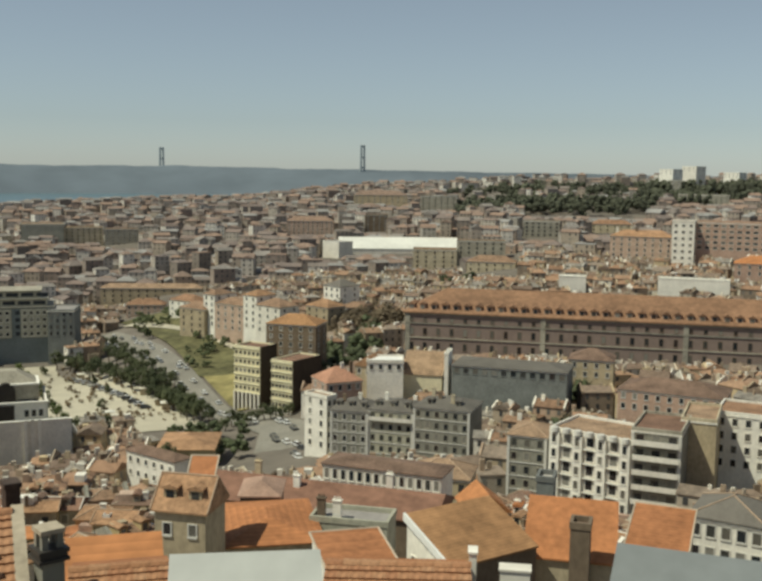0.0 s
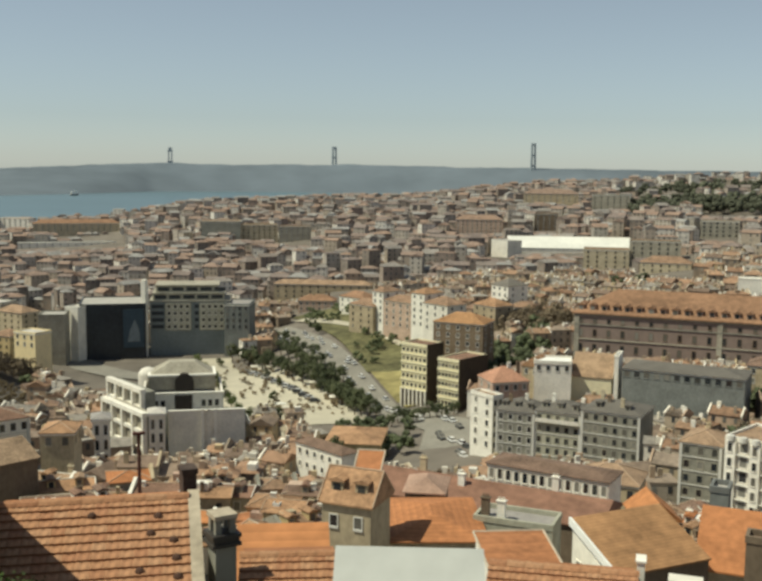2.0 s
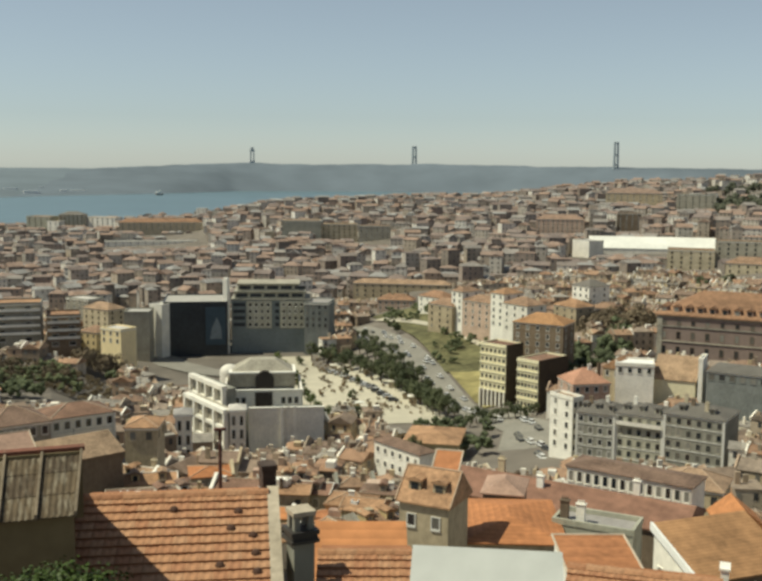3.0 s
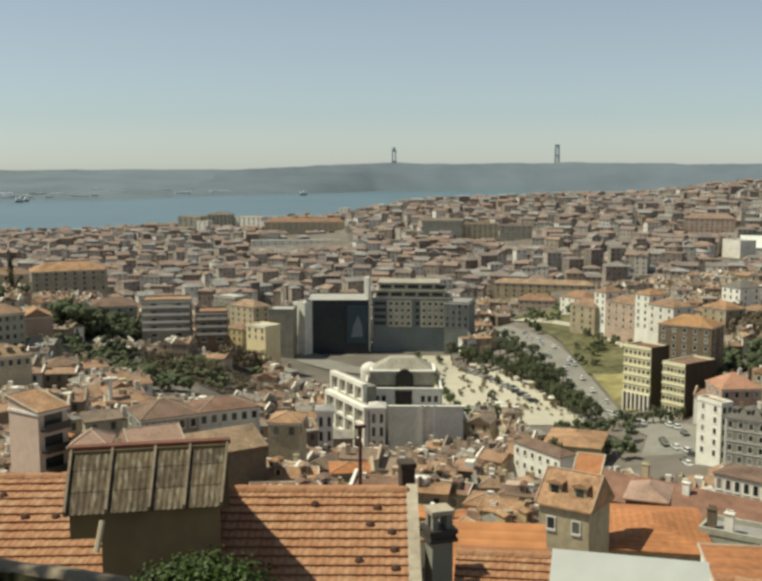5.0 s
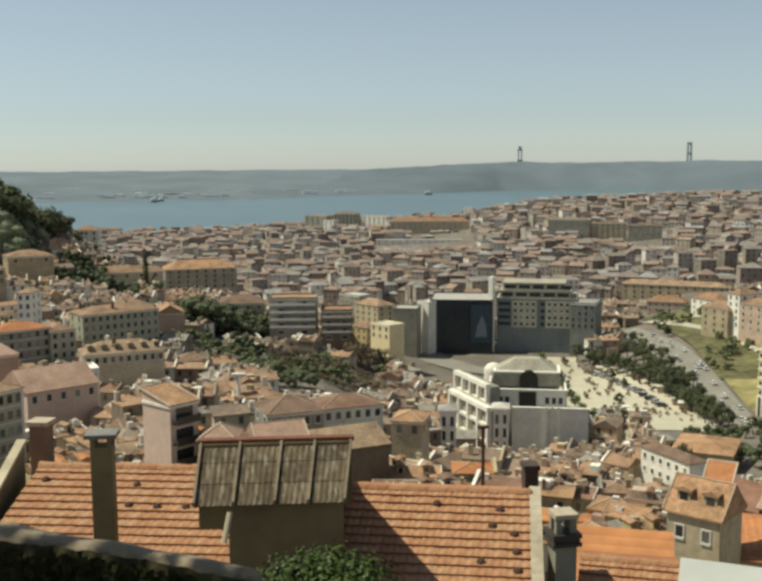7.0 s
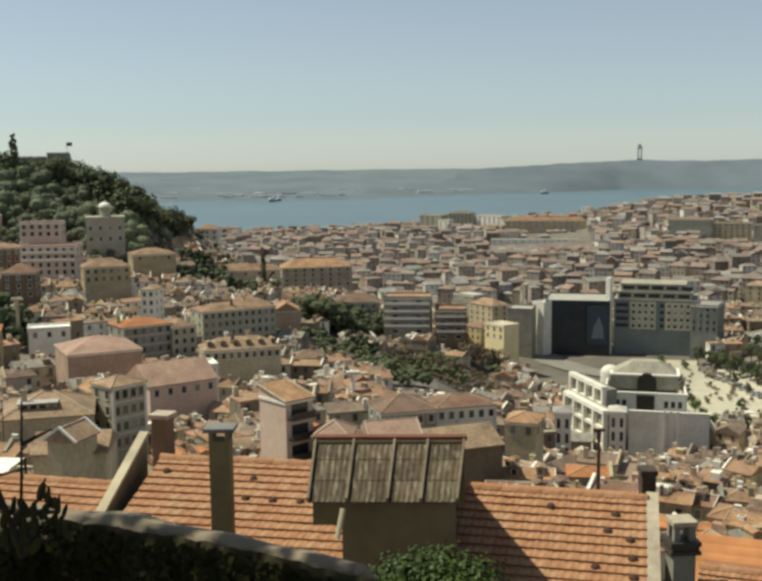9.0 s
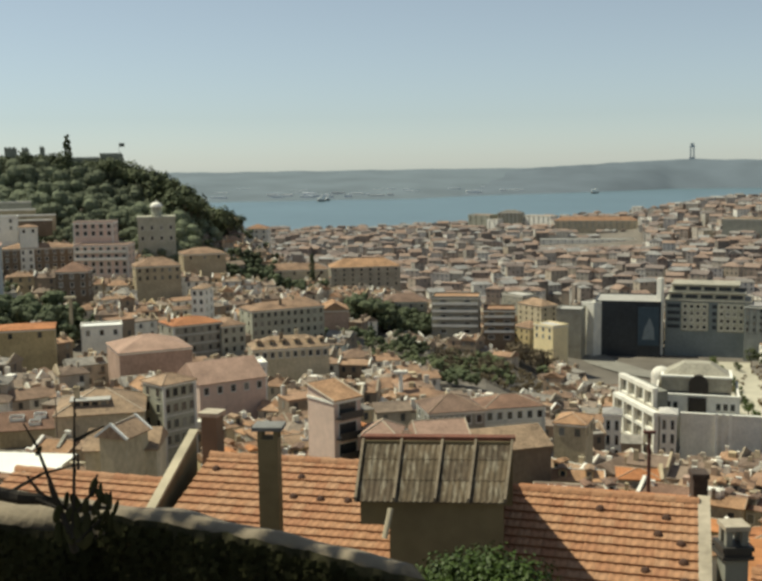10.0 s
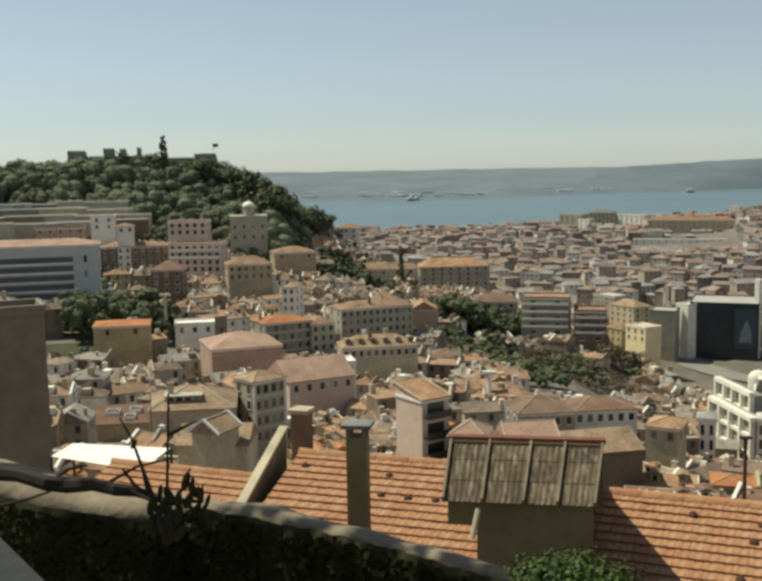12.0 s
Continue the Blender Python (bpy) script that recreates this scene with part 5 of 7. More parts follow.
def street():
    """A pale street that runs down past the hotel."""
    way = [(-9.7, 700), (-10.5, 590), (-11.0, 535), (-12.6, 492), (-14.2, 470), (-17.0, 458)]
    pts = [Vector((*spot(*w), 0)) for w in way]
    v = []
    for k in range(len(pts) - 1):
        for i in range(8):
            p = pts[k].lerp(pts[k + 1], i / 8)
            d = (pts[k + 1] - pts[k]).normalized()
            for s in (-8, -3, 3, 8):
                q = p + Vector((d.y, -d.x, 0)) * s
                v.append((q.x, q.y, ground(q.x, q.y) + 0.5))
            claim(p.x, p.y, 0, 15, 8)
    n = len(v) // 4
    f = [(k * 4 + j, k * 4 + j + 1, k * 4 + j + 5, k * 4 + j + 4) for k in range(n - 1) for j in range(3)]
    tagged(new("road", mesh("road", v, f, [ASPHALT])), "pale grey street running down past the hotel", "road", kind="structure")
    SHIELD.append((-20, -11.8, 514, radians(-12.1)))
    SHIELD.append((-11.8, -9.6, 620, radians(-10.9)))


street()
draped("path", PAVING, "pale gravel path across the grass slope", "path", lambda t: -31.5 + 7.0 * t, lambda t: -31.1 + 7.4 * t, 455, 575, 0.9)
draped("lawn", DRY_GRASS, "yellowed dry grass beside the office blocks", "park", lambda t: -32.0, lambda t: road_right(0.2 + 0.24 * t) - 0.15, 386, 441, 0.58)
draped("lawn", GRASS, "dry green grass slope above the avenue", "park", lambda t: -31.8 + 3.5 * t, lambda t: -27.8 + 4.2 * t, 440, 590, 0.6)


# ---- trees ----
BLOB = [(math.cos(a * 1.0472) * math.sin(e), math.sin(a * 1.0472) * math.sin(e), math.cos(e)) for e in (0.35, 1.0, 1.65, 2.4) for a in range(6)]
BLOB_FACES = [(k * 6 + i, (k + 1) * 6 + i, (k + 1) * 6 + (i + 1) % 6, k * 6 + (i + 1) % 6) for k in range(3) for i in range(6)] + [tuple(range(6))]


def crown_data(rnd, radius, height, z, clumps, leaves, leaf, heart=0.0):
    """Leaves of a crown: small tilted faces gathered in clumps, each round a dense heart where asked."""
    v, f = [], []
    for _ in range(clumps):
        a, q, e = rnd.uniform(0, 6.283), math.sqrt(rnd.random()), rnd.uniform(-0.8, 1)
        cx, cy, cz = radius * 0.75 * q * math.cos(a), radius * 0.75 * q * math.sin(a), z + height * 0.36 * e * (1 - 0.35 * q)
        cr = radius * rnd.uniform(0.28, 0.45)
        if heart:
            n = len(v)
            v += [(cx + a * cr * heart * rnd.uniform(0.85, 1.1), cy + b * cr * heart * rnd.uniform(0.85, 1.1), cz + c * cr * heart * 0.9) for a, b, c in BLOB]
            f += [tuple(n + i for i in q4) for q4 in BLOB_FACES]
        for _ in range(leaves):
            d = Vector((rnd.gauss(0, 1), rnd.gauss(0, 1), rnd.gauss(0, 0.8))).normalized() * cr * rnd.uniform(0.6, 1)
            o = Vector((cx, cy, cz)) + d
            s = (d.normalized() + Vector((rnd.uniform(-0.45, 0.45), rnd.uniform(-0.45, 0.45), rnd.uniform(-0.2, 0.6)))).normalized()
            p = s.orthogonal().normalized() * leaf * rnd.uniform(0.6, 1.2)
            t = s.cross(p).normalized() * leaf * rnd.uniform(0.5, 1.0)
            n = len(v)
            v += [tuple(o - p), tuple(o + t), tuple(o + p), tuple(o - t)]
            f.append((n, n + 1, n + 2, n + 3))
    return v, f


TREES = {}


def tree(az, r, height, style, lift=0.0):
    """A tree with a tapered trunk, limbs and a leafy crown; three built of each style and copied."""
    rnd = random.Random(int(az * 31 + r * 7))
    key = (style, rnd.randrange(3))
    x, y = spot(az, r)
    if key not in TREES:
        q = random.Random(len(TREES) * 13 + 3)
        label = {"pine": "dark umbrella pine", "round": "dark green broad-leaved tree", "light": "light green young tree", "cypress": "tall narrow dark cypress"}[style]
        ob = thing("tree", pose(0, 0, -400), label + " among the houses", "tree", "trees")
        s = Shape().tube([(0, 0, -0.5), (0.15, 0.1, 0.3), (0.0, 0.25, 0.6)], [0.035, 0.028, 0.02])
        for a in range(0 if style == "cypress" else 4):
            s.tube([(0, 0.15, 0.45), (0.13 * math.cos(a * 1.6), 0.15 + 0.13 * math.sin(a * 1.6), 0.62), (0.24 * math.cos(a * 1.6), 0.15 + 0.24 * math.sin(a * 1.6), 0.75)], [0.016, 0.012, 0.006], 5)
        s.put("trunk", BARK, ob)
        shape = {"pine": (0.42, 0.5, 0.78, 14, 60, 0.036), "round": (0.4, 0.95, 0.62, 16, 60, 0.036), "light": (0.36, 0.9, 0.6, 14, 50, 0.036), "cypress": (0.11, 1.25, 0.52, 46, 26, 0.026)}[style]
        v, f = crown_data(q, *shape)
        if style == "cypress":
            v, f = [], []
            for i in range(40):
                z = 0.06 + 0.92 * i / 39
                a, f2 = crown_data(q, 0.03 + 0.085 * math.sqrt(1.02 - z) * min(1, z * 6), 0.08, z, 3, 14, 0.02)
                f += [tuple(k + len(v) for k in face) for face in f2]
                v += [(x0, y0 + 0.02, z0) for x0, y0, z0 in a]
        me = mesh("crown", v, f, [LEAF_LIGHT if style == "light" else LEAF])
        c = new("crown", me)
        c.parent = ob
        TREES[key] = ob
        ob.scale = (height, height, height)
        ob.matrix_basis = pose(x, y, ground(x, y) + lift, 0, 0, rnd.uniform(0, 360)) @ Matrix.Diagonal((height, height, height, 1))
        return ob
    src = TREES[key]
    ob = copy_thing(src, pose(0, 0, 0))
    ob.matrix_basis = pose(x, y, ground(x, y) + lift, 0, 0, rnd.uniform(0, 360)) @ Matrix.Diagonal((height, height, height, 1))
    return ob


def woods(name, label, areas, material, seed, heart=0.78, wide=0.5, leaves=30):
    """Close-grown far trees as one mesh."""
    rnd = random.Random(seed)
    s = Shape()
    for az0, az1, r0, r1, count, hh in areas:
        for _ in range(count):
            az, r = rnd.uniform(az0, az1), rnd.uniform(r0, r1)
            x, y = spot(az, r)
            g, h = ground(x, y), hh * rnd.uniform(0.6, 1.15)
            v, f = crown_data(rnd, h * wide, h * 0.9, h * 0.6, 8, leaves, h * 0.052, heart)
            s.add([(x + a, y + b, g + c) for a, b, c in v], f)
    tagged(new(name, mesh(name, s.v, s.f, [material])), label, "woods", kind="stuff")


# greyer than the nearer foliage: haze is mixed into these greens
CASTLE_LEAF = mat("hazed_castle_foliage", [(0.106, 0.12, 0.074), (0.128, 0.142, 0.086), (0.09, 0.103, 0.062)], rough=0.9, grain=0.12, spread=0.5, bump=0.2)
woods("castle_woods", "dense dark green woods on the castle hill", [(10.2, 24, 520, 585, 120, 14), (9.35, 13, 540, 640, 70, 14.5), (13, 22.5, 583, 601, 80, 16), (21.5, 28, 560, 620, 60, 15), (10.3, 14, 500, 540, 26, 10), (16, 21, 500, 525, 20, 10), (18, 27, 508, 518, 50, 3.5), (18, 27, 493, 503, 40, 3)], CASTLE_LEAF, 3, 0.8, 0.85, 70)
GARDEN_LEAF = mat("garden_foliage", [(0.075, 0.082, 0.055), (0.09, 0.095, 0.062), (0.062, 0.07, 0.048)], rough=0.85, grain=0.1, spread=0.6, bump=0.2)
woods("garden_woods", "far dark green garden woods on the hill", [(-53, -42.3, 1040, 1185, 190, 17), (-62, -52, 1130, 1225, 120, 18), (-53, -44, 1240, 1400, 100, 18), (-62, -52, 1250, 1335, 170, 20), (-62, -52, 1335, 1480, 80, 18), (-44, -41.5, 1300, 1400, 20, 16)], GARDEN_LEAF, 4)
woods("slope_shrubs", "green shrubs and small trees between the houses", [(17.2, 21.8, 352, 384, 62, 13), (15.2, 17.2, 350, 378, 12, 9), (20, 26, 300, 350, 16, 5), (-3, 5, 378, 392, 20, 8), (-37.5, -34, 388, 440, 26, 10), (9.5, 12, 470, 498, 14, 8), (-50, -46, 285, 300, 10, 9), (-3.5, 1.5, 424, 446, 46, 13), (-30.4, -26, 300, 350, 26, 7), (-49.5, -47.8, 340, 350, 7, 10), (-5.4, -2.6, 318, 330, 16, 6), (0.6, 2.8, 322, 334, 12, 7), (-1, 1.5, 335, 350, 10, 7), (3, 8, 480, 500, 22, 9), (20, 24, 420, 440, 18, 9), (5.5, 9, 560, 600, 26, 8), (5.6, 9.2, 480, 540, 40, 10), (-13, -9, 400, 430, 8, 7), (-38, -36.5, 425, 470, 14, 10), (-43.5, -41.5, 560, 600, 10, 9)], LEAF, 5)
for i in range(17):
    tree(-28.3 + i * 0.5, 366 + i * 8.2, 8.5 + (i * 37 % 5) * 0.5, "round")
for i in range(8):
    tree(-27.7 + i * 0.9, 372 + i * 18, 7.5, "round")
for i in range(14):
    tree(-27.2 + i * 0.32, 378 + i * 8.5 + (i * 29 % 7), 8 + i % 3, "round")
for i in range(8):
    tree(-21.2 + i * 0.35, 362 + i * 3, 6.5, "round")
for az, r, h, st in ((3.75, 505, 21, "cypress"), (16.55, 590, 33, "cypress"), (2.6, 760, 17, "cypress"), (13.2, 590, 15, "pine"), (12.6, 585, 14, "pine"), (11.9, 580, 13, "pine"), (11.3, 560, 13, "pine"), (13.5, 575, 14, "pine"),
                     (22.3, 600, 17, "round"), (23.2, 600, 16, "round"), (24.4, 600, 17, "round"), (18.4, 598, 18, "pine"), (-25.5, 268, 9, "round"), (-26.0, 300, 9, "round"), (-2.2, 268, 9, "light"), (-1.8, 275, 8, "light"), (0.3, 262, 7, "light")):
    tree(az, r, h, st)


for az, r, top, style in ((14.2, 585, 119.5, "pine"), (13.5, 585, 117.0, "pine"), (12.9, 580, 114.8, "pine"), (12.3, 572, 112.2, "pine"), (11.7, 565, 109.0, "pine"), (11.1, 560, 105.8, "pine"), (10.5, 550, 102.0, "pine"), (9.9, 552, 97.5, "round"), (9.2, 560, 94.6, "round"), (8.6, 566, 92.0, "round"), (8.0, 572, 89.5, "round"), (15.2, 592, 119.5, "round"), (15.8, 594, 120.5, "round"), (17.1, 595, 122.5, "round"), (17.7, 594, 123.0, "round"), (18.2, 596, 122.6, "round"), (18.8, 592, 122.8, "round"), (19.4, 595, 123.0, "round"), (20.1, 593, 121.0, "round")):
    tree(az, r, top - ground(*spot(az, r)), style)
for i in range(9):                                      # street trees before the yellow blocks
    tree(-29.2 - i * 0.46, 354 + (i * 5 % 7), 5.2 + (i * 3 % 4) * 0.5, "round")
for i in range(10):
    tree(-27.4 + i * 0.52, 398 + i * 15, 6.0 + i % 3, "round")


# ---- stalls on the square ----
def stall(az, r, turn, w):
    x, y = spot(az, r)
    ob = thing("market_stall", pose(x, y, ground(x, y) + 0.5, 0, 0, turn), "pale market stall on the sunlit square", "stall", "market stalls")
    Shape().box(-w / 2, w / 2, -1.3, 1.3, 0, 2.4).put("counter", WALLS["cream"], ob)
    Shape().hip(-w / 2, w / 2, -1.3, 1.3, 2.4, 0.7, False, 0.5).put("canopy", CANOPY, ob)


CANOPY = mat("pale_canopy", [(0.68, 0.66, 0.58), (0.6, 0.56, 0.46)], spread=0.1, bump=0)
krnd = random.Random(9)
for i in range(22):
    r = krnd.uniform(380, 495)
    q = (r - 362) / 146
    lane = krnd.choice((0.12, 0.3, 0.34, 0.55, 0.86))
    az = (-29.2 + 8.5 * q) * (1 - lane) + (-20.0 + 2.7 * q) * lane
    if i % 2:
        stall(az, r, -25 + krnd.uniform(-4, 4), krnd.uniform(2.4, 3.6))
    else:
        tree(az, r, krnd.uniform(4, 6), "round")
for i in range(9):
    tree(-20.9 + i * 0.33, 372 + i * 14, 5.5 + i % 3, "light" if i % 3 else "round")
BARE = mat("bare_twig_crown", [(0.2, 0.15, 0.09), (0.16, 0.125, 0.08), (0.24, 0.165, 0.085)], rough=0.9, grain=0.3, spread=0.5, bump=0)
woods("bare_trees", "bare ochre-brown winter trees between the houses", [(-39.3, -35.2, 462, 500, 60, 12), (-9.6, -7.4, 405, 440, 26, 9), (-50.4, -48.2, 288, 306, 14, 10), (-7, -3, 345, 380, 26, 6)], BARE, 22, 0.0)
woods("garden_shrubs", "dark shrubs and low trees in hillside gardens", [(-7.3, 1.3, 338, 383, 90, 5)], LEAF, 23)
SCRUB = mat("dry_brown_scrub", [(0.12, 0.092, 0.055), (0.135, 0.105, 0.062), (0.1, 0.085, 0.05)], rough=0.95, grain=0.2, spread=0.5, bump=0)
woods("hillside_scrub", "dry brown scrub on a bare hillside", [(-9.2, -3.4, 336, 396, 320, 2.2)], SCRUB, 27)
SHIELD.append((-8.6, -3.6, 334, radians(-12.5)))
woods("park_shrubs", "shrubs and small trees on the grass slope", [(-31.2, -27, 450, 500, 26, 5), (-29, -24.5, 520, 585, 34, 6), (-34, -31, 400, 450, 14, 7)], LEAF, 12)


woods("square_planting", "rows of small bare shrubs and clutter on the pale square", [(-26.6, -21.8, 378, 410, 46, 2.3), (-25.0, -20.6, 410, 450, 50, 2.3), (-22.6, -19.6, 450, 496, 44, 2.3)], BARE, 29)
for i in range(8):
    tree(-20.6 - i * 0.32, 353 + (i * 5 % 8), 7.5 + i % 3, "round")


# ---- the houses just below the wall ----
TILE = mat("clay_roof_tile", [(0.4, 0.207, 0.11), (0.425, 0.23, 0.124), (0.372, 0.184, 0.097), (0.405, 0.214, 0.113), (0.425, 0.24, 0.134)], rough=0.85, grain=9, spread=0.38, bump=0.5)
MOSS = mat("old_mortar", [(0.42, 0.36, 0.27)], grain=5, spread=0.3)
# ochre plaster darkened so that part of its shade sits in the colour
PLASTER = mat("shade_dark_ochre_plaster", [(0.19, 0.15, 0.08)], grain=2.2, spread=0.28)

PALE_SHEET = mat("pale_painted_sheet", [(0.47, 0.48, 0.45)], rough=0.6, grain=1.5, spread=0.12)
BLUE_GREY = mat("blue_grey_sheet", [(0.2, 0.215, 0.215)], rough=0.7, grain=1.2, spread=0.15)
CLOTH = mat("white_canvas", [(0.82, 0.8, 0.72)], rough=0.8, grain=2, spread=0.06)
STONEWORK = mat("lichened_stone", [(0.25, 0.205, 0.145)], rough=0.95, grain=5, spread=0.45, bump=0.7)

ROW = pose(0, 0, 0, 0, 0, -5.0)     # the row of houses below runs across this direction


def tile_mesh():
    """An interlocking clay tile: two low rolls and a thick lower edge."""
    prof = ((-0.125, 0.0), (-0.1, 0.011), (-0.06, 0.011), (-0.03, 0.003), (0.0, 0.002), (0.03, 0.011), (0.075, 0.012), (0.11, 0.003), (0.127, 0.005))
    v, f = [], []
    for yy, lift in ((0.0, 0.075), (0.40, 0.012)):
        v += [(a, yy, b + lift) for a, b in prof]
    n = len(prof)
    v += [(a, 0.012, b + 0.02) for a, b in prof]
    f = [(i, i + 1, n + i + 1, n + i) for i in range(n - 1)] + [(2 * n + i, 2 * n + i + 1, i + 1, i) for i in range(n - 1)]
    return mesh("tile", v, f, [TILE])


TILE_MESH = tile_mesh()
VENT = mat("burnt_clay_vent", [(0.085, 0.045, 0.03)], grain=9, spread=0.4)


def tiled_roof(parent, u0, u1, v_ridge, z_ridge, courses, pitch=16.0, width=0.27, length=0.29, holes=()):
    """Tiles in courses down from the ridge towards the eye, on a deck, with a ridge capping."""
    c, s = math.cos(radians(pitch)), math.sin(radians(pitch))
    run = courses * length
    deck = Shape().add([(u0, v_ridge, z_ridge - 0.02), (u1, v_ridge, z_ridge - 0.02), (u1, v_ridge - run * c, z_ridge - run * s - 0.02), (u0, v_ridge - run * c, z_ridge - run * s - 0.02),
                        (u0, v_ridge, z_ridge - 0.2), (u1, v_ridge, z_ridge - 0.2), (u1, v_ridge - run * c, z_ridge - run * s - 0.2), (u0, v_ridge - run * c, z_ridge - run * s - 0.2)],
                       [(0, 3, 2, 1), (4, 5, 6, 7), (0, 1, 5, 4), (2, 3, 7, 6), (1, 2, 6, 5), (3, 0, 4, 7)])
    roof = deck.put("roof_deck", MOSS, parent)
    back = Shape().add([(u0, v_ridge, z_ridge), (u1, v_ridge, z_ridge), (u1, v_ridge + run * c, z_ridge - run * s), (u0, v_ridge + run * c, z_ridge - run * s)], [(0, 1, 2, 3)])
    back.put("back_slope", ROOFS["orange"], parent)
    rnd = random.Random(int(u0 * 10) + courses)
    n = int((u1 - u0) / width)
    for i in range(courses):
        for j in range(n):
            d = (i + 1) * length
            t = new("tile", TILE_MESH)
            t.parent = roof
            t.matrix_local = pose(u0 + (j + 0.5) * (u1 - u0) / n, v_ridge - d * c, z_ridge - d * s, pitch + rnd.gauss(0, 0.9), rnd.gauss(0, 0.8), rnd.gauss(0, 0.9)) @ Matrix.Diagonal(((u1 - u0) / n / 0.25, 1, 1, 1))
    m = int((u1 - u0) / 0.4)
    step = (u1 - u0) / m
    pts = [(-0.13, 0.0), (-0.08, 0.08), (0.0, 0.11), (0.08, 0.08), (0.13, 0.0)]
    cap = mesh("ridge_tile", [(0, p, q + 0.01) for p, q in pts] + [(step + 0.03, p * 0.9, q * 0.9) for p, q in pts], [(k, k + 1, 6 + k, 5 + k) for k in range(4)], [TILE])
    for j in range(m):
        o = new("ridge_tile", cap)
        o.parent = roof
        o.matrix_local = pose(u0 + step * j, v_ridge, z_ridge + 0.03, 0, rnd.gauss(0, 0.6), rnd.gauss(0, 1))
    for u, i in holes:
        d = i * length
        h = Shape().dome(0, 0, 0, 0.1, 0.9, 8, 3)
        o = h.put("vent_tile", VENT, parent, "dark vent hood")
        o.matrix_local = pose(u, v_ridge - d * c, z_ridge - d * s + 0.06, pitch)
    return roof


def swung(u, v, angle=-11.6):
    """The row's pose, turned about one of its places: the roofs stand askew to the hut."""
    return ROW @ pose(u, v, 0, 0, 0, angle) @ pose(-u, -v, 0)


def eave_house(name, label, u0, u1, v_ridge, z_ridge, courses, depth, place, holes=(), slope=0.287):
    """A low house under a pitched tile roof: walls, gables and tiles."""
    ob = thing(name, place, label, "house")
    drop = depth * slope
    Shape().box(u0 + 0.1, u1 - 0.1, v_ridge - depth, v_ridge + depth, z_ridge - 9, z_ridge - drop - 0.3).put("wall", PLASTER, ob)
    for u in (u0 + 0.1, u1 - 0.35):
        Shape().add([(u, v_ridge - depth, z_ridge - 4), (u + 0.25, v_ridge - depth, z_ridge - 4), (u + 0.25, v_ridge + depth, z_ridge - 4), (u, v_ridge + depth, z_ridge - 4),
                     (u, v_ridge, z_ridge - 0.25), (u + 0.25, v_ridge, z_ridge - 0.25), (u, v_ridge - depth, z_ridge - drop - 0.25), (u + 0.25, v_ridge - depth, z_ridge - drop - 0.25), (u, v_ridge + depth, z_ridge - drop - 0.25), (u + 0.25, v_ridge + depth, z_ridge - drop - 0.25)],
                    [(0, 3, 8, 4, 6), (1, 7, 5, 9, 2), (0, 6, 7, 1), (6, 4, 5, 7), (4, 8, 9, 5)]).put("gable", PLASTER, ob)
    tiled_roof(ob, u0, u1, v_ridge, z_ridge, courses, holes=holes)
    return ob


def on_row(az, r):
    """Row coordinates of a place given from the eye."""
    a = radians(az + 5.0)
    return -r * math.sin(a), r * math.cos(a)


east = eave_house("tiled_house", "old house with sunlit orange clay tiles and dark vents", 0.5, 4.87, 22.0, 107.8, 16, 4.3, swung(1.44, 22.0),
                  holes=((2.9, 2.0), (4.25, 2.5), (4.1, 4.5), (4.55, 5.4), (4.6, 7.4), (4.62, 9.4), (3.9, 8.6)))
Shape().add([(4.87, 17.6, 104.9), (5.12, 17.6, 104.9), (5.12, 22.2, 106.5), (4.87, 22.2, 106.5), (4.87, 17.6, 106.6), (5.12, 17.6, 106.6), (5.12, 22.2, 107.92), (4.87, 22.2, 107.92)],
            [(0, 1, 5, 4), (1, 2, 6, 5), (2, 3, 7, 6), (3, 0, 4, 7), (4, 5, 6, 7)]).put("verge_wall", MOSS, east, "pale mortared verge")
eave_house("tiled_house", "old house with orange clay tiles beside a tall chimney", -6.35, -0.6, 24.24, 107.85, 15, 4.1, swung(-6.35, 24.24, -9.0),
                  holes=((-5.95, 2.2), (-3.75, 2.7), (-1.95, 3.0), (-3.7, 5.4), (-3.05, 5.5), (-2.4, 5.5)))
eave_house("tiled_house", "lower house wing with an orange clay tile roof", -11.4, -7.0, 23.3, 107.45, 8, 3.0, swung(-7.0, 23.3))
par = thing("party_wall", swung(-6.82, 24.3, -5.0), "plastered party wall with a pale coping between two roofs", "wall")
Shape().add([(-6.92, 20.4, 104), (-6.74, 20.4, 104), (-6.74, 24.4, 104), (-6.92, 24.4, 104), (-6.92, 20.4, 106.9), (-6.74, 20.4, 106.9), (-6.74, 24.4, 108.36), (-6.92, 24.4, 108.36)],
            [(0, 1, 5, 4), (1, 2, 6, 5), (2, 3, 7, 6), (3, 0, 4, 7), (4, 5, 6, 7)]).put("wall", PLASTER, par)
Shape().add([(-6.95, 20.3, 106.88), (-6.73, 20.3, 106.88), (-6.73, 24.5, 108.39), (-6.95, 24.5, 108.39), (-6.95, 20.3, 106.96), (-6.73, 20.3, 106.96), (-6.73, 24.5, 108.47), (-6.95, 24.5, 108.47)],
            [(0, 1, 5, 4), (1, 2, 6, 5), (2, 3, 7, 6), (3, 0, 4, 7), (4, 5, 6, 7), (3, 2, 1, 0)]).put("coping", WALLS["cream"], par)
u, v = on_row(9.52, 27.0)
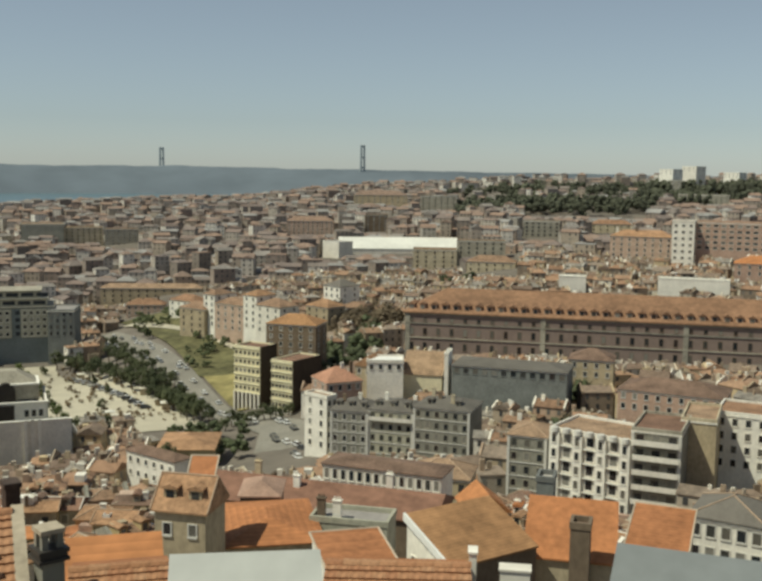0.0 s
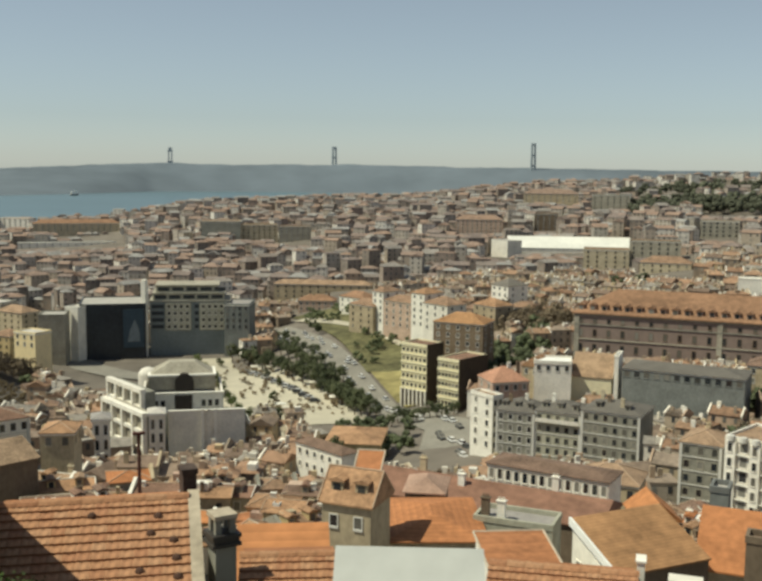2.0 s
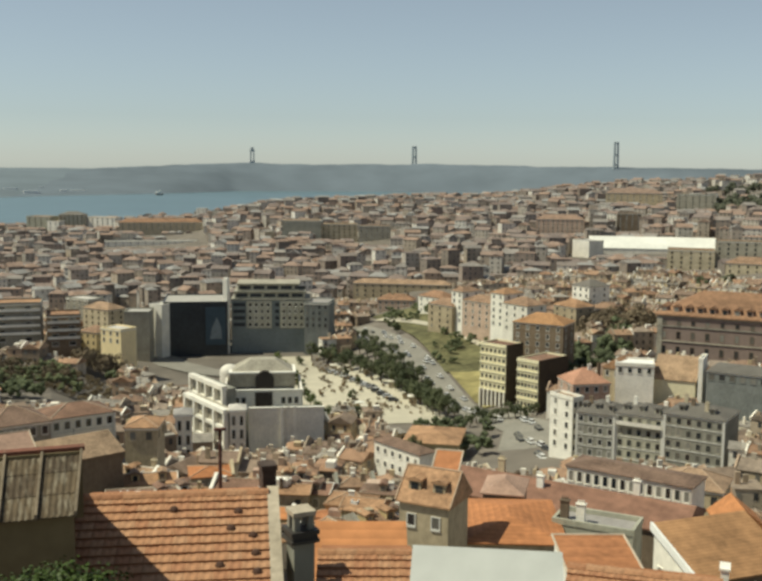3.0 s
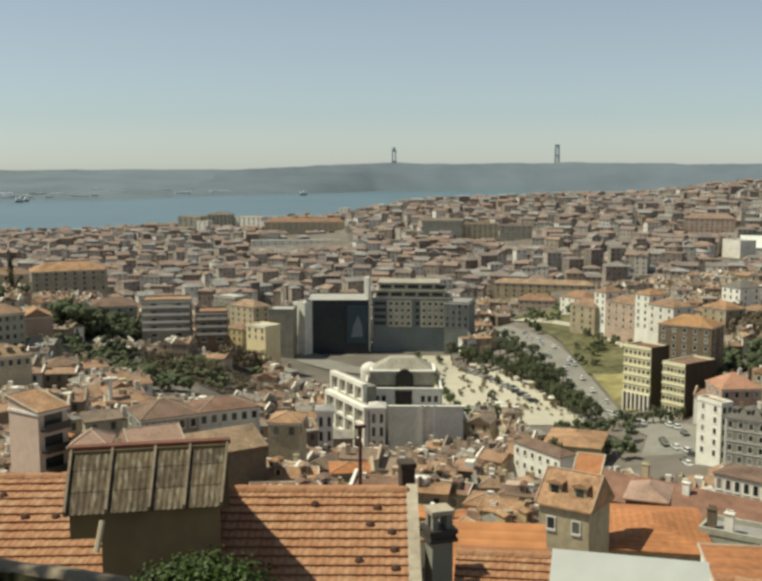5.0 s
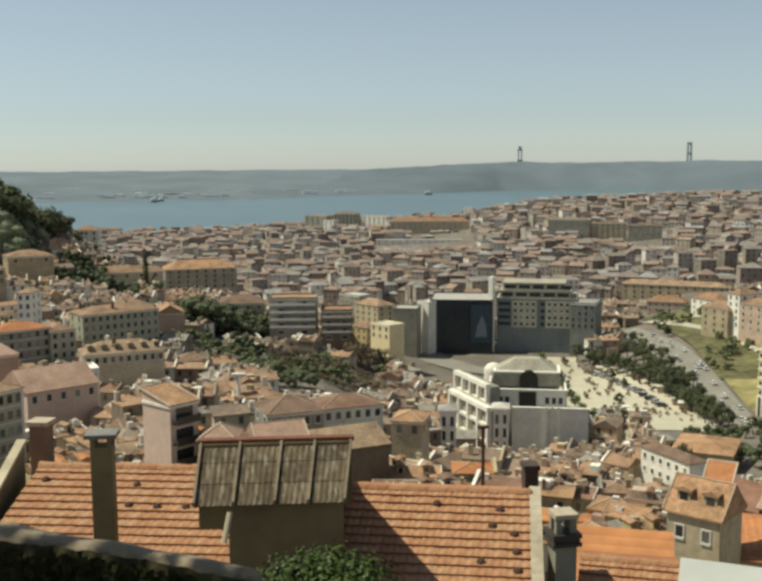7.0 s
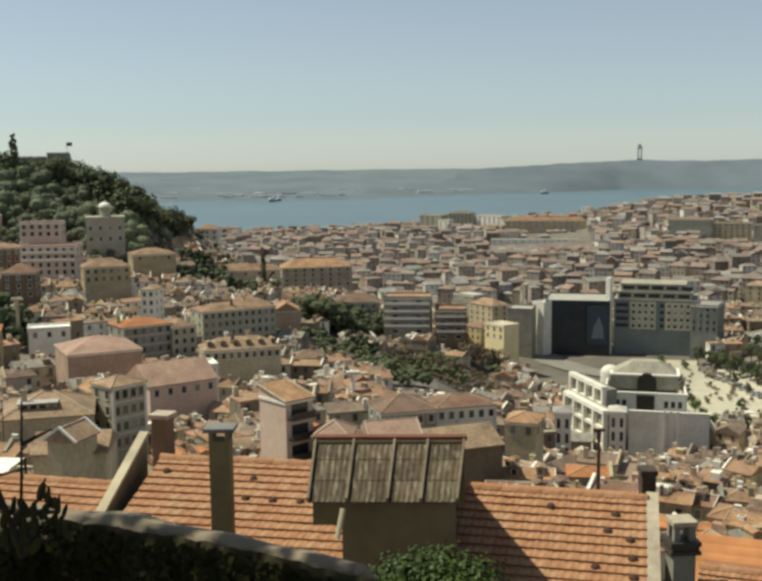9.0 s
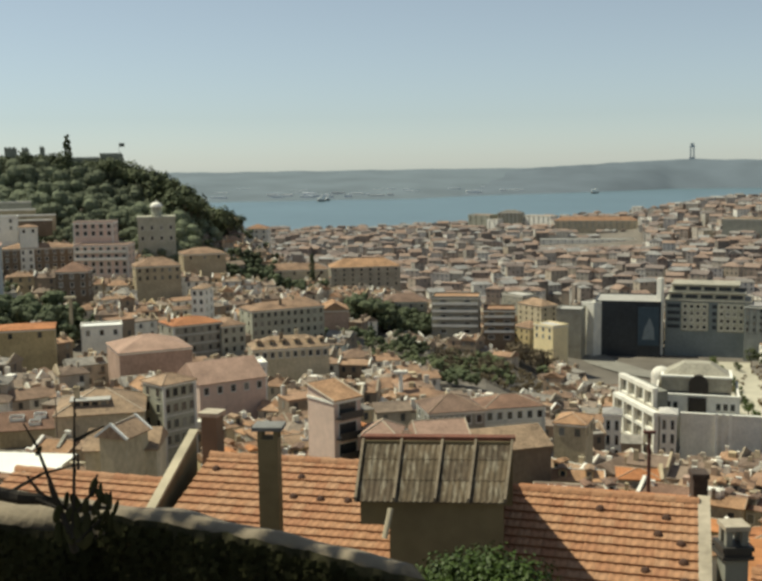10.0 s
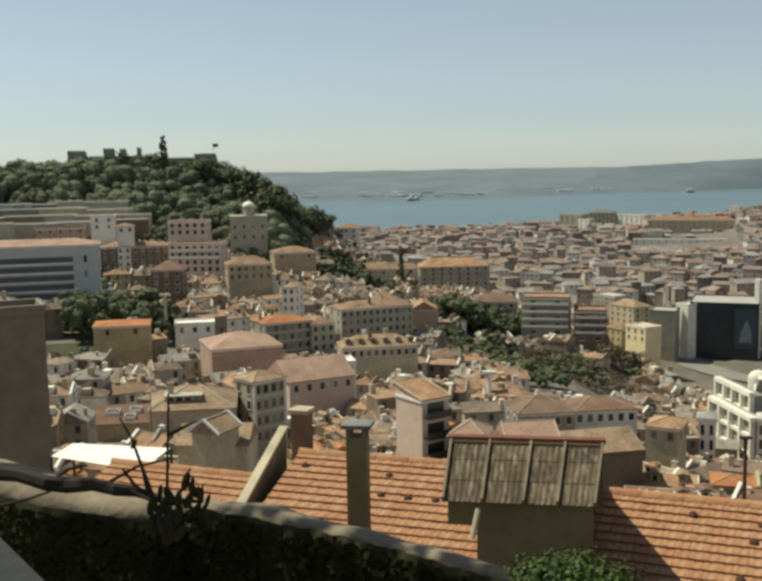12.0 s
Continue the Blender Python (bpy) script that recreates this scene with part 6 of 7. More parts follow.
ob = thing("chimney", swung(u, v) @ pose(u, v, 0), "broad brown plastered chimney stack with a flat top", "chimney")
Shape().box(-0.22, 0.22, -0.22, 0.22, 104.5, 108.42).put("shaft", WALLS["brown"], ob)
Shape().box(-0.28, 0.28, -0.28, 0.28, 108.42, 108.53).put("cap", MOSS, ob)


SHEET = mat("lichened_fibre_cement", [(0.094, 0.07, 0.042), (0.105, 0.078, 0.047), (0.085, 0.062, 0.039)], grain=7, spread=0.45, bump=0.4)
BATTEN = mat("weathered_batten", [(0.2, 0.16, 0.11)], grain=8, spread=0.4)


def lichen(m):
    """Pale growth in short streaks along the slope of the sheets."""
    n, l = m.node_tree.nodes, m.node_tree.links
    b = n["Principled BSDF"]
    base = b.inputs["Base Color"].links[0].from_socket
    co, run, no = n.new("ShaderNodeTexCoord"), n.new("ShaderNodeMapping"), n.new("ShaderNodeTexNoise")
    run.inputs["Scale"].default_value = (13, 3.2, 3.2)
    no.inputs["Scale"].default_value, no.inputs["Detail"].default_value = 1.0, 3
    l.new(co.outputs["Object"], run.inputs["Vector"])
    l.new(run.outputs[0], no.inputs["Vector"])
    edge = n.new("ShaderNodeMapRange")
    edge.inputs["From Min"].default_value, edge.inputs["From Max"].default_value = 0.5, 0.68
    edge.inputs["To Max"].default_value = 0.8
    l.new(no.outputs[0], edge.inputs["Value"])
    mix = n.new("ShaderNodeMix")
    mix.data_type = "RGBA"
    l.new(edge.outputs[0], mix.inputs["Factor"])
    l.new(base, mix.inputs["A"])
    mix.inputs["B"].default_value = (0.25, 0.215, 0.155, 1)
    l.new(mix.outputs["Result"], b.inputs["Base Color"])


lichen(SHEET)


def dormer_box():
    """The roof hut: plastered walls and a pitched roof of corrugated sheets in four bays between battens."""
    ob = thing("roof_hut", ROW, "plastered roof hut with a weathered corrugated roof", "roof hut")
    u0, u1, vf, vb, zf, zb = -1.95, 0.82, 17.45, 18.65, 109.1, 109.86
    Shape().box(-1.4, u1 - 0.2, vf + 0.08, vb + 3.6, 102.5, zf - 0.4).put("wall", PLASTER, ob)
    Shape().box(u0 + 0.03, -1.4, vf + 0.12, vb, zf - 0.5, zf - 0.06).put("bay", PLASTER, ob, "overhanging plastered bay")
    Shape().box(-1.4, u1 - 0.2, vf + 0.08, vb, zf - 0.4, zf - 0.06).put("front_wall", PLASTER, ob)
    Shape().add([(u0, vb - 0.1, zf - 0.3), (u1, vb - 0.1, zf - 0.3), (u1, vb + 0.1, zf - 0.3), (u0, vb + 0.1, zf - 0.3), (u0, vb - 0.1, zb), (u1, vb - 0.1, zb), (u1, vb + 0.1, zb), (u0, vb + 0.1, zb)],
                [(0, 1, 5, 4), (1, 2, 6, 5), (2, 3, 7, 6), (3, 0, 4, 7), (4, 5, 6, 7)]).put("back_wall", PLASTER, ob)
    edges = (u0, u0 + 0.72, u0 + 1.48, u0 + 2.1, u1)
    lean = lambda q: q - 0.04 - 0.15 * (q - u0) / (u1 - u0)     # the eaves stand a little to one side of the ridge
    Shape().add([(u0, vb, zf - 0.5), (u1, vb, zf - 0.5), (u1, vb + 3.7, zf - 1.6), (u0, vb + 3.7, zf - 1.6), (u0, vb, zb - 0.03), (u1, vb, zb - 0.03), (u1, vb + 3.7, zb - 1.75), (u0, vb + 3.7, zb - 1.75)],
                [(0, 1, 5, 4), (1, 2, 6, 5), (2, 3, 7, 6), (3, 0, 4, 7), (4, 5, 6, 7)]).put("back_slope", PLASTER, ob)
    for k in range(4):
        a, b = edges[k], edges[k + 1]
        n = int((b - a) / 0.018)
        for row in range(3):                                     # three sheets overlap down each bay
            q0, q1 = row / 3, (row + 1) / 3 + (0.05 if row < 2 else 0)
            v = []
            for i in range(n + 1):
                x = a + (b - a) * i / n
                z = 0.007 * math.sin(x / 0.105 * 2 * math.pi)
                lo, hi = Vector((lean(x), vf - 0.05, zf - 0.03)), Vector((x, vb, zb))
                p, q = lo.lerp(hi, q0) + Vector((0, 0, z + 0.014)), lo.lerp(hi, q1) + Vector((0, 0, z))
                v += [tuple(p), tuple(q), (p.x, p.y, p.z - 0.02), (q.x, q.y, q.z - 0.02)]
            f = [(4 * i, 4 * i + 4, 4 * i + 5, 4 * i + 1) for i in range(n)] + [(4 * i + 2, 4 * i + 3, 4 * i + 7, 4 * i + 6) for i in range(n)] + [(4 * i, 4 * i + 2, 4 * i + 6, 4 * i + 4) for i in range(n)]
            o = new("sheet", mesh("sheet", v, f, [SHEET]))
            o.parent = ob
    for x in edges:
        Shape().add([(lean(x) - 0.022, vf - 0.07, zf - 0.02), (lean(x) + 0.022, vf - 0.07, zf - 0.02), (x + 0.022, vb, zb + 0.01), (x - 0.022, vb, zb + 0.01), (lean(x) - 0.022, vf - 0.07, zf + 0.06), (lean(x) + 0.022, vf - 0.07, zf + 0.06), (x + 0.022, vb, zb + 0.08), (x - 0.022, vb, zb + 0.08)],
                    [(0, 1, 5, 4), (1, 2, 6, 5), (2, 3, 7, 6), (3, 0, 4, 7), (4, 5, 6, 7)]).put("batten", BATTEN, ob, "pale weathered wooden batten")
    Shape().box(u0 - 0.05, u1 + 0.05, vb - 0.06, vb + 0.14, zb + 0.0, zb + 0.07).put("ridge_board", mat("rusty_flashing", [(0.17, 0.07, 0.045)], grain=8, spread=0.3), ob, "rusty red ridge flashing")
    Shape().tube([(-1.36, vf - 0.1, zf - 0.12), (-1.46, vf - 0.3, zf - 0.6)], [0.05, 0.05], 6).put("pipe", WALLS["cream"], ob, "pale pipe")
    return ob


dormer_box()


def chimney_tall():
    u, v = on_row(6.36, 20.0)
    ob = thing("chimney", ROW @ pose(u, v, 0), "tall plain plastered chimney with a flat slab cap", "chimney")
    Shape().box(-0.2, 0.2, -0.2, 0.2, 104.5, 109.62).put("shaft", PLASTER, ob)
    for a in (-0.16, 0.16):
        for b in (-0.16, 0.16):
            Shape().box(a - 0.04, a + 0.04, b - 0.04, b + 0.04, 109.62, 109.8).put("pillar", PLASTER, ob)
    Shape().box(-0.3, 0.3, -0.27, 0.27, 109.8, 109.88).put("cap", mat("pale_slab", [(0.2, 0.195, 0.18)], grain=6, spread=0.3), ob, "pale concrete slab")


def chimney_collared():
    u, v = on_row(-19.6, 20.0)
    ob = thing("chimney", ROW @ pose(u, v, 0, 0, 0, 6), "grey rendered chimney with a dark collar and pots", "chimney")
    Shape().box(-0.22, 0.22, -0.22, 0.22, 103, 107.45).put("shaft", WALLS["grey"], ob)
    Shape().box(-0.3, 0.3, -0.3, 0.3, 107.45, 107.52).box(-0.27, 0.27, -0.27, 0.27, 107.52, 107.62).box(-0.3, 0.3, -0.3, 0.3, 107.62, 107.7).put("collar", DARK, ob, "dark stepped collar")
    for a, b in ((-0.15, -0.15), (0.15, -0.15), (0.15, 0.15), (-0.15, 0.15)):
        Shape().box(a - 0.06, a + 0.06, b - 0.06, b + 0.06, 107.7, 108.0).put("pot", WALLS["grey"], ob)
    Shape().box(-0.24, 0.24, -0.24, 0.24, 108.0, 108.09).put("cap", MOSS, ob)
    u, v = on_row(-17.72, 22.3)
    ob = thing("chimney", ROW @ pose(u, v, 0), "narrow dark brick chimney", "chimney")
    Shape().box(-0.15, 0.15, -0.2, 0.2, 105, 108.25).box(-0.18, 0.18, -0.23, 0.23, 108.25, 108.36).put("shaft", mat("dark_brick", [(0.07, 0.05, 0.04)], grain=7, spread=0.4), ob)


chimney_tall()
chimney_collared()


def awning():
    ob = thing("awning", pose(0, 0, 0), "white canvas awning stretched over a terrace", "awning")
    c = [toward(22.14, -14.56, 31.6), toward(16.89, -15.25, 30.2), toward(18.72, -16.3, 28.4), toward(23.3, -15.13, 30.6)]
    n = 8
    v, f = [], []
    for i in range(n + 1):
        for j in range(n + 1):
            a, b = i / n, j / n
            p = (c[0] * (1 - a) + c[1] * a) * (1 - b) + (c[3] * (1 - a) + c[2] * a) * b
            v.append((p.x, p.y, p.z - 0.12 * math.sin(a * math.pi) * math.sin(b * math.pi)))
    f = [(i * (n + 1) + j, (i + 1) * (n + 1) + j, (i + 1) * (n + 1) + j + 1, i * (n + 1) + j + 1) for i in range(n) for j in range(n)]
    o = new("canvas", mesh("canvas", v, f, [CLOTH]))
    o.parent = ob
    for p in c:
        Shape().cylinder(p.x, p.y, ground(p.x, p.y) - 0.3, p.z, 0.04, 0.04, 6).put("post", DARK, ob)


awning()


def shed_roof(label, az0, az1, el0, el1, r, depth, drop, material, name="outhouse", turn=0.0):
    """A low outhouse with a sheet roof that slopes towards the eye from el0 at its far edge."""
    az = (az0 + az1) / 2
    w = r * radians(az0 - az1) / math.cos(radians(turn))
    z = EYE.z + r * math.tan(radians((el0 + el1) / 2))
    x, y = spot(az, r)
    ob = thing(name, pose(x, y, z, 0, 0, az + turn), label, "outhouse")
    Shape().box(-w / 2 + 0.1, w / 2 - 0.1, -depth, 0, -8, -drop - 0.05).put("wall", PLASTER, ob)
    v = [(-w / 2, 0, 0), (w / 2, 0, 0), (w / 2, -depth - 0.15, -drop), (-w / 2, -depth - 0.15, -drop)]
    Shape().add(v + [(a, b, c - 0.08) for a, b, c in v], [(0, 3, 2, 1), (4, 5, 6, 7), (0, 1, 5, 4), (1, 2, 6, 5), (2, 3, 7, 6), (3, 0, 4, 7)]).put("roof", material, ob)
    return ob


shed_roof("low outhouse with a pale painted sheet roof", -26.1, -34.7, -20.95, -21.1, 21, 3.0, 2.2, PALE_SHEET)
shed_roof("outhouse with a blue-grey sheet roof", -51.6, -64, -20.2, -19.8, 30, 5, 2.2, BLUE_GREY)
shed_roof("tile-coloured lean-to roof beside the chimney", -20.45, -25.7, -19.75, -19.75, 34, 4.0, 1.6, ROOFS["orange"], "lean_to")


def tiled_strip(label, az0, az1, el, r, courses):
    """A short tiled roof just below, square to the eye."""
    az = (az0 + az1) / 2
    w = r * radians(az0 - az1)
    z = EYE.z + r * math.tan(radians(el))
    ob = thing("lean_to", pose(0, 0, 0, 0, 0, az), label, "outhouse")
    Shape().box(-w / 2 + 0.1, w / 2 - 0.1, r - courses * 0.29, r + 1.0, z - 8, z - courses * 0.14 - 0.3).put("wall", PLASTER, ob)
    tiled_roof(ob, -w / 2, w / 2, r, z, courses)


tiled_strip("lean-to with courses of orange clay tiles", -20.6, -26.2, -21.5, 23, 8)
tiled_strip("low roof with courses of orange clay tiles", -35.0, -43.4, -21.8, 23, 6)
for az, el, r, half in ((-43.53, -20.9, 24, 0.09), (-45.97, -21.7, 24, 0.36)):
    x, y = spot(az, r)
    z = EYE.z + r * math.tan(radians(el))
    ob = thing("chimney", pose(x, y, z, 0, 0, az), "low white rendered chimney above the tiles", "chimney")
    Shape().box(-half, half, -0.2, 0.2, -8, 0).put("shaft", WALLS["white"], ob)
    Shape().box(-half - 0.03, half + 0.03, -0.23, 0.23, 0, 0.05).put("cap", WALLS["white"], ob)


# ---- the stone wall and its plants ----
def parapet():
    H = 2.0
    pts = []
    for az, el in ((36, -12.6), (25.9, -14.65), (20.95, -16.3), (15.7, -17.7), (10.25, -19.0), (4.7, -20.4), (-0.9, -21.7), (-2.9, -22.2)):
        pts.append(Vector((*spot(az, H / math.tan(radians(-el))), EYE.z - H)))
    v, f = [], []
    fine = []
    for k in range(len(pts) - 1):
        for i in range(8):
            fine.append(pts[k].lerp(pts[k + 1], i / 8))
    fine.append(pts[-1])
    prof = ((0.05, -2.2), (0.0, -0.12), (-0.03, -0.04), (-0.12, 0.02), (-0.25, 0.035), (-0.36, 0.0), (-0.4, -0.08), (-0.37, -0.18), (-0.4, -2.6))
    for k, p in enumerate(fine):
        d = (fine[min(k + 1, len(fine) - 1)] - fine[max(k - 1, 0)]).normalized()
        side = Vector((d.y, -d.x, 0))
        if side.dot(Vector((p.x, p.y, 0))) > 0:
            side = -side
        shrink = 1.0 if k < len(fine) - 3 else (0.85, 0.65, 0.4)[k - len(fine) + 3]
        thick = float(np.interp(polar(p.x, p.y)[0], (10, 24), (0.5, 1.3)))     # the wall grows thicker to one end
        for a, b in prof:
            a *= thick
            w = 0.03 * noise.noise((p.x * 3, p.y * 3, b * 2 + a))
            q = p + side * (-a * shrink + w) + Vector((0, 0, b + 0.03 * noise.noise((p.x * 2.2, p.y * 2.2, a * 3)) - (1 - shrink) * 0.2))
            v.append(tuple(q))
    n = len(prof)
    f = [(k * n + j, k * n + j + 1, (k + 1) * n + j + 1, (k + 1) * n + j) for k in range(len(fine) - 1) for j in range(n - 1)]
    f.append(tuple(range(len(v) - n, len(v))))
    me = mesh("wall_parapet", v, f, [STONEWORK])
    me.polygons.foreach_set("use_smooth", [True] * len(f))
    tagged(new("wall_parapet", me), "low rounded stone parapet wall with lichen in shade", "wall", kind="structure")


parapet()


def leafy(name, label, az, r, z, radius, height, material, seed, clumps, leaves, leaf, stems=5):
    x, y = spot(az, r)
    rnd = random.Random(seed)
    ob = thing(name, pose(x, y, z), label, "shrub")
    v, f = crown_data(rnd, radius, height, 0, clumps, leaves, leaf)
    o = new("leaves", mesh("leaves", v, f, [material]))
    o.parent = ob
    s = Shape()
    low = ground(x, y) - z - 0.2
    for i in range(stems):
        a = i * 6.283 / stems
        s.tube([(0.05 * math.cos(a), 0.05 * math.sin(a), low), (0.1 * math.cos(a), 0.1 * math.sin(a), low * 0.4), (radius * 0.5 * math.cos(a), radius * 0.5 * math.sin(a), height * 0.1)], [0.03, 0.025, 0.01])
    s.put("stem", BARK, ob)
    return ob


LEAF_BRIGHT = mat("bright_green_leaf", [(0.05, 0.08, 0.011), (0.033, 0.056, 0.009), (0.085, 0.122, 0.016)], rough=0.6, grain=5, spread=0.4, bump=0)
leafy("shrub", "bright green leafy shrub growing below the wall", -5.9, 9.5, 110.82, 0.7, 0.8, LEAF_BRIGHT, 8, 54, 260, 0.024)


def shade_tree():
    """The unseen tree beside the view: its crown is set to shade the stones and one bare bough hangs low."""
    ob = thing("tree", pose(-9.7, 6.0, 112.2), "dense dark unseen shade tree with a bare low bough over the wall", "tree")
    s = Shape().tube([(0, 0, -1.0), (0.1, 0.1, 2.2), (0.3, 0.5, 4.2), (0.8, 0.8, 5.6)], [0.3, 0.25, 0.2, 0.12], 10)
    for a in range(6):
        c, q = math.cos(a * 1.05), math.sin(a * 1.05)
        s.tube([(0.3, 0.5, 4.2), (3.0 + 0.8 * c, 0.5 + 0.8 * q, 5.6), (6.8 + 2.0 * c, 0.3 + 2.0 * q, 6.6)], [0.12, 0.08, 0.03], 6)
    s.put("trunk", BARK, ob)
    # crown shifted far off the trunk, out of view, to cast the shade
    v, f = crown_data(random.Random(21), 3.0, 2.2, 6.7, 36, 120, 0.09)
    v = [(a + 6.8, b + 0.3, c) for a, b, c in v]
    o = new("crown", mesh("crown", v, f, [LEAF]))
    o.parent = ob


shade_tree()
# unseen trees added behind the eye to keep sky light off the wall
for k, (x, y, z, size, kind) in enumerate(((-6.5, -3.0, 113.0, 9.5, "round"), (0.5, -6.5, 113.0, 10.5, "round"), (7.0, -4.5, 113.0, 9.5, "round"), (-2.5, -2.6, 113.2, 8.5, "pine"))):
    a, q = polar(x, y)
    sky_blocker = tree(a, q, size, kind)
    sky_blocker.name = "tree"


DARK_BARK = mat("dark_bark", [(0.035, 0.028, 0.02)], grain=6, spread=0.4)
# for the plant, and for leaves that stand for shade on the wall
PLANT_AND_SHADE_LEAF = mat("plant_and_shade_leaf", [(0.048, 0.046, 0.022), (0.058, 0.056, 0.026), (0.04, 0.04, 0.018)], rough=1.0, grain=2, spread=0.4, bump=0, spec=0.03)


def bough(name, label, pts, radii, twigs=(), tufts=()):
    """A bare bough, its points given as az, el and distance from the eye."""
    p = [toward(*q) for q in pts]
    ob = thing(name, Matrix.Translation(p[0]), label, "branch")
    s = Shape().tube([tuple(q - p[0]) for q in p], radii, 8)
    s.put("stem", DARK_BARK, ob)
    for tw in twigs:
        q = [toward(*k) - p[0] for k in tw]
        Shape().tube([tuple(k) for k in q], [0.012, 0.009, 0.005][:len(q)], 6).put("twig", DARK_BARK, ob)
    rnd = random.Random(5)
    for az, el, r, size in tufts:
        o = toward(az, el, r) - p[0]
        v = []
        for k in range(7):
            e = math.pi * k / 6
            v += [(size * 0.42 * math.sin(e) * math.cos(c * 1.0472), size * 0.16 * math.sin(e) * math.sin(c * 1.0472), -size * math.cos(e)) for c in range(6)]
        lean = pose(0, 0, 0, rnd.uniform(-20, 20), rnd.uniform(-28, 28), rnd.uniform(0, 90))
        pad = Shape().add(v, [(k * 6 + c, k * 6 + (c + 1) % 6, k * 6 + 6 + (c + 1) % 6, k * 6 + 6 + c) for k in range(6) for c in range(6)]).put("leaf", PLANT_AND_SHADE_LEAF, ob, "dark fleshy leaf")
        pad.matrix_local = Matrix.Translation(o) @ lean
    return ob


bough("bough", "dark bare bough lying along the wall", ((29, -14.9, 6.5), (26.5, -15.6, 6.4), (25.0, -15.9, 6.3), (23.6, -16.5, 6.2), (22.6, -16.7, 6.2), (21.2, -16.8, 6.1), (20.0, -17.2, 6.0), (18.9, -17.4, 6.0), (17.4, -18.0, 5.9), (15.5, -18.2, 5.9)), (0.052, 0.05, 0.044, 0.047, 0.05, 0.04, 0.038, 0.032, 0.022, 0.01),
      twigs=(((26.5, -17.4, 6.0), (24.6, -17.2, 6.0), (22.8, -16.8, 6.1)), ((20.6, -16.9, 6.1), (18.8, -16.1, 6.1), (16.9, -15.8, 6.1)), ((23.6, -16.5, 6.2), (22.4, -15.9, 6.2), (21.4, -15.8, 6.2)), ((19.4, -17.2, 6.0), (18.2, -17.9, 5.9), (17.2, -18.9, 5.8))))
bough("plant", "pruned woody plant with upright dark stems and fleshy leaves", ((17.3, -20.2, 5.5), (17.6, -19.2, 5.4), (18.0, -17.8, 5.4), (18.6, -15.9, 5.4), (19.0, -14.6, 5.4), (19.6, -13.4, 5.4)), (0.022, 0.018, 0.013, 0.009, 0.007, 0.004),
      twigs=(((17.4, -19.6, 5.4), (17.2, -17.4, 5.4), (16.9, -12.3, 5.4)), ((17.4, -18.6, 5.4), (16.2, -17.3, 5.4), (15.9, -16.4, 5.4)), ((17.2, -19.8, 5.4), (15.6, -18.6, 5.4), (15.2, -17.3, 5.4)), ((18.0, -17.8, 5.4), (19.0, -17.0, 5.4), (19.6, -16.1, 5.4)), ((17.1, -14.6, 5.4), (16.2, -14.2, 5.4), (15.4, -13.9, 5.4)), ((17.3, -18.4, 5.4), (18.3, -17.4, 5.4), (18.5, -16.5, 5.4))),
      tufts=[(15.3 + 0.25 * (i % 4) + 0.1 * (i % 3), -18.9 + 0.26 * i, 5.4, 0.05) for i in range(8)] + [(15.0 + 0.3 * (i % 3), -19.3 + 0.35 * i, 5.4, 0.045) for i in range(5)] + [(16.6 + 0.5 * (i % 4), -19.8 + 0.22 * i, 5.4, 0.055) for i in range(11)] + [(18.9, -14.9, 5.4, 0.03), (17.0, -14.3, 5.4, 0.025), (17.1, -16.0, 5.4, 0.035), (16.9, -13.2, 5.4, 0.02)])


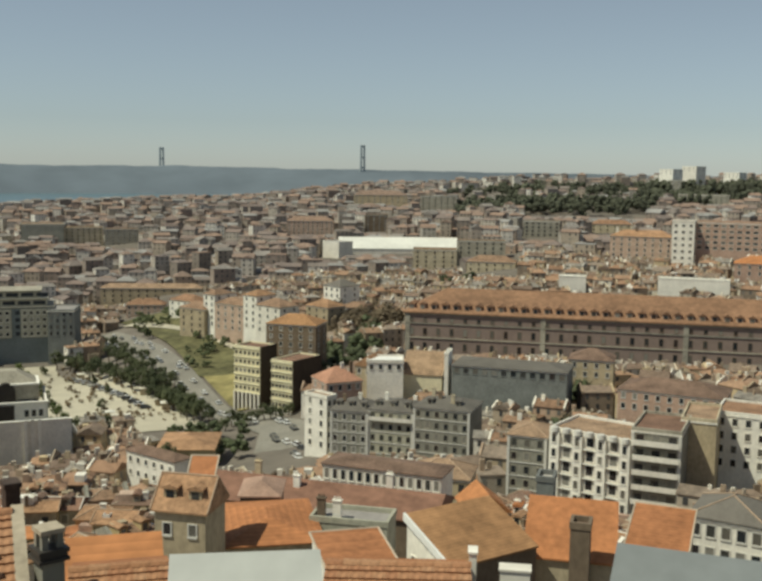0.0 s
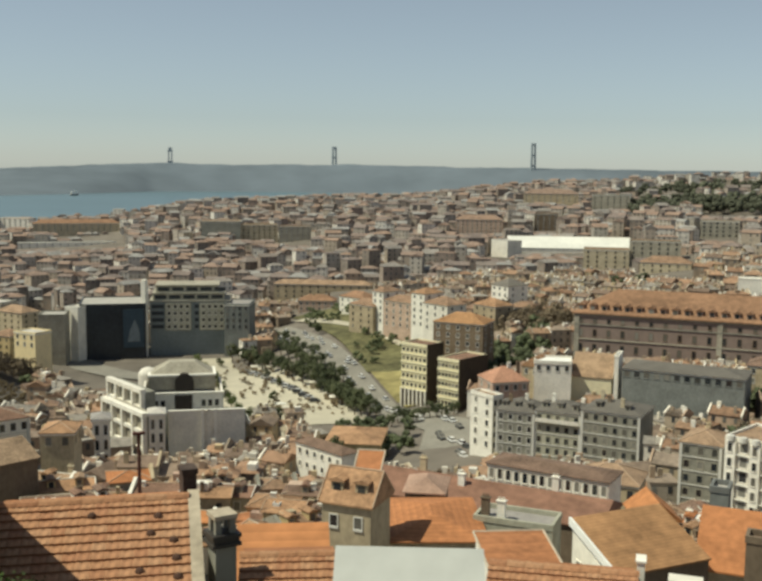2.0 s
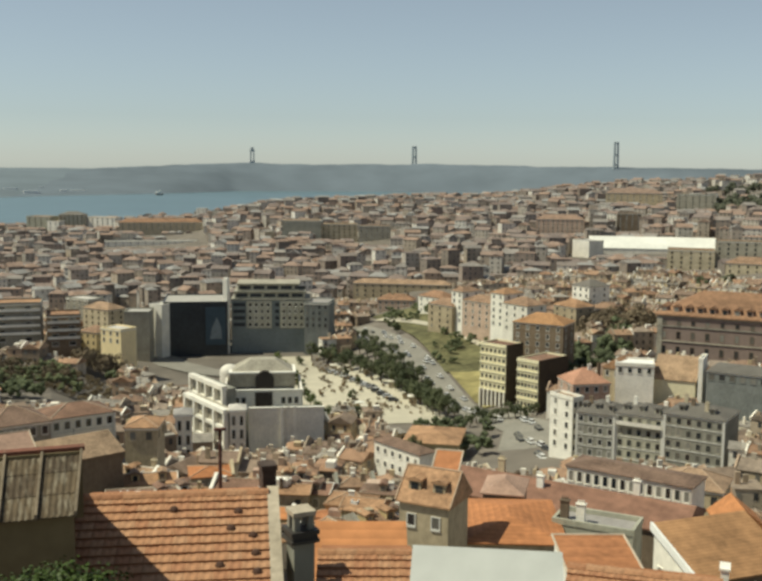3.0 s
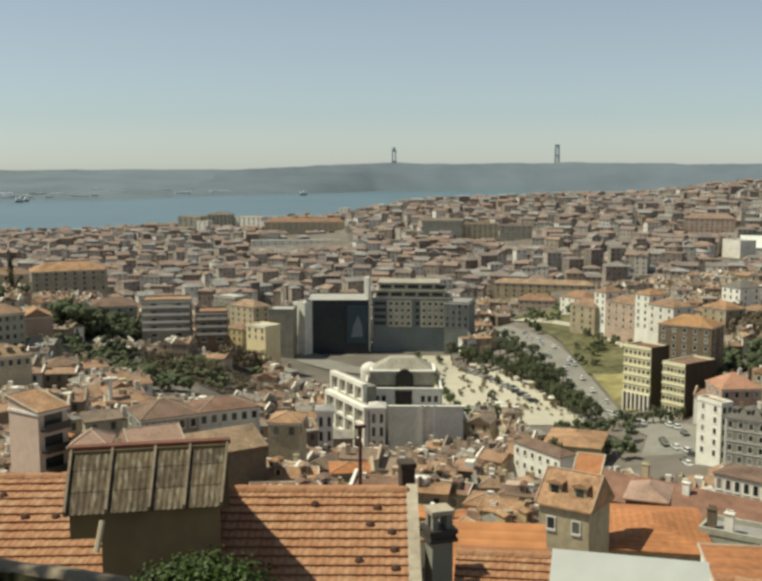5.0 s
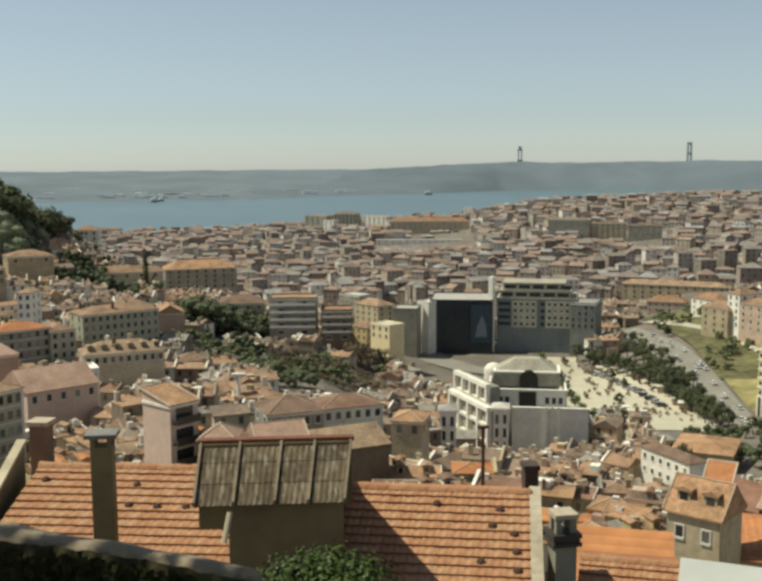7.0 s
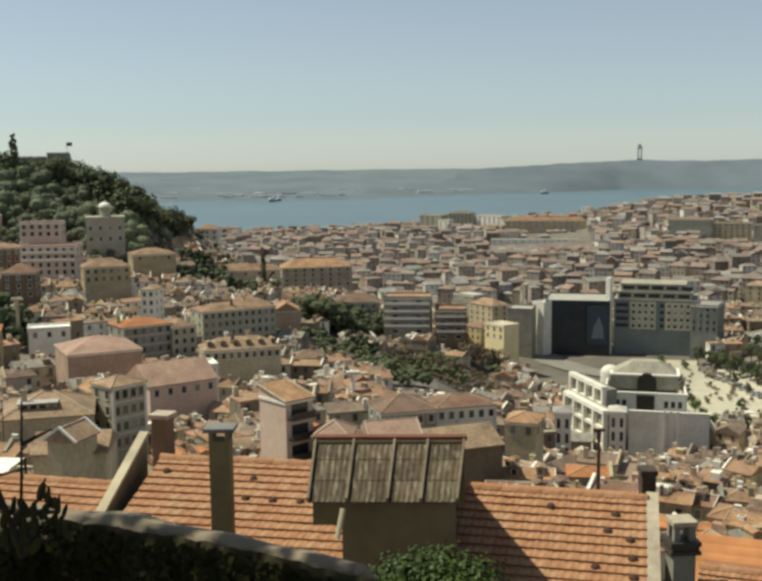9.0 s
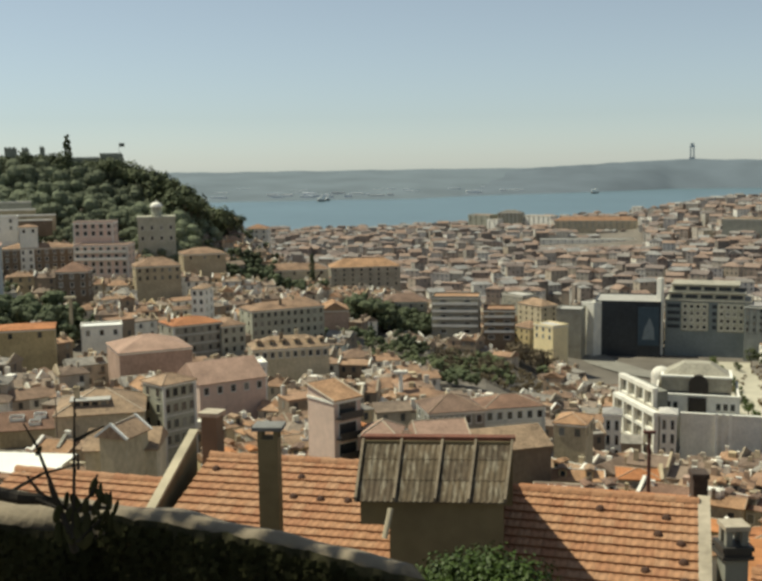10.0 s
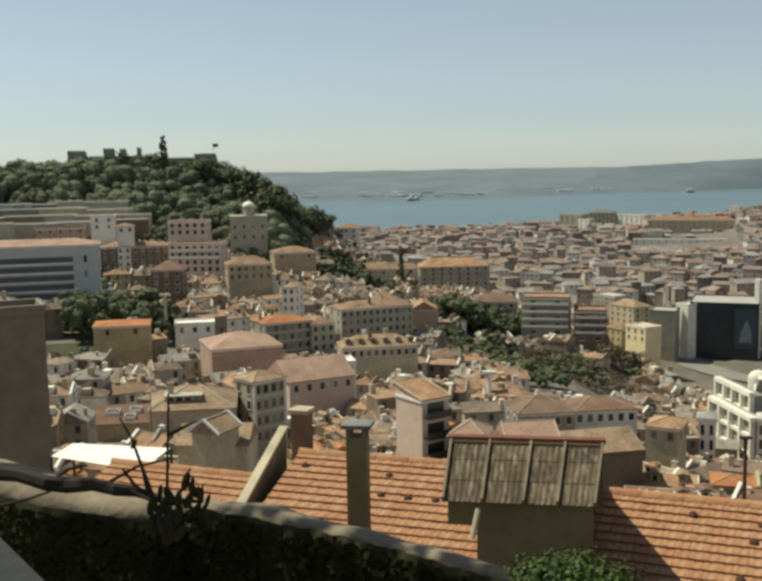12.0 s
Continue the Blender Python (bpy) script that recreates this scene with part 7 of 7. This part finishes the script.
def wall_shade():
    """Dark leaves that stand for the deep shade against the near face of the wall, up to its lit top."""
    q = random.Random(31)
    base = Vector((-1.2, 5.0, 112.3))
    ob = thing("ivy", Matrix.Translation(base), "dense dark leaves for the shade on the near side of the wall", "ivy")

    # the upper edge follows the outline of the shade on the wall
    def edge(az):
        el = float(np.interp(az, (-2.9, -2.2, 1.1, 3.6, 8.1, 13.3, 16.3, 18.5, 20.0, 23.5, 24.7, 36), (-23.0, -22.7, -22.0, -21.3, -20.2, -19.0, -18.2, -19.0, -18.6, -17.7, -17.2, -14.4)))
        el += 0.12 * noise.noise((az * 0.6, 2, 7)) + 0.08 * noise.noise((az * 2.1, 3, 7))
        return 1.98 / math.tan(radians(-el)), el

    v, f = [], []
    steps = [-2.8 + 36.8 * i / 120 for i in range(121)]
    for az in steps:
        r, el = edge(az)
        z = EYE.z + r * math.tan(radians(el))
        for k, (inn, down) in enumerate(((-0.1, 0.06), (0.03, 0.0), (0.1, 0.12), (0.18, 0.35), (0.4, 0.7), (0.8, 1.15), (1.0, 2.4))):
            x, y = spot(az, r - inn - 0.05 * noise.noise((az * 1.3, k, 1)))
            v.append(tuple(Vector((x, y, z - down)) - base))
    f = [(i * 7 + k, i * 7 + k + 1, i * 7 + k + 8, i * 7 + k + 7) for i in range(120) for k in range(6)]
    # almost black backing: the shade is put into its colour
    o = new("thicket", mesh("thicket", v, f, [mat("shade_sheet_dark", [(0.05, 0.046, 0.026)], rough=1.0, grain=6, spread=0.5, bump=0.8, spec=0.03)]))
    o.parent = ob
    v, f = [], []
    for i in range(15000):
        az = q.uniform(-2.6, 33)
        r, el = edge(az)
        down = 0.04 + q.random() ** 1.2 * 1.2
        out = r - float(np.interp(down, (0, 0.12, 0.35, 0.7, 1.15), (0.03, 0.1, 0.18, 0.4, 0.8))) - q.uniform(0.0, 0.06)
        x, y = spot(az, out)
        o = Vector((x, y, EYE.z + r * math.tan(radians(el)) - down + q.uniform(-0.02, 0.02))) - base
        s = Vector((q.uniform(-0.7, 0.7) - x * 0.15, -1, q.uniform(-0.3, 0.9))).normalized()
        p = s.orthogonal().normalized() * q.uniform(0.012, 0.028)
        t = s.cross(p).normalized() * q.uniform(0.012, 0.026)
        n = len(v)
        v += [tuple(o - p), tuple(o + t), tuple(o + p), tuple(o - t)]
        f.append((n, n + 1, n + 2, n + 3))
    o = new("leaves", mesh("leaves", v, f, [PLANT_AND_SHADE_LEAF]))
    o.parent = ob


wall_shade()


def bench_end():
    """The pale sloping end of a concrete bench beside the wall."""
    p = toward(26.16, -18.94, 3.0)
    q = toward(24.02, -21.43, 2.9)
    ob = thing("bench", Matrix.Translation(p), "pale blue-grey concrete bench end beside the wall", "bench")
    d = q - p
    a, b = -d * 0.8, d * 1.9
    back, deep = Vector((-0.9, -0.25, 0.03)), Vector((0.02, 0.1, -0.12))
    c = [a, b, b + back, a + back]
    Shape().add([tuple(k) for k in c] + [tuple(k + deep) for k in c], [(0, 1, 2, 3), (7, 6, 5, 4), (0, 4, 5, 1), (1, 5, 6, 2), (2, 6, 7, 3), (3, 7, 4, 0)]).put("slab", mat("pale_concrete", [(0.06, 0.063, 0.07)], grain=8, spread=0.2), ob)
    low = ground(p.x, p.y) - p.z - 0.1
    Shape().box(-0.75, -0.35, -0.35, -0.2, low, 0.2).put("foot", mat("grey_concrete", [(0.25, 0.25, 0.25)], grain=8, spread=0.2), ob)


bench_end()


def mast(label, az, r, top_el, size, category="pole", material=None):
    x, y = spot(az, r)
    g = ground(x, y)
    h = EYE.z + r * math.tan(radians(top_el)) - g
    ob = thing("mast" if category == "pole" else "chimney", pose(x, y, g), label, category)
    Shape().cylinder(0, 0, -0.3, h, size, size * 0.7, 8).put("pole", material or DARK, ob)
    Shape().box(-size * 2.4, size * 2.4, -size, size, h, h + size).put("head", material or DARK, ob)


mast("thin dark lamp mast among the old houses", 13.25, 207, -11.9, 0.17)
mast("slim pale factory chimney beside the white roof", 16.85, 352, -7.0, 0.75, "chimney", WALLS["cream"])
mast("thin dark lamp mast above the tiled roofs", 17.9, 185, -12.2, 0.12)


mast("thin dark red flue pipe with a black cowl", -15.05, 118, -14.75, 0.28, "chimney", mat("rusty_flue", [(0.1, 0.04, 0.03)], grain=4, spread=0.3))
mast("slim white rendered stack above the tiled roofs", -1.19, 250, -11.75, 0.7, "chimney", WALLS["white"])


def white_frames():
    """A low house with white-framed roof lights."""
    x, y = spot(19.2, 228)
    z = EYE.z + 228 * math.tan(radians(-13.3))
    g = ground(x, y)
    ob = thing("house", pose(x, y, g - 0.4, 0, 0, 12), "low brown-roofed house with white-framed roof lights", "house")
    h = z - g - 1.6
    claim(x, y, 12, 14, 10)
    SHIELD.append((17.5, 21, 226, radians(-14.0)))
    Shape().box(-7, 7, 0, 10, 0, h).put("wall", WALLS["cream"], ob)
    Shape().hip(-7, 7, 0, 10, h, 3.2, True).put("roof", ROOFS["brown"], ob)
    for u, v, a in ((-3.2, 2.6, 1.5), (0.6, 1.2, 1.2), (1.6, 3.0, 1.3)):
        zz = h + 3.2 * v / 5
        Shape().box(u - a, u + a, v - 0.5, v - 0.35, zz - 0.2, zz + 0.55).box(u - a, u + a, v + 0.8, v + 0.95, zz + 0.5, zz + 1.1).box(u - a, u - a + 0.15, v - 0.5, v + 0.95, zz + 0.2, zz + 0.9).box(u + a - 0.15, u + a, v - 0.5, v + 0.95, zz + 0.2, zz + 0.9).put("skylight", ROOFS["whiteroof"], ob, "white-framed roof light")


white_frames()


# ---- cars on the avenue and by the square ----
CAR_PAINT = {n: mat(n + "_car_paint", [c], rough=0.3, spread=0.05, bump=0, spec=0.5) for n, c in (("white", (0.75, 0.75, 0.73)), ("silver", (0.5, 0.51, 0.52)), ("dark", (0.05, 0.055, 0.06)))}
RUBBER = mat("black_rubber", [(0.02, 0.02, 0.02)], rough=0.9, spread=0.1, bump=0)
CARS = {}


def car(paint, az, r, turn):
    x, y = spot(az, r)
    m = pose(x, y, ground(x, y) + 0.5, 0, 0, turn)
    if paint in CARS:
        return copy_thing(CARS[paint], m)
    ob = thing("car", m, f"parked {paint} car on the asphalt avenue", "car", "parked cars")
    s = Shape().add([(-0.85, -2.1, 0.3), (0.85, -2.1, 0.3), (0.85, 2.1, 0.3), (-0.85, 2.1, 0.3), (-0.85, -2.1, 0.8), (0.85, -2.1, 0.8), (0.85, 2.1, 0.85), (-0.85, 2.1, 0.85),
                     (-0.65, -0.7, 1.42), (0.65, -0.7, 1.42), (0.65, 1.3, 1.42), (-0.65, 1.3, 1.42), (-0.8, -1.3, 0.86), (0.8, -1.3, 0.86), (0.8, 1.9, 0.88), (-0.8, 1.9, 0.88)],
                    [(0, 1, 5, 4), (1, 2, 6, 5), (2, 3, 7, 6), (3, 0, 4, 7), (4, 5, 13, 12), (6, 7, 15, 14), (5, 6, 14, 13), (7, 4, 12, 15), (8, 9, 10, 11)])
    s.put("body", CAR_PAINT[paint], ob)
    Shape().add([(-0.8, -1.3, 0.86), (0.8, -1.3, 0.86), (0.8, 1.9, 0.88), (-0.8, 1.9, 0.88), (-0.65, -0.7, 1.41), (0.65, -0.7, 1.41), (0.65, 1.3, 1.41), (-0.65, 1.3, 1.41)],
                [(0, 1, 5, 4), (1, 2, 6, 5), (2, 3, 7, 6), (3, 0, 4, 7)]).put("cabin_glass", PANE, ob)
    for sx in (-1, 1):
        for yy in (-1.3, 1.3):
            w = Shape().cylinder(0, 0, -0.1, 0.1, 0.31, 0.31, 10).put("wheel", RUBBER, ob)
            w.matrix_local = pose(sx * 0.78, yy, 0.31, 0, 90, 0)
    CARS[paint] = ob
    return ob


crnd = random.Random(4)
for i in range(40):
    t = i / 39
    lane = crnd.choice((0.18, 0.34, 0.62, 0.82))
    r = 346 + 216 * t + crnd.uniform(-2, 2)
    q = (r - 340) / 226
    az = road_right(q) * (1 - lane) + road_left(q) * lane
    car(crnd.choice(("white", "white", "silver", "dark", "silver", "white")), az, r, -8 + crnd.uniform(-3, 3))
for i in range(34):
    k, j = i % 3, i // 3
    car(crnd.choice(("white", "silver", "dark", "dark", "silver", "white")), -24.9 + j * 0.31 + k * 0.35 + crnd.uniform(-0.05, 0.05), 404 + j * 5.4 + k * 5 + crnd.uniform(-0.6, 0.6), 55 + crnd.uniform(-3, 3))
for i in range(8):
    car(crnd.choice(("white", "silver", "dark")), -32.9 + crnd.uniform(-1, 1), 296 + i * 5.5, -8 + crnd.uniform(-3, 3))


# ---- loose houses of the old town ----
CLEAR = [(-9.4, -3.2, 334, 398), (-7.4, 1.4, 338, 384), (-39.5, -35, 460, 502), (-9.7, -7.2, 403, 442), (-21.5, -15, 284, 345), (-33.5, -28, 350, 440), (-53.4, -41.9, 1030, 1192), (-62, -52, 1120, 1232), (-34.8, -25.5, 288, 352), (-49.8, -47.5, 336, 352), (-43.2, -41.4, 265, 286), (-5.6, -2.4, 315, 332), (0.4, 3.0, 319, 336), (16.9, 22.2, 348, 388), (-31, -17.5, 350, 505), (-33.8, -24, 330, 505), (-29, -22.5, 500, 570), (9.8, 28, 498, 700), (-62, -41.5, 1225, 1500), (15, 21, 348, 380), (19.5, 27, 290, 365), (-3, 5.5, 376, 394), (-38, -34, 386, 442), (-3.5, 1.5, 424, 447), (3, 8, 479, 501), (20, 24, 419, 441), (-1, 1.5, 334, 351)]     # the square and the park: az from, to, distance from, to


def clear_of(x, y):
    az, r = polar(x, y)
    return all(not (a0 < az < a1 and r0 < r < r1) for a0, a1, r0, r1 in CLEAR)


def plots(r0, r1, az0, az1, step, seed, floors, gap=0.06, size=(7, 15)):
    """Terraced plots, row by row, in quarters that each have their own direction."""
    rnd = random.Random(seed)
    seeds = []
    for _ in range(int(400 * (r1 / 1000) ** 2 * (az1 - az0) / 90 * (90 / step) ** 2) + 8):
        r, az = math.sqrt(rnd.uniform(r0 * r0, r1 * r1)), rnd.uniform(az0, az1)
        seeds.append((*spot(az, r), rnd.uniform(-35, 35) + az))
    pts = np.array([s[:2] for s in seeds])
    for k, (cx, cy, rot) in enumerate(seeds):
        c, s = math.cos(radians(rot)), math.sin(radians(rot))
        v, row = -step * 1.4, 0
        while v < step * 1.4:
            d = rnd.uniform(size[0], size[0] * 0.5 + size[1] * 0.5)
            u = -step * 1.4
            while u < step * 1.4:
                w = rnd.uniform(*size)
                x, y = cx + (u + w / 2) * c - (v + d / 2) * s, cy + (u + w / 2) * s + (v + d / 2) * c
                u += w + (rnd.uniform(2, 8) if rnd.random() < gap else 0.02)
                az, r = polar(x, y)
                if not (r0 < r < r1 and az0 < az < az1) or not clear_of(x, y):
                    continue
                if np.argmin(((pts - (x, y)) ** 2).sum(1)) != k or ground(x, y) < 2.5:
                    continue
                ok = True
                for a, b in ((-w / 2, -d / 2), (w / 2, -d / 2), (w / 2, d / 2), (-w / 2, d / 2), (0, 0)):
                    ok = ok and is_free(x + a * c - b * s, y + a * s + b * c, 0.6)
                if ok:
                    yield x, y, rot, w, d, rnd.choice(floors), rnd
            v += d + (0.3 if row % 2 == 0 else rnd.uniform(4, 7))
            row += 1


def lowered(x, y, base, w, floors, storey, rise):
    """How many floors a loose house may have without hiding a great building behind it; 0: none."""
    az, r = polar(x, y)
    half = math.degrees(w * 0.5 / r)
    for a0, a1, dist, low in SHIELD:
        if r < dist and a0 - half < az < a1 + half:
            while floors and math.atan2(base + floors * storey + rise - 115, r) > low:
                floors -= 1
    return floors


def roof_clutter(ob, w, d, h, rs, rnd):
    """What stands on an old roof: fire walls, hatches with white frames, terraces, stacks and aerials."""
    white = WALLS["white"]
    if rnd.random() < 0.4:
        for sx in ((-1, 1) if rnd.random() < 0.3 else (rnd.choice((-1, 1)),)):
            e = sx * w / 2
            q = 0.3
            Shape().add([(e - q, -0.3, h - 0.2), (e + q, -0.3, h - 0.2), (e + q, d + 0.3, h - 0.2), (e - q, d + 0.3, h - 0.2), (e - q, -0.3, h + 0.5), (e + q, -0.3, h + 0.5), (e + q, d + 0.3, h + 0.5), (e - q, d + 0.3, h + 0.5), (e - q, d / 2, h + rs + 0.9), (e + q, d / 2, h + rs + 0.9)],
                        [(0, 1, 5, 4), (4, 5, 9, 8), (8, 9, 6, 7), (2, 3, 7, 6), (1, 2, 6, 9, 5), (3, 0, 4, 8, 7)]).put("fire_wall", rnd.choice((white, white, WALLS["cream"], WALLS["grey"])), ob)
    if rnd.random() < 0.3:
        u, a = rnd.uniform(-w * 0.25, w * 0.25), rnd.uniform(0.9, 1.8)
        v0, v1 = d * rnd.uniform(0.1, 0.4), d * rnd.uniform(0.5, 0.7)
        Shape().box(u - a, u + a, v0, v1, h, h + rs + rnd.uniform(0.2, 1.4)).put("roof_room", rnd.choice((white, WALLS["cream"], WALLS["pink"])), ob)
    if rnd.random() < 0.35:
        u, v, z = rnd.uniform(-w * 0.3, w * 0.3), d * 0.2, h + rs * 0.42
        Shape().box(u - 0.6, u + 0.6, v, v + 0.12, z, z + 0.7).box(u - 0.6, u - 0.48, v, v + 1.2, z + 0.3, z + 0.7).box(u + 0.48, u + 0.6, v, v + 1.2, z + 0.3, z + 0.7).put("skylight", ROOFS["whiteroof"], ob, "white-framed roof hatch")
    for _ in range(rnd.choice((0, 0, 1, 1))):
        u, v, q = rnd.uniform(-w * 0.42, w * 0.42), rnd.uniform(d * 0.15, d * 0.85), rnd.uniform(0.25, 0.5)
        top = h + rs + rnd.uniform(0.2, 1.3)
        Shape().box(u - q, u + q, v - 0.3, v + 0.3, h, top).box(u - q - 0.08, u + q + 0.08, v - 0.38, v + 0.38, top, top + 0.12).put("chimney", rnd.choice((white, white, WALLS["cream"], WALLS["brown"])), ob)
    if rnd.random() < 0.4:
        u, v, top = rnd.uniform(-w * 0.3, w * 0.3), d * 0.5, h + rs + rnd.uniform(2.0, 3.2)
        s = Shape().tube([(u, v, h), (u, v, top)], [0.04, 0.03], 4).tube([(u - 0.5, v, top - 0.1), (u + 0.5, v, top - 0.1)], [0.025, 0.025], 4)
        s.tube([(u - 0.35, v, top - 0.5), (u + 0.35, v, top - 0.5)], [0.02, 0.02], 4).put("aerial", DARK, ob, "thin television aerial")


def near_houses():
    words = {"white": "whitewashed", "cream": "cream rendered", "pink": "pink rendered", "ochre": "ochre rendered", "grey": "grey rendered", "brown": "brown weathered"}
    count = 0
    for x, y, rot, w, d, fl, rnd in list(plots(136, 204, -62, 32, 36, 5, (2, 2, 3, 3), size=(5, 9.5))):
        az, r = polar(x, y)
        wall = rnd.choice(("white", "white", "cream", "cream", "pink", "grey", "ochre", "brown"))
        tiles = rnd.choice(("old", "old", "old", "orange", "brown"))
        gx = min(ground(x + a, y + b) for a, b in ((-5, -5), (5, -5), (5, 5), (-5, 5)))
        fl = lowered(x, y, gx, w, fl, 3.0, 3.5)
        if not fl:
            continue
        h = fl * 3.0 + rnd.uniform(0, 1)
        fx, fy = x + d / 2 * math.sin(radians(rot)), y - d / 2 * math.cos(radians(rot))
        a2, r2 = polar(fx, fy)
        count += 1
        ob = building(f"{words[wall]} old town house with a tiled roof", a2, r2, w, d, gx + h, min(fl, 2), max(1, int(w / 3.6)), rot - a2, wall, rnd.choice(("gable", "gable", "hip")), tiles,
                 side_cols=1 if rnd.random() < 0.4 else 0, chimneys=1 if rnd.random() < 0.6 else 0, dormers=rnd.choice((0, 0, 0, 1, 2)), rise=min(w, d) * rnd.uniform(0.15, 0.25), group="old town houses", band=False, verge=1 if rnd.random() < 0.12 else 0)
        roof_clutter(ob, w, d, gx + h - ob.location.z, min(w, d) * 0.2, rnd)
    return count


def far_houses(name, label, plot_list, chimney=True, tiles=FAR_ROOF, walls=FAR_WALL):
    """Many houses in one mesh: walls, roofs, window panes and chimneys."""
    s = Shape()
    slots = []
    for x, y, rot, w, d, fl, rnd in plot_list:
        c, q = math.cos(radians(rot)), math.sin(radians(rot))
        base = min(ground(x + a, y + b) for a, b in ((-5, -5), (5, -5), (5, 5), (-5, 5))) - 0.5
        fl = lowered(x, y, base, w, fl, 3.1, 4.0)
        if not fl:
            continue
        h = fl * 3.1 + rnd.uniform(0, 1.5)
        one = Shape().box(-w / 2, w / 2, -d / 2, d / 2, 0, h)
        one.f.pop()
        n0 = len(one.f)
        if rnd.random() < 0.14:
            one.box(-w / 2 - 0.1, w / 2 + 0.1, -d / 2 - 0.1, d / 2 + 0.1, h, h + 0.4)
        else:
            one.hip(-w / 2, w / 2, -d / 2, d / 2, h, min(w, d) * rnd.uniform(0.18, 0.32), rnd.random() < 0.6, 0.3)
        n1 = len(one.f)
        cols = max(1, int(w / 3))
        for i in range(fl):
            for j in range(cols):
                if rnd.random() < 0.1:
                    continue
                u = -w / 2 + w * (j + 0.5) / cols
                z = h - (i + 1) * 3.1 + 1.0
                e = -d / 2 - 0.08
                one.add([(u - 0.5, e, z), (u + 0.5, e, z), (u + 0.5, e, z + 1.6), (u - 0.5, e, z + 1.6)], [(0, 1, 2, 3)])
                one.add([(u + 0.5, -e, z), (u - 0.5, -e, z), (u - 0.5, -e, z + 1.6), (u + 0.5, -e, z + 1.6)], [(0, 1, 2, 3)])
            for sx in (-1, 1):
                e = sx * (w / 2 + 0.08)
                one.add([(e, -0.5 * sx, z), (e, 0.5 * sx, z), (e, 0.5 * sx, z + 1.6), (e, -0.5 * sx, z + 1.6)], [(0, 1, 2, 3)])
        n2 = len(one.f)
        if chimney and rnd.random() < 0.55:
            for sx in ((-1, 1) if rnd.random() < 0.4 else (rnd.choice((-1, 1)),)):
                e, rr = sx * w / 2, min(w, d) * 0.27 + 0.5
                one.add([(e - 0.25, -d / 2 - 0.3, h - 0.3), (e + 0.25, -d / 2 - 0.3, h - 0.3), (e + 0.25, d / 2 + 0.3, h - 0.3), (e - 0.25, d / 2 + 0.3, h - 0.3), (e - 0.25, -d / 2 - 0.3, h + 0.45), (e + 0.25, -d / 2 - 0.3, h + 0.45), (e + 0.25, 0, h + rr), (e - 0.25, 0, h + rr), (e + 0.25, d / 2 + 0.3, h + 0.45), (e - 0.25, d / 2 + 0.3, h + 0.45)],
                        [(0, 1, 5, 4), (4, 5, 6, 7), (7, 6, 8, 9), (2, 3, 9, 8), (1, 2, 8, 6, 5), (3, 0, 4, 7, 9)])
        if chimney and rnd.random() < 0.3:
            a, b, hh = rnd.uniform(1.5, 3.5), rnd.uniform(1.5, 3), rnd.uniform(2.5, h * 0.8)
            u = rnd.uniform(-w / 2 + a, w / 2 - a)
            one.box(u - a, u + a, -d / 2 - b, -d / 2, 0, hh)
        if chimney and rnd.random() < 0.25:
            u = rnd.uniform(-w * 0.3, w * 0.3)
            one.box(u - 0.9, u + 0.9, -d / 2 - 0.7, -d / 2, h - 3.0, h - 2.85).box(u - 0.9, u + 0.9, -d / 2 - 0.7, -d / 2 - 0.62, h - 2.85, h - 2.0)
        if chimney and rnd.random() < 0.6:
            u = rnd.uniform(-w * 0.4, w * 0.4)
            one.box(u - 0.6, u + 0.6, -0.4, 0.4, h, h + min(w, d) * 0.3 + 1)
        for _ in range(rnd.choice((1, 2, 3)) if chimney else 0):
            u, v, a = rnd.uniform(-w * 0.42, w * 0.42), rnd.uniform(-d * 0.35, d * 0.35), rnd.uniform(0.25, 0.7)
            one.box(u - a, u + a, v - 0.3, v + 0.3, h, h + min(w, d) * 0.22 + rnd.uniform(0.3, 1.3))
        if chimney and rnd.random() < 0.35:
            u = rnd.uniform(-w * 0.3, w * 0.3)
            one.box(u - 1.0, u + 1.0, -d * 0.42, -d * 0.1, h, h + 1.9)
        slots += [0] * n0 + [1] * (n1 - n0) + [2] * (n2 - n1) + [0] * (len(one.f) - n2)
        s.add([(x + a * c - b * q, y + a * q + b * c, base + z) for a, b, z in one.v], one.f)
    me = mesh(name, s.v, s.f, [walls, tiles, FAR_PANE], slots)
    tagged(new(name, me), label, "houses", kind="stuff")
    return len(s.f)


N_NEAR = near_houses()
N_MID = far_houses("hillside_houses", "close-packed pale houses with terracotta roofs", plots(204, 640, -62, 32, 46, 11, (2, 2, 2, 3, 3), size=(5.5, 11)))
N_FAR = far_houses("distant_houses", "dense old town of tiled houses reaching to the river", plots(640, 1560, -62, 30, 70, 17, (2, 2, 3, 3, 4, 4, 5, 6), size=(6.5, 14.5), gap=0.12), False, HAZED_ROOF, HAZED_WALL)
print("houses", N_NEAR, "faces", N_MID, N_FAR)
